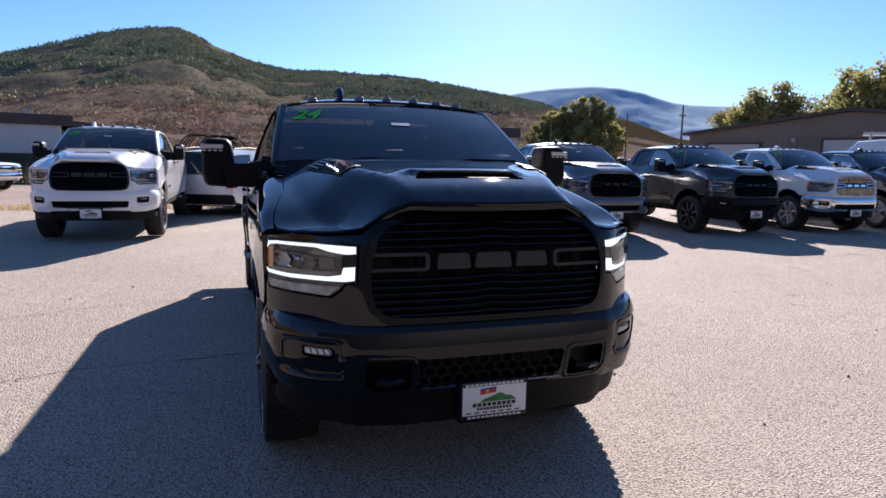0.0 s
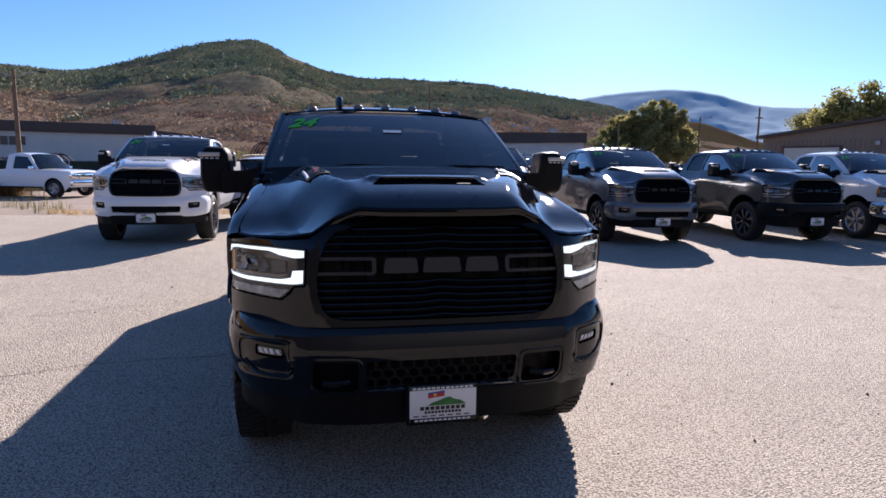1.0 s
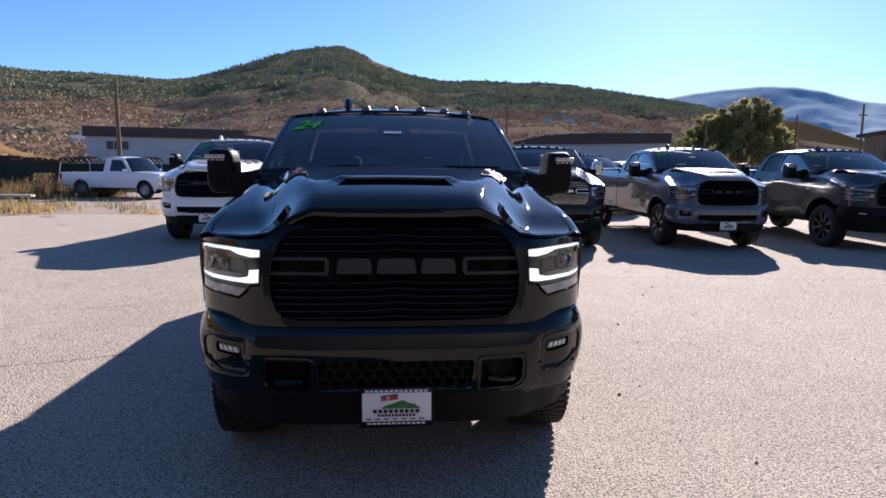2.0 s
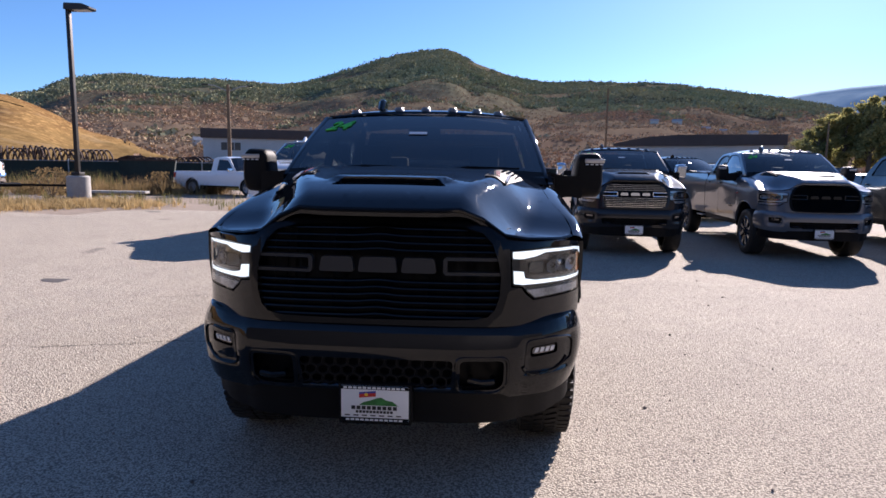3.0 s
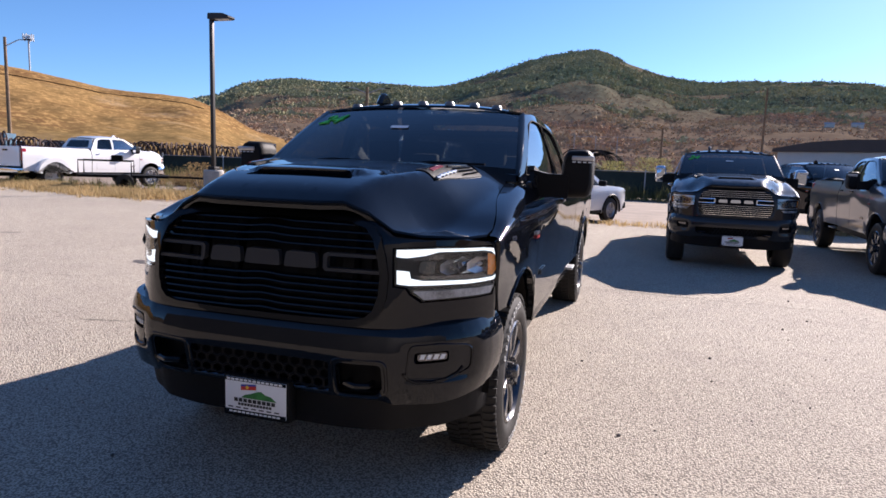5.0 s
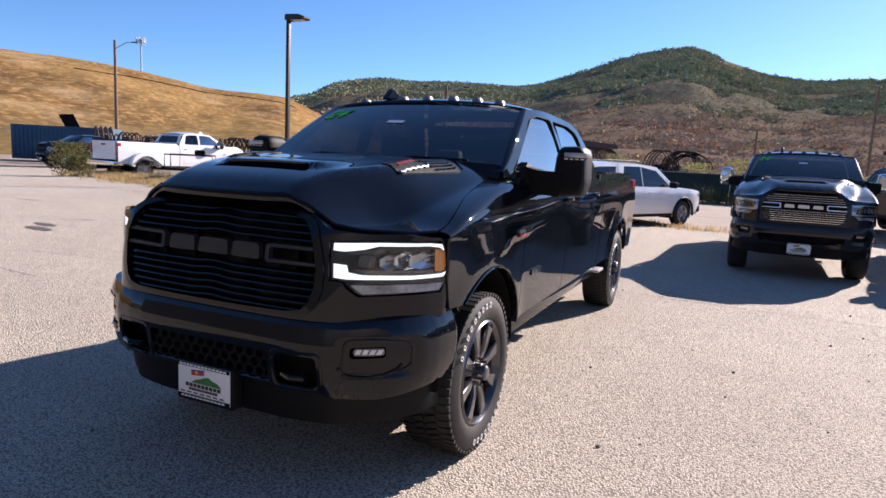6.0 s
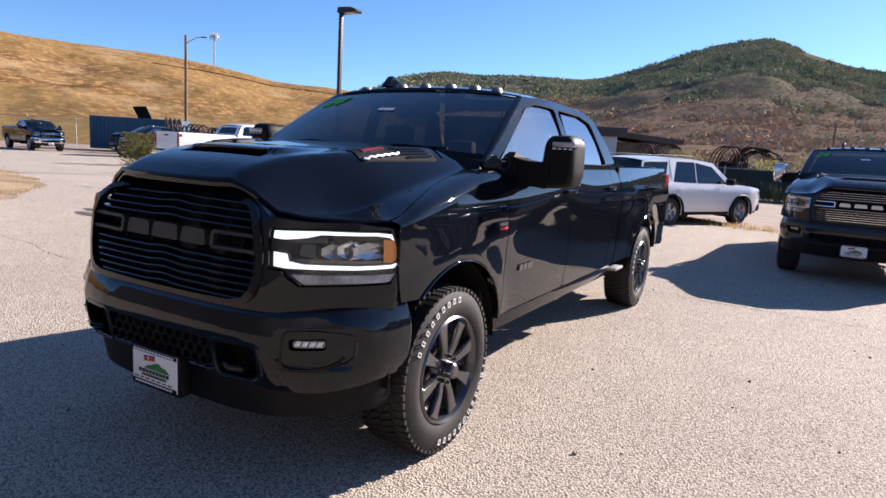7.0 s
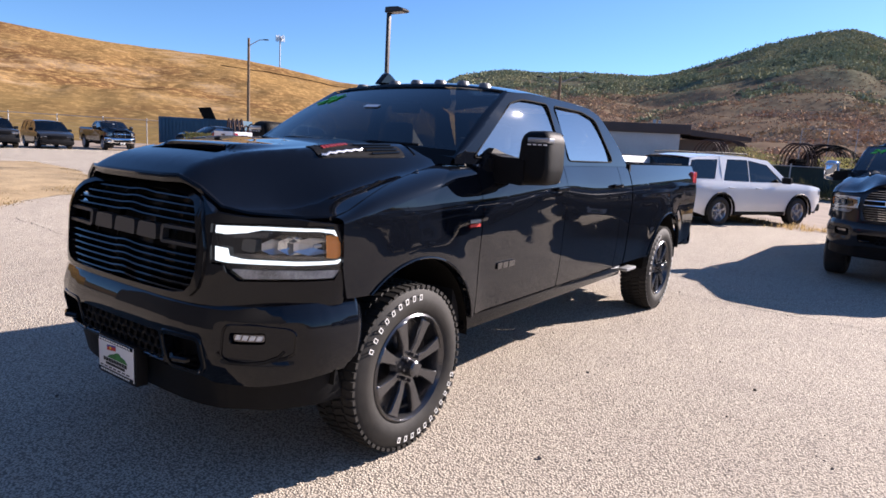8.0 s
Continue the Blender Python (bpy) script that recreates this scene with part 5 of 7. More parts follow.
def ground_sheet():
    xs = sorted(set(spread(-60, 60, 80) + [-4000, -1500, -600, -250, -120, 120, 250, 600, 1500, 4000]))
    ys = sorted(set(spread(-20, 70, 60) + [-4000, -1000, -300, -80, 120, 250, 600, 1500, 4000]))
    bm = grid(xs, ys, lambda x, y: (x, y, ground_z(x, y) - 0.012))
    bmesh.ops.recalc_face_normals(bm, faces=bm.faces)
    return bm


tagged(part("ground", ground_sheet(), M["dirt"], None, "dry dirt ground reaching to the hills"), kind="structure")
lot = [(-9.2, -30), (40, -30), (60, 10), (60, 60), (12, 40), (9, 19.5), (4.5, 18.2), (-1, 18.3), (-5.3, 17.5), (-7.4, 16.7), (-8.2, 15.6), (-8.3, 14.0), (-10.7, 13.9), (-16.5, 15.4), (-32, 24), (-60, 22), (-60, -30)]
pave = tagged(part("pavement", plate(lot, (), lambda x, y: (x, y, ground_z(x, y)), (spread(-60, 60, 60), spread(-30, 60, 45)), (0, 0, -0.03)), M["asphalt"], None, "pale worn asphalt lot with fine cracks"), kind="structure")


# Unseen dark wall behind the camera, added to darken front reflections and sky fill.
wall = box(-16, 22, -7.4, -7.0, -0.1, 6.5)
tagged(part("wall_south", wall, mat("unseen_wall_charcoal", (0.035, 0.036, 0.04), rough=0.55, vary=0.3, scale=0.6, bump=0.1, bump_scale=8), None, "unseen dark wall added behind the camera to darken reflections"), kind="structure")


def crack(points, width, seed):
    """A thin dark crack wandering along points, laid just above the asphalt."""
    rnd = random.Random(seed)
    bm = bmesh.new()
    fine = []
    for (x0, y0), (x1, y1) in zip(points, points[1:]):
        n = max(2, int(math.hypot(x1 - x0, y1 - y0) / 0.06))
        fine += [(x0 + (x1 - x0) * i / n, y0 + (y1 - y0) * i / n) for i in range(n)]
    rows = []
    off = 0.0
    for x, y in fine:
        off = off * 0.85 + rnd.gauss(0, 0.014)
        w = width * rnd.uniform(0.25, 1.0)
        rows.append((bm.verts.new((x + off * 0.3, y + off - w, ground_z(x, y) + 0.004)), bm.verts.new((x + off * 0.3, y + off + w, ground_z(x, y) + 0.004))))
    for a, b in zip(rows, rows[1:]):
        bm.faces.new((a[0], b[0], b[1], a[1]))
    bmesh.ops.recalc_face_normals(bm, faces=bm.faces)
    return bm


tar = mat("dirt_filled_crack", (0.07, 0.06, 0.05), rough=0.95, vary=0.4, scale=6)
for i, (pts, w) in enumerate([([(-6.5, 4.9), (-3.6, 4.85), (-3.0, 4.71), (-2.3, 4.57), (-1.6, 4.75), (-1.1, 4.96), (0.4, 5.1)], 0.008), ([(-5.2, 5.6), (-2.75, 6.4), (-1.5, 6.95), (-1.0, 7.0), (0.3, 7.3)], 0.008),
                              ([(1.6, 8.5), (2.6, 8.42), (4.0, 8.35), (5.0, 8.2), (7.3, 8.0), (11, 8.1)], 0.007), ([(-14.4, 11.6), (-11, 12.4), (-7.0, 13.6)], 0.02), ([(3.3, 9.5), (2.4, 8.6)], 0.006), ([(-3.0, 4.71), (-3.3, 3.9)], 0.005)]):
    part("crack", crack(pts, w, i), tar, pave)
oil = mat("oil_stain", (0.10, 0.085, 0.075), rough=0.7, vary=0.3, scale=5)
for x, y, r in ((-3.75, 7.25, 0.22), (-6.6, 6.7, 0.2), (-6.9, 7.0, 0.17)):
    rim_pts = [(x + r * (1 + 0.25 * noise.noise((3 * math.cos(a), 3 * math.sin(a), x))) * math.cos(a) * 1.4, y + r * 0.6 * (1 + 0.25 * noise.noise((3 * math.cos(a), 3 * math.sin(a), y))) * math.sin(a)) for a in spread(0, math.tau * 23 / 24, 23)]
    part("oil_stain", plate(rim_pts, (), lambda u, v: (u, v, ground_z(u, v) + 0.004)), oil, pave)


def pebbles(count, seed):
    rnd = random.Random(seed)
    co, fa = [], []
    for _ in range(count):
        x, y, r = rnd.uniform(-5, 8), rnd.uniform(0.3, 10), rnd.uniform(0.002, 0.007) * (1 + (rnd.random() < 0.05))
        k = len(co)
        z = ground_z(x, y) + r * 0.4
        for dx, dy, dz in ((1, 0, 0), (0, 1, 0), (-1, 0, 0), (0, -1, 0), (0, 0, 0.8), (0, 0, -0.8)):
            j = rnd.uniform(0.7, 1.3)
            co.append((x + dx * r * j, y + dy * r * j, z + dz * r * j))
        fa += [(k + a, k + b, k + c) for a, b, c in ((0, 1, 4), (1, 2, 4), (2, 3, 4), (3, 0, 4), (1, 0, 5), (2, 1, 5), (3, 2, 5), (0, 3, 5))]
    me = bpy.data.meshes.new("loose_gravel")
    me.from_pydata(co, [], fa)
    me.materials.append(mat("mixed_gravel", (0.30, 0.25, 0.22), rough=0.85, second=(0.10, 0.085, 0.075), scale=3, island=0.5))
    return tagged(new("loose_gravel", me), "loose grit and small stones on the asphalt", "gravel", kind="stuff")


pebbles(1500, 12)

# ---- the trucks ----
pickup(pose(1.065, 2.50, 0), "glossy black crew-cab pickup with lit white running lights", "black_paint", hero=True, drl=True)
pickup(pose(-2.2, 11.35, 0.09, 0, 0, -1.6), "white crew-cab pickup with black grille and wheels", "white_paint", group="pickups parked in a row")
pickup(pose(4.09, 10.94, 0.0, 0, 0, -2.5), "dark grey pickup with chrome bar grille and mirrors", "granite_paint", grille="chrome", mirror="chrome", group="pickups parked in a row")
pickup(pose(7.24, 10.87, 0, 0, 0, -2.4), "grey metallic pickup with black mesh grille", "grey_paint", grille="mesh", group="pickups parked in a row")
pickup(pose(10.56, 10.66, 0, 0, 0, -0.5), "dark olive pickup with black bumper and off-road wheels", "olive_paint", grille="mesh", bumper="plastic", group="pickups parked in a row")
pickup(pose(13.37, 10.63, 0, 0, 0, -4.3), "white pickup with chrome bumper and polished wheels", "white_paint", grille="chrome", bumper="chrome", rim="alloy", group="pickups parked in a row")

# ---- hills and distance ----
EYE_Z = 1.5


def ridge_land(name, label, material, skyline, far, near, foot, rough, rows=26, step=0.4, seed=0.0, power=1.25, floor_z=0.0):
    """Rising land: skyline is (bearing, elevation) in degrees from the lot, at the distance far; it falls to foot metres at the distance near."""
    a0, a1 = skyline[0][0], skyline[-1][0]
    bearings = spread(a0, a1, int((a1 - a0) / step))

    def point(t, a):
        d = near + (far - near) * t
        top = EYE_Z + far * math.tan(radians(ease(skyline, a)))
        d *= 1 + 0.05 * noise.noise((a * 0.11, seed, 0)) * t
        h = foot + (top - foot) * t ** power
        p = Vector((d * math.sin(radians(a)), d * math.cos(radians(a)), 0))
        q = p * (5.0 / far)
        n = noise.fractal(q * 2.0 + Vector((seed, 0, 0)), 0.9, 2.1, 5)
        h += rough * n * math.sin(math.pi * min(1, t * 1.0)) + rough * 0.10 * noise.fractal(q * 9.0, 1.0, 2.0, 4) * min(1, t * 4)
        return Vector((p.x, p.y, max(h, floor_z - 1)))

    ts = [i / rows for i in range(rows + 1)] + [1.04, 1.12]
    bm = grid(ts, bearings, lambda t, a: point(min(t, 1.0), a) * (1 if t <= 1 else t) - Vector((0, 0, 0 if t <= 1 else (t - 1) * far * 0.6)))
    bmesh.ops.recalc_face_normals(bm, faces=bm.faces)
    ob = part(name, bm, material, None, label, angle=180)
    tagged(ob, kind="structure")
    return point


def clumps(name, label, material, places, size, squash=0.7, category="shrubs", leaves=11):
    """Many small ragged bushes of loose leaf sprays as one object."""
    rng = np.random.default_rng(5)
    at_ = np.repeat(np.array([tuple(p) for p in places]), leaves, axis=0)
    s = np.repeat(size * rng.uniform(0.45, 1.35, len(places)), leaves)[:, None]
    n = len(at_)
    off = rng.normal(0, 0.5, (n, 3)) * np.array([1.0, 1.0, squash])
    off[:, 2] = np.abs(off[:, 2]) + 0.1
    u = rng.normal(0, 1, (n, 3))
    u /= np.linalg.norm(u, axis=1)[:, None]
    v = np.cross(u, rng.normal(0, 1, (n, 3)))
    v /= np.linalg.norm(v, axis=1)[:, None]
    r = s * rng.uniform(0.18, 0.42, (n, 1))
    c = at_ + off * s
    co = np.stack((c - u * r, c + v * r * 0.8, c + u * r, c - v * r * 0.8), axis=1).reshape(-1, 3)
    me = bpy.data.meshes.new(name)
    me.vertices.add(4 * n)
    me.vertices.foreach_set("co", co.ravel())
    me.loops.add(4 * n)
    me.loops.foreach_set("vertex_index", np.arange(4 * n, dtype=np.int32))
    me.polygons.add(n)
    me.polygons.foreach_set("loop_start", np.arange(0, 4 * n, 4, dtype=np.int32))
    me.update(calc_edges=True)
    me.materials.append(material)
    return tagged(new(name, me), label, category, kind="stuff")


def hill_material(name, greens, browns, pale, scale, lower=None, stretch=1.0, span=(60, 130, 80.0)):
    """Scrub-covered hillside: thickets, dry slopes and pale bare soil."""
    m = mat(name, greens, rough=0.95)
    nt = m.node_tree
    b = nt.nodes["Principled BSDF"]
    b.inputs["Specular IOR Level"].default_value = 0.0
    coord, bands = nt.nodes.new("ShaderNodeTexCoord"), nt.nodes.new("ShaderNodeMapping")
    bands.inputs["Scale"].default_value = (1, 1, stretch)
    nt.links.new(coord.outputs["Object"], bands.inputs["Vector"])
    col = None
    for c, sc, lo, hi, k in ((browns, scale, 0.45, 0.6, 1.0), (pale, scale * 2.3, 0.56, 0.68, 0.8), (tuple(v * 0.6 for v in greens), scale * 9, 0.48, 0.66, 0.7), (tuple(v * 1.7 for v in greens), scale * 26, 0.5, 0.6, 0.75), (tuple(v * 0.55 for v in browns), scale * 70, 0.52, 0.62, 0.4)):
        n, r, x = nt.nodes.new("ShaderNodeTexNoise"), nt.nodes.new("ShaderNodeMapRange"), nt.nodes.new("ShaderNodeMix")
        n.inputs["Scale"].default_value, n.inputs["Detail"].default_value, n.inputs["Roughness"].default_value = sc, 8, 0.6
        nt.links.new(bands.outputs[0], n.inputs["Vector"])
        r.inputs["From Min"].default_value, r.inputs["From Max"].default_value, r.inputs["To Max"].default_value = lo, hi, k
        nt.links.new(n.outputs["Fac"], r.inputs["Value"])
        x.data_type = "RGBA"
        nt.links.new(r.outputs[0], x.inputs["Factor"])
        if col is None:
            x.inputs["A"].default_value = (*greens, 1)
        else:
            nt.links.new(col, x.inputs["A"])
        x.inputs["B"].default_value = (*c, 1)
        col = x.outputs["Result"]
    if lower is not None:
        xyz, r, x, n = (nt.nodes.new(k) for k in ("ShaderNodeSeparateXYZ", "ShaderNodeMapRange", "ShaderNodeMix", "ShaderNodeTexNoise"))
        n.inputs["Scale"].default_value, n.inputs["Detail"].default_value = scale * 4, 6
        nt.links.new(coord.outputs["Object"], n.inputs["Vector"])
        nt.links.new(coord.outputs["Object"], xyz.inputs[0])
        sway = nt.nodes.new("ShaderNodeMath")
        sway.operation = "MULTIPLY_ADD"
        sway.inputs[1].default_value = span[2]
        nt.links.new(n.outputs["Fac"], sway.inputs[0])
        nt.links.new(xyz.outputs["Z"], sway.inputs[2])
        r.inputs["From Min"].default_value, r.inputs["From Max"].default_value, r.inputs["To Min"].default_value, r.inputs["To Max"].default_value = span[0], span[1], 0.75, 0.0
        nt.links.new(sway.outputs[0], r.inputs["Value"])
        x.data_type = "RGBA"
        nt.links.new(r.outputs[0], x.inputs["Factor"])
        nt.links.new(col, x.inputs["A"])
        x.inputs["B"].default_value = (*lower, 1)
        col = x.outputs["Result"]
    nt.links.new(col, b.inputs["Base Color"])
    n, bp = nt.nodes.new("ShaderNodeTexNoise"), nt.nodes.new("ShaderNodeBump")
    n.inputs["Scale"].default_value, n.inputs["Detail"].default_value = scale * 14, 8
    nt.links.new(coord.outputs["Object"], n.inputs["Vector"])
    bp.inputs["Strength"].default_value, bp.inputs["Distance"].default_value = 0.3, 0.012 / scale
    nt.links.new(n.outputs["Fac"], bp.inputs["Height"])
    nt.links.new(bp.outputs[0], b.inputs["Normal"])
    return m


M["hillside"] = hill_material("scrub_hillside", (0.125, 0.13, 0.088), (0.15, 0.112, 0.08), (0.17, 0.132, 0.09), 0.006, (0.165, 0.115, 0.085))
# Distance haze is mixed into this range's base colour.
M["blue_range"] = mat("haze_tinted_range", (0.40, 0.50, 0.58), rough=1.0, spec=0.0, second=(0.33, 0.43, 0.52), scale=0.006)
M["bank"] = hill_material("golden_grass_bank", (0.26, 0.165, 0.066), (0.15, 0.083, 0.038), (0.42, 0.30, 0.17), 0.025, (0.16, 0.12, 0.052), 2.0, (5, 13, 9.0))
M["brown_ridge"] = mat("bare_brown_ridge", (0.06, 0.042, 0.028), rough=1.0, spec=0.0, second=(0.05, 0.046, 0.026), scale=0.05)

HILL = [(-64, 3.5), (-45, 3.8), (-37, 4.9), (-34, 6.3), (-30.5, 6.9), (-26.5, 6.65), (-22, 6.6), (-19, 6.6), (-12.5, 8.3), (-8.7, 9.35), (-5.2, 9.9), (-3.8, 9.95), (-1.2, 8.9), (4.2, 7.5), (11, 7.2), (18, 6.6), (24, 5.5), (27, 4.9), (32, 3.6), (38, 2.2), (46, 1.2)]
hill_at = ridge_land("hill", "scrub-covered hill in autumn colours", M["hillside"], HILL, 1150, 190, 1.0, 9, rows=60, step=0.33, seed=3.0)
SPUR = [(-40, 2.0), (-34, 3.6), (-28, 3.9), (-22, 3.6), (-14, 3.0), (-6, 3.6), (2, 3.9), (9, 4.3), (14, 4.4), (20, 3.4), (27, 2.3), (34, 1.4)]
spur_at = ridge_land("foothill", "lower brown foothill with scattered scrub", M["hillside"], SPUR, 520, 130, 0.5, 3.5, rows=30, step=0.4, seed=9.0)
ridge_land("blue_range", "far mountain range tinted pale blue for haze", M["blue_range"], [(12, 4.0), (20, 5.0), (24.5, 5.75), (28.5, 6.35), (31, 6.4), (33, 6.25), (35.1, 5.9), (38.3, 5.05), (42, 4.8), (48, 4.2), (56, 3.2), (75, 2.4)], 3900, 2600, 20, 28, rows=30, step=0.2, seed=5.0)
ridge_land("brown_ridge", "bare brown ridge beyond the trees", M["brown_ridge"], [(26, 2.6), (31, 3.7), (33.5, 3.7), (36, 3.0), (39, 2.0), (44, 1.6), (55, 1.2)], 760, 300, 2, 3, rows=14, seed=7.0)
BANK = [(-112, 7.5), (-90, 7.4), (-78, 7.3), (-70, 7.1), (-66.7, 6.85), (-60.9, 6.55), (-54.8, 6.4), (-50.5, 6.0), (-47.0, 5.5), (-43.8, 5.0), (-38.5, 4.75), (-35.9, 3.9), (-32.6, 2.2), (-30.5, 1.7), (-27.5, 0.75), (-24, 0.2)]
bank_at = ridge_land("grass_bank", "golden dry-grass bank with a track across it", M["bank"], BANK, 215, 72, -0.2, 1.6, rows=50, step=0.4, seed=1.0, power=1.1)

# Out-of-view hills, added to close the horizon that the paintwork reflects.
ridge_land("hills_behind", "unseen low scrub hills added to close the horizon behind the lot", M["hillside"], [(62, 2.0), (95, 3.2), (130, 3.8), (165, 3.0), (200, 3.6), (230, 4.6), (252, 6.5)], 900, 240, 1, 12, rows=10, step=2.0, seed=14.0)
track = [(a, 0.80 + 0.06 * smooth((a + 62) / 25)) for a in spread(-54, -37, 30)]
tagged(part("bank_track", grid((0.0, 1.0), range(len(track)), lambda v, i: bank_at(track[i][1] + 0.005 * v, track[i][0]) + Vector((0, 0, 0.22 - 0.34 * v))), mat("dark_earth_track", (0.22, 0.15, 0.085), rough=1.0, vary=0.5, scale=0.3), None, "dark earth track cut across the bank"), kind="structure")
rnd = random.Random(11)
green, rust, brush = [], [], []
while len(green) + len(rust) < 40000:
    a, t = rnd.uniform(-46, 34), rnd.uniform(0.02, 1.0) ** 0.75
    p = hill_at(t, a)
    if noise.noise(p * 0.007) + 0.8 * noise.noise(p * 0.025) > -0.06 - 0.22 * (t > 0.5):
        warm = noise.noise(p * 0.012 + Vector((40, 0, 0))) + 0.9 - p.z / 62 > rnd.uniform(-0.35, 0.35)
        (rust if warm else green).append(p)
    elif len(brush) < 12000:
        brush.append(p)
clumps("green_thickets", "green scrub oak thickets on the hill", M["scrub"], green, 3.4, 0.7)
clumps("rust_thickets", "rust-coloured scrub oak thickets on the lower hill", M["rust_scrub"], rust, 2.0, 0.7)
clumps("low_brush", "low dry brush between the thickets", M["dry_brush"], brush, 0.9, 0.6)
spots = []
while len(spots) < 7000:
    a, t = rnd.uniform(-38, 32), rnd.uniform(0.05, 1.0)
    p = spur_at(t, a)
    if noise.noise(p * 0.02) > -0.3:
        spots.append(p)
clumps("foothill_scrub", "low rusty scrub on the foothill", M["rust_scrub"], spots, 1.3, 0.7)


# ---- trees ----
def tree(m, label, height, spread_r, material, seed, group=""):
    """A broad tree: tapered trunk, limbs and a crown of many leaf cards in clusters with gaps."""
    rnd = random.Random(seed)
    t = empty("tree", m, label, "tree", group)
    bm = bmesh.new()
    top = height * 0.78
    add_tube(bm, [(0, 0, 0), (0.05, 0.02, top * 0.4), (-0.06, 0.05, top)], [height * 0.028, height * 0.02, height * 0.006], 8)
    tips = []
    for k in range(15):
        z0 = height * rnd.uniform(0.12, 0.7)
        a = k * 2.4 + rnd.uniform(-0.3, 0.3)
        reach = spread_r * rnd.uniform(0.55, 1.0) * (1.1 - 0.55 * abs(z0 / height - 0.45))
        tip = Vector((math.cos(a) * reach, math.sin(a) * reach, z0 + height * rnd.uniform(0.10, 0.24)))
        add_tube(bm, [(0, 0, z0), tip * 0.5 + Vector((0, 0, z0 * 0.5)), tip], [height * 0.011, height * 0.007, height * 0.002], 5)
        tips += [tip, tip * 0.65 + Vector((0, 0, z0 * 0.38))]
    tips += [Vector((0, 0, height * 0.93)), Vector((0.3, 0.2, height * 0.82)), Vector((-0.3, -0.2, height * 0.75))]
    part("trunk", bm, M["bark"], t)
    co, fa = [], []
    for tip in tips:
        r = spread_r * rnd.uniform(0.26, 0.46)
        for _ in range(230):
            d = Vector((rnd.gauss(0, 1), rnd.gauss(0, 1), rnd.gauss(0, 0.8)))
            p = tip + d * (r * 0.5)
            u = Vector((rnd.gauss(0, 1), rnd.gauss(0, 1), rnd.gauss(0, 1))).normalized()
            v = u.orthogonal().normalized()
            s = height * rnd.uniform(0.012, 0.026)
            k = len(co)
            co += [p - u * s, p + v * s * 0.6, p + u * s, p - v * s * 0.6]
            fa.append((k, k + 1, k + 2, k + 3))
    me = bpy.data.meshes.new("crown")
    me.from_pydata(co, [], fa)
    me.materials.append(material)
    part("crown", me, None, t)
    return t


def at(bearing, dist, z=0.0, x0=0.5, y0=0.0):
    return (x0 + dist * math.sin(radians(bearing)), y0 + dist * math.cos(radians(bearing)), z)


for i, (b, d, h, r) in enumerate([(26.0, 112, 8.0, 1.7), (26.9, 108, 9.4, 1.7), (27.7, 111, 10.2, 1.8), (28.6, 108, 11.0, 1.8), (29.4, 110, 11.6, 1.9), (30.2, 107, 12.4, 1.9), (31.0, 109, 12.6, 2.0), (31.8, 107, 11.4, 1.8), (32.5, 110, 9.8, 1.7), (33.2, 113, 7.4, 1.6)]):
    tree(Matrix.Translation(at(b, d)) @ Matrix.Rotation(i, 4, "Z"), "cottonwood turning yellow behind the sheds", h, r, M["leaf"], 20 + i, "cottonwoods in a clump")
for i, (b, d, h, r) in enumerate([(42.3, 84, 8.3, 2.6), (43.8, 80, 9.8, 2.8), (45.6, 78, 10.4, 2.8), (47.8, 80, 8.6, 2.8), (50.2, 74, 11.0, 3.2), (52.4, 72, 11.2, 3.4), (55, 72, 9.8, 3.2)]):
    tree(Matrix.Translation(at(b, d)) @ Matrix.Rotation(i * 2, 4, "Z"), "tall cottonwood with yellowing leaves behind the brown shed", h, r, M["leaf"], 40 + i, "trees behind the brown shed")

# ---- buildings ----
def frame_at(p, q):
    """A pose with x running from p to q along the ground and y going back from the viewer."""
    d = Vector((q[0] - p[0], q[1] - p[1], 0))
    return Matrix.Translation((p[0], p[1], 0)) @ Matrix.Rotation(math.atan2(d.y, d.x), 4, "Z"), d.length


def ribs(x0, x1, z0, z1, y, pitch, proud=0.03):
    bm = bmesh.new()
    n = int((x1 - x0) / pitch)
    for i in range(n):
        x = x0 + (i + 0.5) * pitch
        add_box(bm, x - 0.03, x + 0.03, y - proud, y, z0, z1)
    return bm


mm, w = frame_at((-32.0, 72.5), (-17.3, 77.5))
b = empty("warehouse", mm, "off-white metal warehouse with a dark brown roof band", "building")
part("wall", box(0, w, 0, 18, -0.2, 4.4), M["wall_white"], b)
part("siding_ribs", ribs(0.2, w - 0.2, 0.0, 4.4, 0, 0.5), M["wall_white"], b)
part("roof_band", box(-0.25, w + 1.1, -0.35, 18.3, 4.4, 5.5, 0.03), M["roof_brown"], b)
win = part("window", box(1.9, 4.3, -0.05, 0.05, 2.9, 4.0, 0.02), M["wall_white"], b)
for i in range(3):
    part("pane", box(2.0 + i * 0.76, 2.68 + i * 0.76, -0.07, 0.0, 3.0, 3.9), M["window_dark"], win)
part("roof_unit", box(w * 0.8, w * 0.8 + 0.35, 3, 3.4, 5.5, 6.1, 0.03), M["galv"], b)
part("roof_unit", box(w * 0.84, w * 0.84 + 0.3, 3, 3.4, 5.5, 6.0, 0.03), M["galv"], b)
part("lean_to_wall", box(w + 0.02, w + 7.0, 3.0, 14, -0.2, 3.9), M["wall_tan"], b)
part("lean_to_roof", solid([(w + 1.1, 4.3), (w + 7.6, 3.85), (w + 7.6, 4.35), (w + 1.1, 4.95)], lambda x, z: (x, -0.2, z), (0, 15, 0)), M["roof_brown"], b)
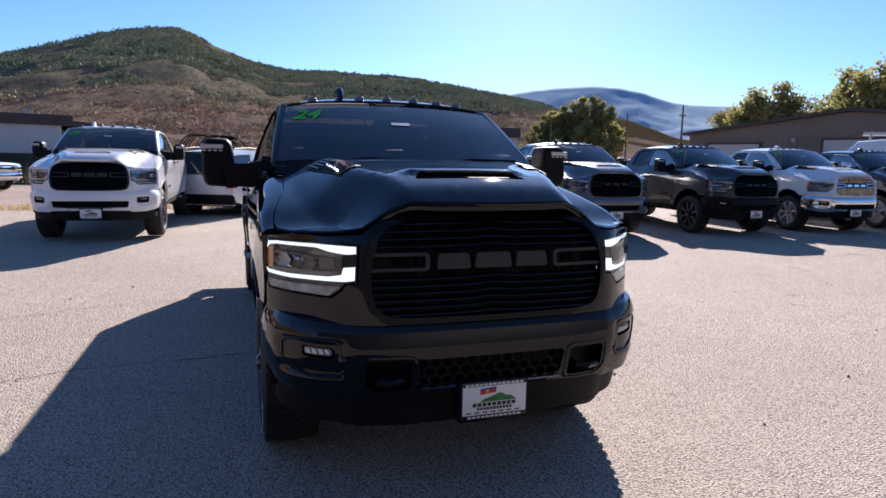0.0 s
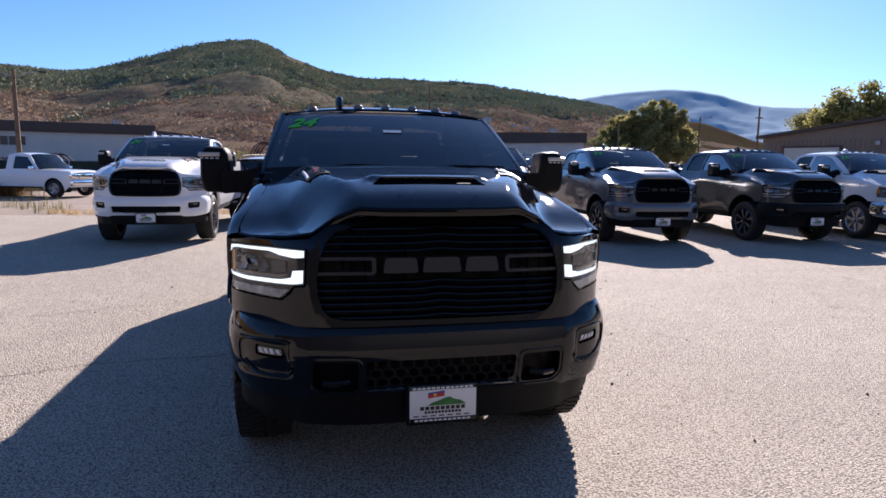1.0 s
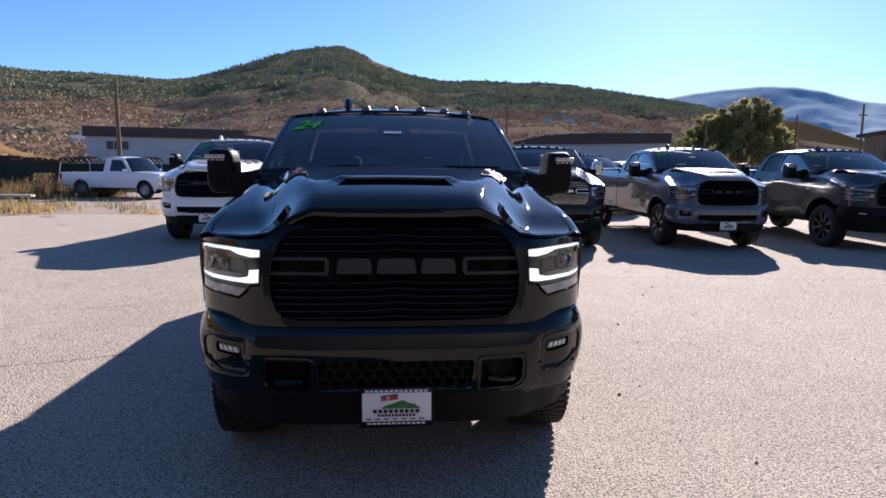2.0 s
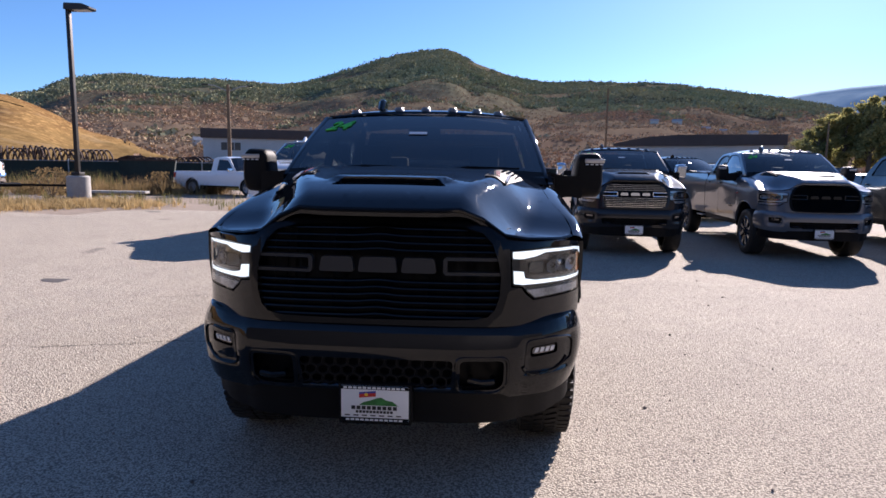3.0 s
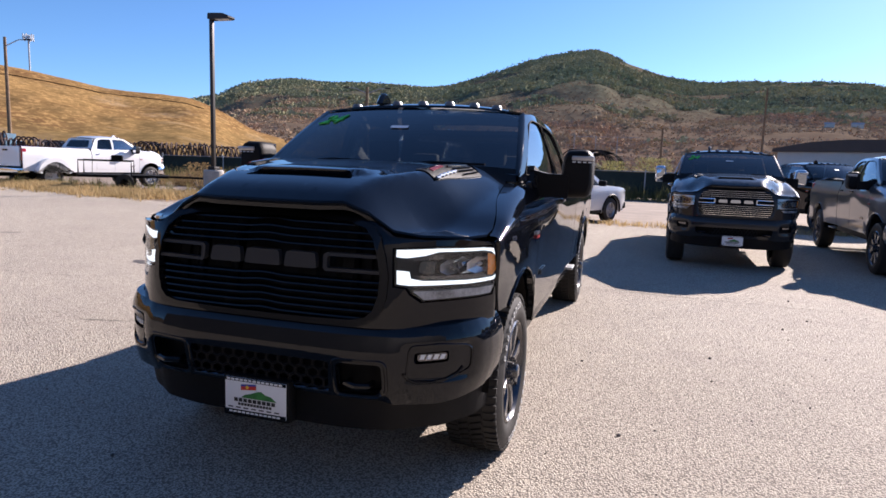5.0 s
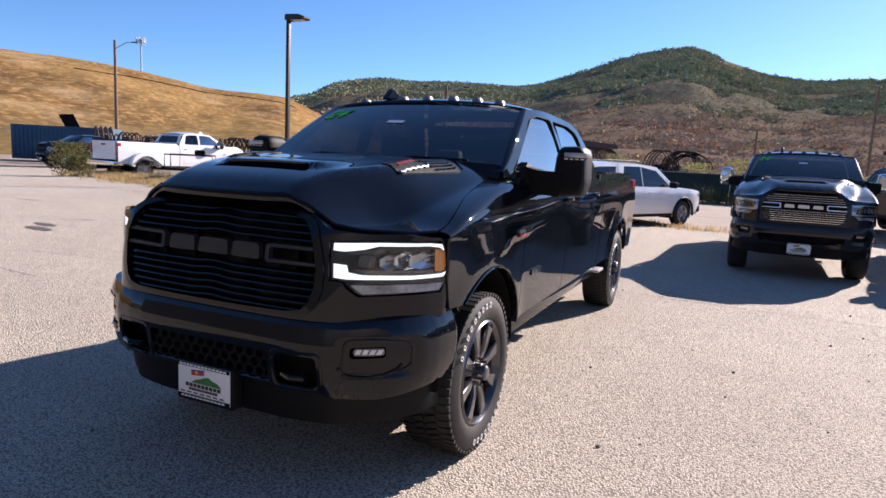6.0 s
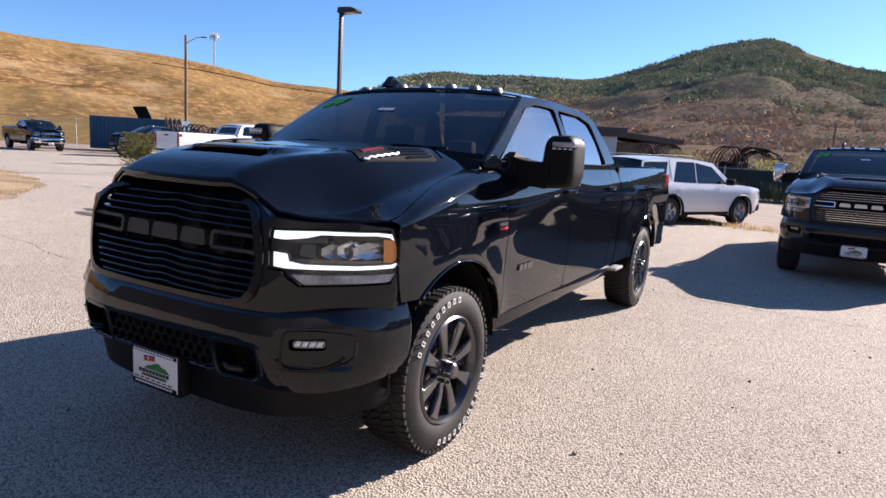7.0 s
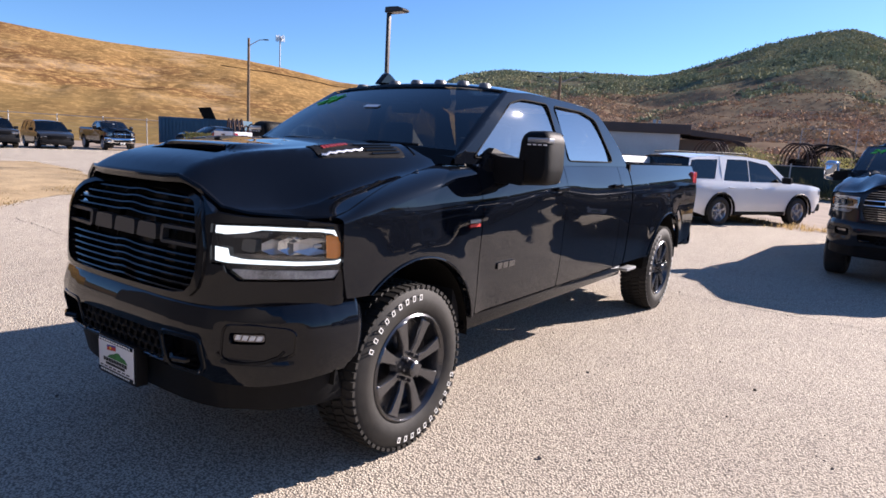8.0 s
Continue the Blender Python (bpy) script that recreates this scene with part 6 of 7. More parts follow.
part("wall_sign", box(w - 2.2, w - 0.8, -0.06, 0, 1.7, 2.3), M["door_white"], b)

mm, w = frame_at((20.0, 93.0), (40.0, 86.4))
b = empty("long_shed", mm, "long grey shed with a dark low-pitched roof", "building")
part("wall", box(0, w, 0, 16, -0.2, 4.9), M["wall_white"], b)
part("roof", solid([(-0.6, 4.7), (w + 0.4, 4.9), (w + 0.4, 6.3), (8, 6.3), (4, 6.0), (-0.6, 5.1)], lambda x, z: (x, -0.5, z), (0, 17, 0)), M["roof_brown"], b)
part("siding_ribs", ribs(0.2, w - 0.2, 0.0, 4.7, 0, 0.6), M["wall_white"], b)

mm, w = frame_at((31.6, 38.6), (38.0, 18.5))
b = empty("brown_shed", mm, "brown metal shed with roller doors and a low gable", "building")
part("wall", solid([(0, -0.2), (w, -0.2), (w, 3.6), (w * 0.5, 4.75), (0, 3.6)], lambda x, z: (x, 0, z), (0, 20, 0)), M["wall_tan"], b)
part("roof", solid([(-0.3, 3.55), (w * 0.5, 4.78), (w + 0.3, 3.55), (w + 0.3, 3.75), (w * 0.5, 4.98), (-0.3, 3.75)], lambda x, z: (x, -0.4, z), (0, 21, 0)), M["roof_brown"], b)
part("siding_ribs", ribs(0.2, w - 0.2, 0.0, 3.4, 0, 0.3), M["wall_tan"], b)
for a, c, h in ((1.6, 5.2, 2.9), (9.2, 13.4, 3.1), (15.2, 18.9, 3.1)):
    d = part("roller_door", box(a, c, -0.06, 0.02, 0.0, h), M["door_white"], b)
    part("door_frame", join(box(a - 0.15, a, -0.10, 0.0, 0, h + 0.12), box(c, c + 0.15, -0.10, 0.0, 0, h + 0.12), box(a, c, -0.10, 0.0, h, h + 0.12)), M["roof_brown"], d)
    sl = bmesh.new()
    for i in range(1, 6):
        add_box(sl, a, c, -0.075, -0.05, h * i / 6, h * i / 6 + 0.03)
    part("door_joint", sl, M["wall_white"], d)
part("wall_lamp", box(7.3, 7.55, -0.2, 0, 3.0, 3.25, 0.03), M["galv"], b)

houses = [((-19.8, 250, 6), 9), ((-17.5, 255, 7), 8), ((-24.5, 240, 4), 7), ((14.2, 440, 0), 5), ((16.0, 452, 0), 6), ((18.3, 436, 0), 5), ((19.6, 448, 0), 4.5), ((21.8, 440, 0), 6)]
for (a, d, z), s in houses:
    z = max(hill_at((d - 190) / 960, a).z, spur_at(min(1.0, (d - 130) / 390), a).z if d < 520 else 0.0) + 0.5
    h = empty("house", Matrix.Translation(at(a, d, z)) @ Matrix.Rotation(radians(-a + 10), 4, "Z"), "small pale house far off on the hillside", "house", "houses on the hillside")
    part("wall", box(-s / 2, s / 2, -s * 0.3, s * 0.3, -3, s * 0.25), M["wall_white"], h)
    part("roof", solid([(-s * 0.33, s * 0.24), (s * 0.33, s * 0.24), (0, s * 0.42)], lambda y, z: (-s * 0.54, y, z), (s * 1.08, 0, 0)), M["galv"], h)

# ---- poles ----
px, py = -10.3, 17.35
gz = ground_z(px, py)
lp = empty("lamp_post", Matrix.Translation((px, py, gz)), "dark steel lot lamp post on a concrete pier", "lamp post")
pier = lathe([(0, 0.0001), (0.0, 0.31), (0.74, 0.31), (0.78, 0.28), (0.78, 0.0001)], 20, "Z")
part("concrete_pier", pier, M["concrete"], lp)
pole = bmesh.new()
add_box(pole, -0.055, 0.055, -0.055, 0.055, 0.86, 5.46, 0.008)
add_box(pole, -0.13, 0.13, -0.13, 0.13, 0.78, 0.88, 0.02)
part("pole", pole, M["pole_dark"], lp)
head = part("lamp_head", solid(rounded([(-0.04, 5.37), (0.70, 5.37), (0.72, 5.44), (0.50, 5.53), (-0.02, 5.55)], 0.03, 2), lambda x, z: (x, -0.17, z), (0, 0.34, 0)), M["pole_dark"], lp)
part("diffuser", box(0.20, 0.64, -0.13, 0.13, 5.355, 5.372), M["wall_white"], head)

def utility_pole(m, label, height, arms=(), lamp=None):
    t = empty("utility_pole", m, label, "utility pole")
    part("pole", tube([(0, 0, -0.3), (0, 0, height)], [0.16, 0.10], 10), M["wood_pole"], t)
    for z, l in arms:
        part("crossarm", box(-l, l, -0.06, 0.06, z - 0.06, z + 0.06), M["wood_pole"], t)
    for s in lamp or ():
        part("lamp_arm", tube([(0, 0, height * 0.93), (s * 0.9, 0, height * 0.985), (s * 1.5, 0, height * 0.99)], 0.035, 6), M["galv"], t)
        part("lamp_head", box(s * 1.3, s * 1.75, -0.09, 0.09, height * 0.985, height * 0.985 + 0.09, 0.03), M["pole_dark"], t)
    return t

utility_pole(Matrix.Translation(at(-22.4, 48, 0.1, 1.3, -0.2)) @ Matrix.Rotation(0.3, 4, "Z"), "weathered wooden pole with two lamp arms", 6.9, (), (-1, 1))
utility_pole(Matrix.Translation(at(10.3, 82, 0, 1.3, -0.2)), "plain wooden utility pole by the long shed", 11.3)
utility_pole(Matrix.Translation(at(38.4, 84, 0)), "wooden utility pole with a transformer", 8.6, ((7.4, 0.5),))
utility_pole(Matrix.Translation(at(-52.0, 58, 0.15, 3.3, 0.6)) @ Matrix.Rotation(0.5, 4, "Z"), "tan wooden pole with one street lamp arm", 9.5, (), (1,))
utility_pole(Matrix.Translation(at(34.0, 110, 0)) @ Matrix.Rotation(-0.6, 4, "Z"), "far street lamp on a tall pole", 9.5, (), (1,))
utility_pole(Matrix.Translation(at(3.5, 70, 0)), "short wooden pole in the yard", 6.0)
utility_pole(Matrix.Translation(at(27.5, 98, 0)), "wooden pole in front of the cottonwoods", 8.0)

tw = empty("cell_tower", Matrix.Translation(at(-50.0, 224, 20.0, 3.3, 0.6)), "slim grey antenna tower on the bank", "tower")
part("mast", tube([(0, 0, -2), (0, 0, 14.4)], 0.22, 8), M["galv"], tw)
for i in range(6):
    a = i * math.tau / 6
    part("antenna_panel", box(-0.16, 0.16, -0.07, 0.07, 12.6, 14.6), M["galv"], tw, m=Matrix.Translation((1.3 * math.cos(a), 1.3 * math.sin(a), 0)))
part("antenna_ring", tube([(1.3 * math.cos(k * math.tau / 12), 1.3 * math.sin(k * math.tau / 12), 13.4) for k in range(12)], 0.06, 5, True), M["galv"], tw)

# ---- yard fence and cable reels ----
def fence(points, label, height, material, pitch, screen):
    t = empty("fence", Matrix.Translation((0, 0, 0)), label, "fence")
    for p, q in zip(points, points[1:]):
        d = math.hypot(q[0] - p[0], q[1] - p[1])
        n = max(1, int(d / pitch))
        for i in range(n):
            x, y = p[0] + (q[0] - p[0]) * i / n, p[1] + (q[1] - p[1]) * i / n
            part("post", tube([(x, y, -0.1), (x, y, height + 0.12)], 0.035, 6), M["galv"], t)
        part("rail", tube([(p[0], p[1], height), (q[0], q[1], height)], 0.022, 5), M["galv"], t)
        if screen:
            dx, dy = (q[0] - p[0]) / d, (q[1] - p[1]) / d
            sheet = grid(spread(0, d, int(d * 1.5)), spread(0.08, height - 0.03, 5), lambda u, z: (p[0] + dx * u - dy * (0.05 + 0.05 * math.sin(u * 2.1) * math.sin(z * 2.6)), p[1] + dy * u + dx * (0.05 + 0.05 * math.sin(u * 2.1) * math.sin(z * 2.6)), z))
            part("screen", sheet, material, t)
        else:
            wires = bmesh.new()
            for k in range(1, 8):
                add_tube(wires, [(p[0], p[1], height * k / 8), (q[0], q[1], height * k / 8)], 0.004, 3, cap=False)
            part("wire", wires, M["galv"], t)["kind"] = "stuff"
    return t

fence([(-24.5, 31.5), (-19, 35.5), (-12, 37.5), (-4, 37.5), (3, 36), (10, 35.5), (15, 36)], "yard fence hung with dark green screen cloth", 1.5, M["mesh_green"], 3.0, True)
fence([(-60, 14), (-52, 25), (-47, 33.5), (-38, 41), (-26, 44)], "galvanised wire fence at the foot of the bank", 2.3, None, 3.0, False)
fence([(-4.75, 76), (-2.3, 76), (0.12, 76), (2.5, 76)], "bare steel post frame above the yard", 5.3, None, 2.6, False)

def reel(m, label, r, width):
    t = empty("cable_reel", m, label, "cable reel", "cable reels in the yard")
    for s in (-1, -0.33, 0.33, 1):
        ring = part("flange", tube([(s * width / 2, r * math.cos(k * math.tau / 28), r + r * math.sin(k * math.tau / 28)) for k in range(28)], 0.05, 6, True), M["rust"], t)
        sp = bmesh.new()
        for k in range(3):
            a = k * math.pi / 3
            add_tube(sp, [(s * width / 2, r * math.cos(a), r + r * math.sin(a)), (s * width / 2, -r * math.cos(a), r - r * math.sin(a))], 0.014, 5)
        part("spokes", sp, M["rust"], ring)
    part("drum", lathe([(-width / 2, r * 0.25), (width / 2, r * 0.25)], 20, "X", (0, 0, r)), M["dark"], t)
    return t

rnd = random.Random(4)
first = reel(pose(-37.0, 31.0, 0.1, 0, 0, 60), "rusty steel cable reel standing in the yard", 1.28, 0.9)
for i in range(30):
    f = i / 29
    copy_thing(first, Matrix.Translation((-36.2 + 22.5 * f + rnd.uniform(-0.2, 0.2), 31.5 + 8.4 * math.sin(f * 1.5) + rnd.uniform(-0.3, 0.5), rnd.uniform(-0.45, -0.2) - 0.5 * (f > 0.62))) @ Matrix.Rotation(radians(rnd.uniform(35, 80)), 4, "Z"))
for x, y, a in ((-3.0, 61, 50), (-1.3, 62, 65), (-9.9, 61, 55), (-8.4, 61.6, 70)):
    copy_thing(first, Matrix.Translation((x, y, 0.0)) @ Matrix.Rotation(radians(a), 4, "Z") @ Matrix.Scale(1.3, 4))
coil = bmesh.new()
for k in range(14):
    cx_, r_ = rnd.uniform(-0.9, 0.9), rnd.uniform(0.9, 1.5)
    add_tube(coil, [(cx_ + 0.25 * math.sin(3 * a + k), r_ * 1.35 * math.cos(a), 2.0 + r_ * math.sin(a) * 0.9) for a in spread(0, math.tau * 19 / 20, 19)], 0.035, 4, True)
tagged(part("hose_coils", coil, M["dark"], None, "tangled heap of black hose coils", m=pose(-0.6, 60.5, 0.0, 0, 0, 70)), category="hose coil", kind="stuff")

# ---- containers, skips and boards ----
mm, w = frame_at((-44.5, 29.3), (-39.0, 33.2))
c = empty("shipping_container", mm, "faded blue steel shipping container", "container")
part("body", box(0, w, 0, 2.4, 0.15, 2.62, 0.02), M["container_blue"], c)
part("corrugation", ribs(0.1, w - 0.1, 0.25, 2.52, 0, 0.28, 0.04), M["container_blue"], c)
part("raised_flap", solid([(3.5, 2.58), (4.5, 2.58), (4.05, 3.55), (3.05, 3.47)], lambda x, z: (x, 0.3, z), (0, 0.08, 0)), M["dark"], c)
for x, y, a, l in ((-16.4, 32.2, 25, 2.3),):
    c = empty("skip_container", pose(x, y, 0.1, 0, 0, a), "dark green waste skip by the fence", "skip", "skips by the fence")
    part("body", solid([(-l / 2, 0.15), (l / 2, 0.15), (l / 2 + 0.2, 1.5), (-l / 2 - 0.2, 1.5)], lambda x_, z: (x_, -0.9, z), (0, 1.8, 0)), M["mesh_green"], c)
    part("rim", join(box(-l / 2 - 0.22, l / 2 + 0.22, -0.95, -0.88, 1.45, 1.54), box(-l / 2 - 0.22, l / 2 + 0.22, 0.88, 0.95, 1.45, 1.54)), M["rust"], c)
bd = empty("loading_board", pose(-11.9, 21.8, ground_z(-11.9, 21.8), 0, 0, 8), "pale weathered board on low blocks", "board")
part("board", box(-1.1, 1.1, -0.2, 0.2, 0.24, 0.32, 0.01), M["concrete"], bd)
for s in (-1, 1):
    part("block", box(s * 0.8 - 0.12, s * 0.8 + 0.12, -0.15, 0.15, 0, 0.24, 0.01), M["bark"], bd)
tr = empty("utility_trailer", pose(-13.6, 17.2, ground_z(-13.6, 17.2), 0, 0, 40), "small black steel trailer frame in the weeds", "trailer")
part("deck", box(-1.3, 1.3, -0.7, 0.7, 0.42, 0.50), M["dark"], tr)
for s in (-1, 1):
    part("side_rail", tube([(-1.3, s * 0.7, 0.5), (-1.3, s * 0.7, 0.95), (0.2, s * 0.7, 0.95), (0.2, s * 0.7, 0.5)], 0.025, 5), M["dark"], tr)
    part("wheel", lathe([(-0.09, 0.12), (-0.09, 0.27), (0.09, 0.27), (0.09, 0.12)], 20, "Y", (0.0, s * 0.82, 0.27)), M["rubber"], tr)
part("winch", box(-0.42, -0.08, -0.15, 0.12, 0.93, 1.13, 0.05), M["dark"], tr)
part("drawbar", tube([(1.3, 0, 0.45), (2.6, 0, 0.42)], 0.04, 6), M["dark"], tr)

# ---- vehicles round the lot ----
def heading(rear, front):
    """The turn that points a vehicle's nose from rear to front."""
    return math.degrees(math.atan2(front[0] - rear[0], -(front[1] - rear[1])))

fwd = Vector((1.32, 2.51)).normalized()
car("suv", pose(1.495, 20.71, 0.0, 0, 0, heading((0, 0), fwd)) @ Matrix.Diagonal((1.0, 1.0, 0.95, 1)), "white family SUV with dark glass and black arch trim", "white_paint", SUV)
d = Vector((3.2, -1.2)).normalized()
car("old_pickup", pose(-8.4, 28.7, 0.0, 0, 0, heading((0, 0), d)), "old white single-cab pickup on the dirt", "white_paint", OLD_PICKUP, category="pickup truck")
d = Vector((0.16, 0.99)).normalized()
dually_turn = pose(0, 0, 0, 0, 0, heading((0, 0), d))
dually = pickup(Matrix.Translation(Vector((-17.2, 17.6, 0.17)) - dually_turn @ Vector((-0.95, 5.065, 0))) @ dually_turn, "white dually pickup seen over the weeds", "white_paint", grille="chrome", bumper="chrome", rim="alloy", marker=False)
for s in (1, -1):
    part("dual_wheel_fender", solid([(4.42, 0.62)] + arc(5.065, 0.50, 0.62, 172, 8, 12) + [(5.72, 0.62)] + arc(5.065, 0.46, 0.50, 10, 170, 12), lambda y, z: (s * 0.96, y, z), (s * 0.22, 0, 0)), M["white_paint"], dually)
lotd = (0.97, -0.16)
hd = heading((0, 0), lotd)
car("minivan", pose(-38.7, 19.3, 0.0, 0, 0, hd), "dark brown-black minivan facing the lot", "granite_paint", VAN)
car("dark_suv", pose(-38.3, 16.1, 0.0, 0, 0, hd), "dark grey SUV parked beside the minivan", "granite_paint", dict(SUV))
pickup(pose(-38.6, 23.3, 0.0, 0, 0, hd), "black pickup with a chrome grille and bumper", "black_paint", grille="chrome", bumper="chrome", rim="alloy", marker=False)
pickup(pose(-33.0, 23.9, 0.0, 0, 0, heading((0, 0), (-0.14, -0.99))), "black pickup parked in front of the blue container", "black_paint", rim="alloy", marker=False)
car("dark_red_suv", pose(-31.5, 31.5, 0.0, 0, 0, 95), "dark red SUV behind the white dually", "red_paint", SUV)
for b_, d_ in ((-51.4, 60), (-48.4, 58)):
    car("work_van", pose(*at(b_, d_, 0.0, 3.1, 0.5), 0, 0, 60) @ Matrix.Diagonal((1.15, 1.15, 1.3, 1)), "white work van with a roof rack by the container", "white_paint", dict(VAN, rails=True))
pickup(pose(8.7, 19.6, 0, 0, 0, 20), "dark pickup parked behind the row", "black_paint", grille="chrome", marker=False, group="vehicles behind the row")
pickup(pose(16.15, 10.55, 0, 0, 0, -4), "dark blue pickup with chrome mirrors", "navy_paint", grille="chrome", mirror="chrome", rim="alloy", group="pickups parked in a row")
for i, (x, y, a, c_, k) in enumerate([(12.2, 24, 15, "silver_paint", "suv"), (16.5, 26, 10, "granite_paint", "suv"), (20.5, 30, 5, "red_paint", "sedan"), (24, 33, 0, "silver_paint", "sedan"), (27.5, 37, 0, "black_paint", "suv"), (31, 44, 0, "red_paint", "suv"), (23.5, 43, 0, "white_paint", "sedan")]):
    words = {"silver_paint": "silver", "granite_paint": "dark grey", "red_paint": "dark red", "black_paint": "black", "white_paint": "white"}[c_]
    car(k, pose(x, y, 0, 0, 0, a), words + (" SUV" if k == "suv" else " sedan") + " parked far back in the lot", c_, SUV if k == "suv" else SEDAN, "vehicles behind the row")
van = car("work_van", pose(19.6, 18.55, 0, 0, 0, heading((0, 0), (-0.64, 0.77))) @ Matrix.Diagonal((1.1, 1.1, 1.2, 1)), "white work van with a ladder rack by the brown shed", "white_paint", dict(VAN, roof=[(1.95, 1.96), (2.8, 2.03), (3.9, 2.035), (4.6, 2.01), (4.85, 1.97)], screen=((1.02, 1.07), (1.98, 1.97)), rear=((5.02, 1.1), (4.82, 1.94)), cabin=[(1.02, 1.06), (1.98, 1.97), (2.8, 2.04), (3.9, 2.045), (4.6, 2.01), (4.86, 1.96), (5.03, 1.07)]))
for s in (1, -1):
    part("rack_rail", tube([(s * 0.6, 2.1, 2.22), (s * 0.6, 4.7, 2.22)], 0.03, 6), M["galv"], van)
for y in (2.3, 3.3, 4.3):
    part("rack_bar", tube([(-0.7, y, 2.02), (-0.7, y, 2.25), (0.7, y, 2.25), (0.7, y, 2.02)], 0.025, 5), M["galv"], van)


# ---- weeds and dry grass ----
def tufts(name, label, material, places, height, seed, blades=9, category="grass"):
    """Clumps of thin bent blades as one object."""
    rnd = random.Random(seed)
    co, fa = [], []
    for x, y in places:
        z = ground_z(x, y) - 0.02
        h0 = height * rnd.uniform(0.4, 1.3)
        for _ in range(blades):
            a, h = rnd.uniform(0, math.tau), h0 * rnd.uniform(0.5, 1.2)
            r0, lean, wd = rnd.uniform(0, 0.16), rnd.uniform(0.1, 0.6) * h, rnd.uniform(0.004, 0.010)
            bx, by = x + r0 * math.cos(a), y + r0 * math.sin(a)
            ca, sa = math.cos(a), math.sin(a)
            k = len(co)
            co += [(bx - sa * wd, by + ca * wd, z), (bx + sa * wd, by - ca * wd, z), (bx + ca * lean * 0.4 - sa * wd * 0.7, by + sa * lean * 0.4 + ca * wd * 0.7, z + h * 0.65), (bx + ca * lean * 0.4 + sa * wd * 0.7, by + sa * lean * 0.4 - ca * wd * 0.7, z + h * 0.65), (bx + ca * lean, by + sa * lean, z + h)]
            fa += [(k, k + 1, k + 3, k + 2), (k + 2, k + 3, k + 4)]
    me = bpy.data.meshes.new(name)
    me.from_pydata(co, [], fa)
    me.materials.append(material)
    return tagged(new(name, me), label, category, kind="stuff")


def along(points, n, width, seed):
    rnd = random.Random(seed)
    seg = list(zip(points, points[1:]))
    lens = [math.hypot(b[0] - a[0], b[1] - a[1]) for a, b in seg]
    out = []
    for _ in range(n):
        (a, b) = rnd.choices(seg, lens)[0]
        t = rnd.random()
        out.append((a[0] + (b[0] - a[0]) * t + rnd.gauss(0, width), a[1] + (b[1] - a[1]) * t + rnd.gauss(0, width)))
    return out


tufts("dry_grass_verge", "tall dry grass along the asphalt edge", M["dry_grass"], along([(-24, 20.4), (-18, 16.9), (-14, 15.6), (-10.7, 14.9), (-10.0, 16.8), (-8.6, 17.4)], 4500, 0.55, 1), 0.2, 2, 12)
tufts("verge_weeds", "green weeds in the dry verge", M["weed"], along([(-24, 22.5), (-18.5, 17.6), (-14, 16.6), (-10.5, 18), (-7, 20)], 320, 0.8, 3), 0.34, 4)
PATCH = [(-7.4, 4.9), (-8.1, 5.9), (-8.9, 6.7), (-9.8, 7.6), (-11.4, 8.5), (-14.4, 9.35), (-22, 10.5), (-40, 12.0), (-40, 3.5), (-14, 2.3), (-9.0, 3.6)]
patch_line = []
for (x0, y0), (x1, y1) in zip(PATCH, PATCH[1:] + PATCH[:1]):
    n_ = max(2, int(math.hypot(x1 - x0, y1 - y0) / 0.25))
    for k in range(n_):
        x, y = x0 + (x1 - x0) * k / n_, y0 + (y1 - y0) * k / n_
        j = 0.22 * noise.noise((x * 1.3, y * 1.3, 0)) + 0.10 * noise.noise((x * 5, y * 5, 3))
        patch_line.append((x + j, y + j * 0.8))


def patch_depth(x, y):
    """How far a place lies inside the grass patch."""
    best, inside = 99.0, False
    for (x0, y0), (x1, y1) in zip(PATCH, PATCH[1:] + PATCH[:1]):
        f = max(0.0, min(1.0, ((x - x0) * (x1 - x0) + (y - y0) * (y1 - y0)) / ((x1 - x0) ** 2 + (y1 - y0) ** 2)))
        best = min(best, math.hypot(x - x0 - f * (x1 - x0), y - y0 - f * (y1 - y0)))
        if (y0 > y) != (y1 > y) and x < x0 + (x1 - x0) * (y - y0) / (y1 - y0):
            inside = not inside
    return best if inside else -best


tagged(part("grass_patch", plate(patch_line, (), lambda x, y: (x, y, ground_z(x, y) + 0.006 + (0.03 + 0.03 * noise.noise((x, y, 0))) * smooth(patch_depth(x, y) / 0.8)), (spread(-30, -7, 60), spread(2, 11, 26))), M["straw_patch"], None, "trodden straw-coloured grass patch in the asphalt"), kind="structure")
rnd = random.Random(77)
inside_spots = []
while len(inside_spots) < 7000:
    x, y = -7.2 - 18 * rnd.random() ** 1.7, rnd.uniform(3.4, 10.6)
    if patch_depth(x, y) > -0.03 and noise.noise((x * 0.9, y * 0.9, 5)) > -0.15:
        inside_spots.append((x, y))
tufts("patch_grass", "short dry grass on the verge patch", M["dry_grass"], inside_spots, 0.05, 6, 6)
tufts("edge_grass", "low grass at the edge of the asphalt", M["dry_grass"], along([(-6, 18), (-1, 18.9), (4.5, 18.8), (9, 20)], 600, 0.35, 7), 0.14, 8)
tufts("yard_weeds", "rank weeds along the yard fence", M["weed"], along([(-24, 30.5), (-18, 34), (-12, 36), (-4, 36.4), (6, 34.8), (12, 35)], 1500, 0.6, 9), 0.8, 10)
tufts("brown_weeds", "tall dry brown weeds before the fence", M["dry_weed"], along([(-20, 27), (-17, 27.5), (-14, 29), (-12, 30.5)], 500, 0.8, 21), 0.7, 22, 14)

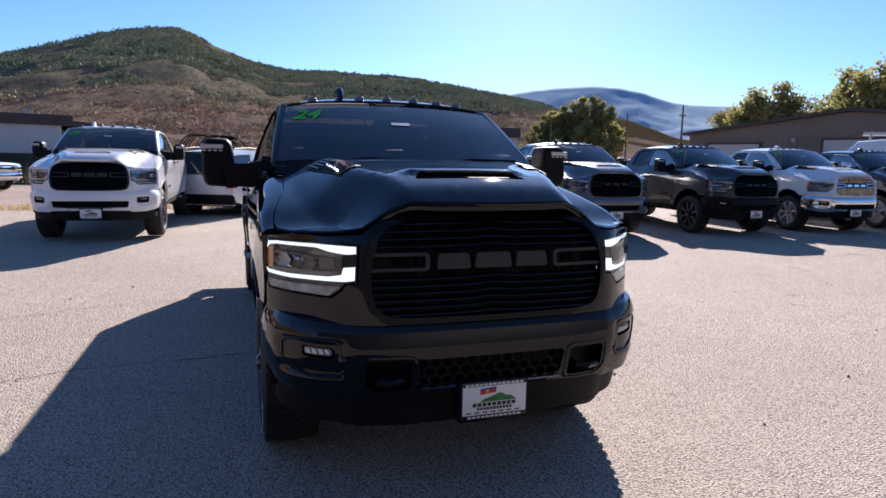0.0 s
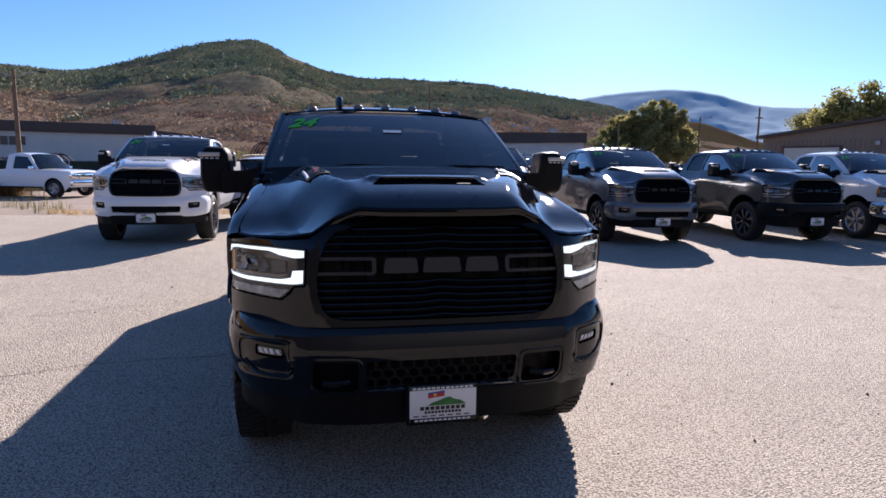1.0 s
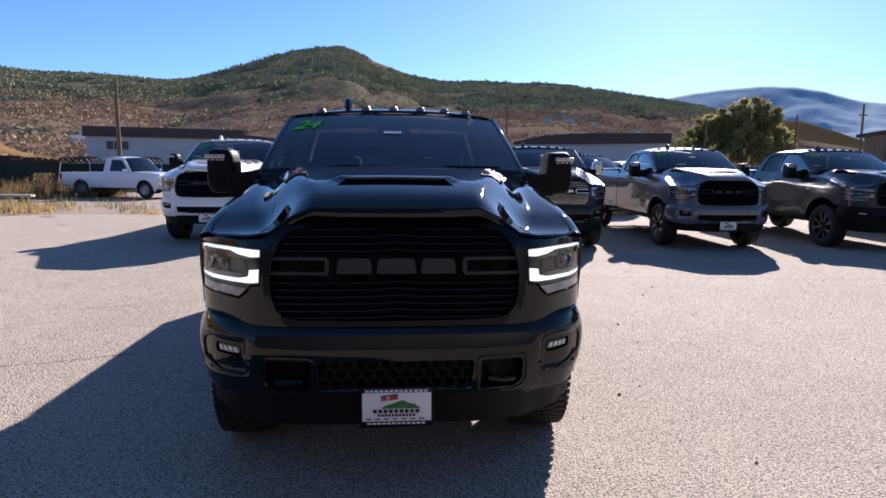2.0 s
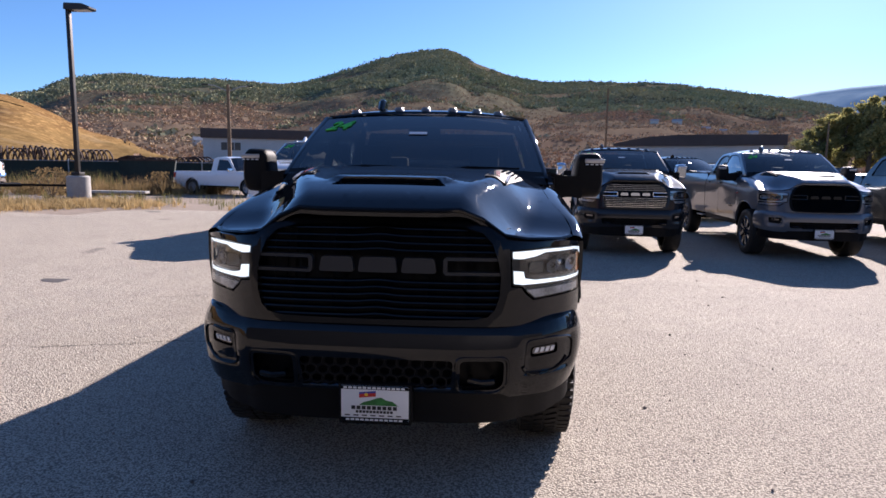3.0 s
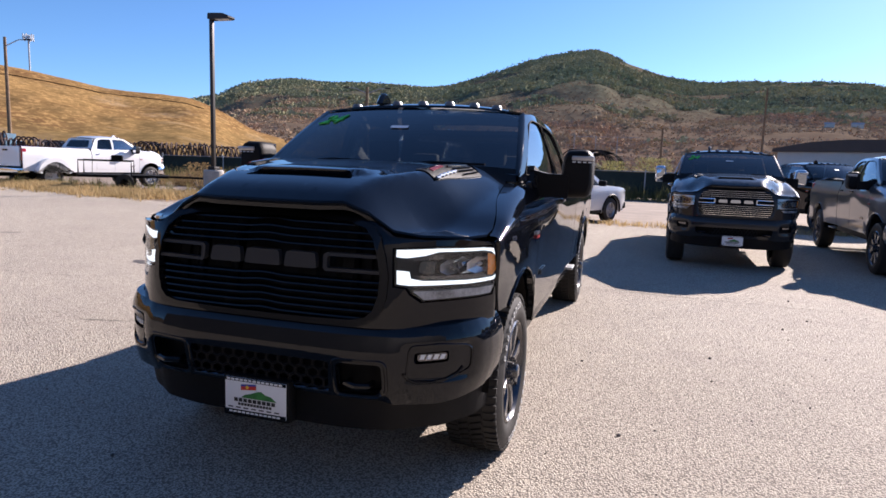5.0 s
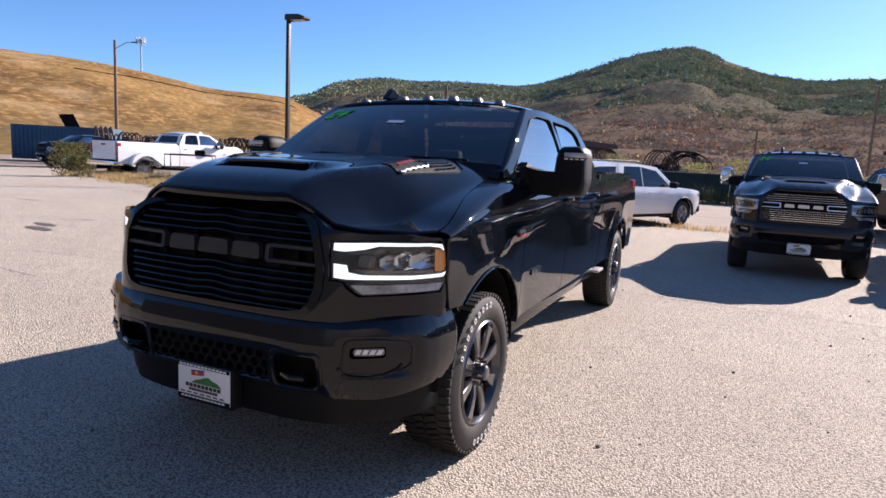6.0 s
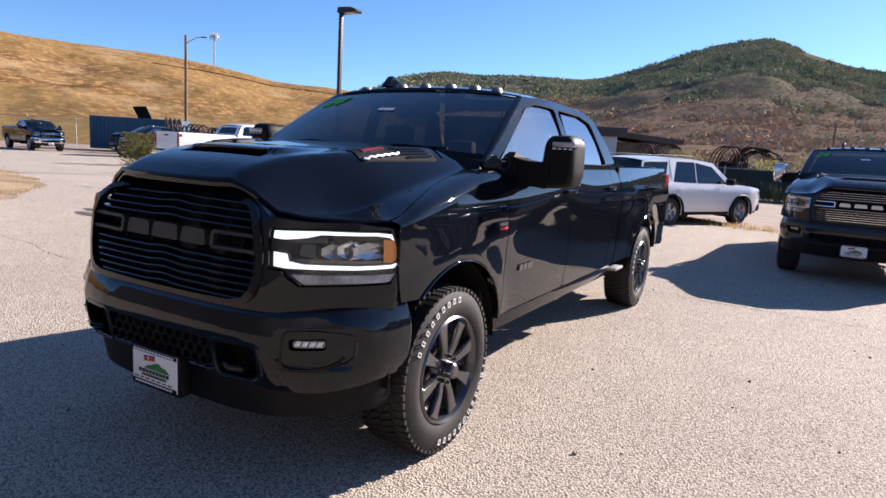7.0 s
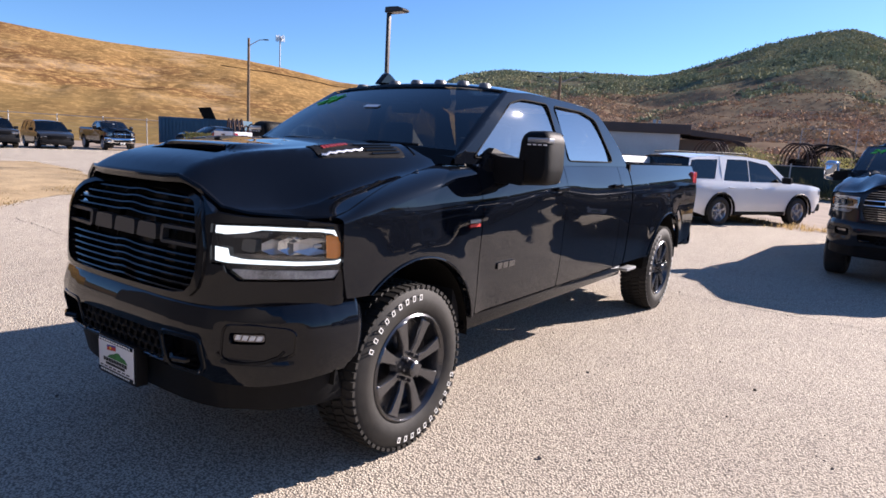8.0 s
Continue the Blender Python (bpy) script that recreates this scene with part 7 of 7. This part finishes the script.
def bush(m, label, r, material, seed, leaves=1500):
    rnd = random.Random(seed)
    t = empty("bush", m, label, "bush")
    st = bmesh.new()
    for k in range(9):
        a = k * 2.4
        add_tube(st, [(0, 0, 0), (0.3 * r * math.cos(a), 0.3 * r * math.sin(a), r * 0.6), (0.7 * r * math.cos(a), 0.7 * r * math.sin(a), r * rnd.uniform(0.8, 1.3))], [0.03, 0.02, 0.006], 5)
    part("stems", st, M["bark"], t)
    co, fa = [], []
    for _ in range(leaves):
        a, h = rnd.uniform(0, math.tau), rnd.random() ** 0.7
        d = r * math.sqrt(rnd.random()) * (1.05 - 0.6 * abs(h - 0.4)) * rnd.uniform(0.6, 1.1)
        p = Vector((d * math.cos(a), d * math.sin(a), 0.1 + h * r * 1.35))
        u = Vector((rnd.gauss(0, 1), rnd.gauss(0, 1), rnd.gauss(0, 1))).normalized()
        v = u.orthogonal().normalized()
        s = rnd.uniform(0.03, 0.075)
        k = len(co)
        co += [p - u * s, p + v * s * 0.5, p + u * s, p - v * s * 0.5]
        fa.append((k, k + 1, k + 2, k + 3))
    me = bpy.data.meshes.new("leaves")
    me.from_pydata(co, [], fa)
    me.materials.append(material)
    part("leaves", me, None, t)

bush(Matrix.Translation((-23.2, 18.9, 0.05)), "straggly green and yellow roadside bush", 1.0, M["weed"], 3)
bush(Matrix.Translation((-22.0, 18.4, 0.05)), "straggly green roadside bush", 0.6, M["weed"], 5)
for i, (b_, d_, r) in enumerate([(-35.9, 28, 0.85), (-34.8, 31, 0.7), (-28.2, 33, 0.7)]):
    bush(Matrix.Translation(at(b_, d_, 0.0, 1.55, -0.2)), "dry brown shrub before the yard fence", r, M["dry_weed"], 60 + i, 420)
for i, (x, y, r) in enumerate([(1.0, 44, 1.5), (3.5, 43, 1.7), (12.5, 33.5, 1.1), (8.0, 33.6, 1.2), (-3.0, 44, 1.2), (-6.4, 58, 2.0), (-5.2, 60, 1.7), (-7.4, 59, 1.5)]):
    bush(Matrix.Translation((x, y, 0)), "yellowing shrub beside the yard fence", r, M["leaf"], 30 + i)
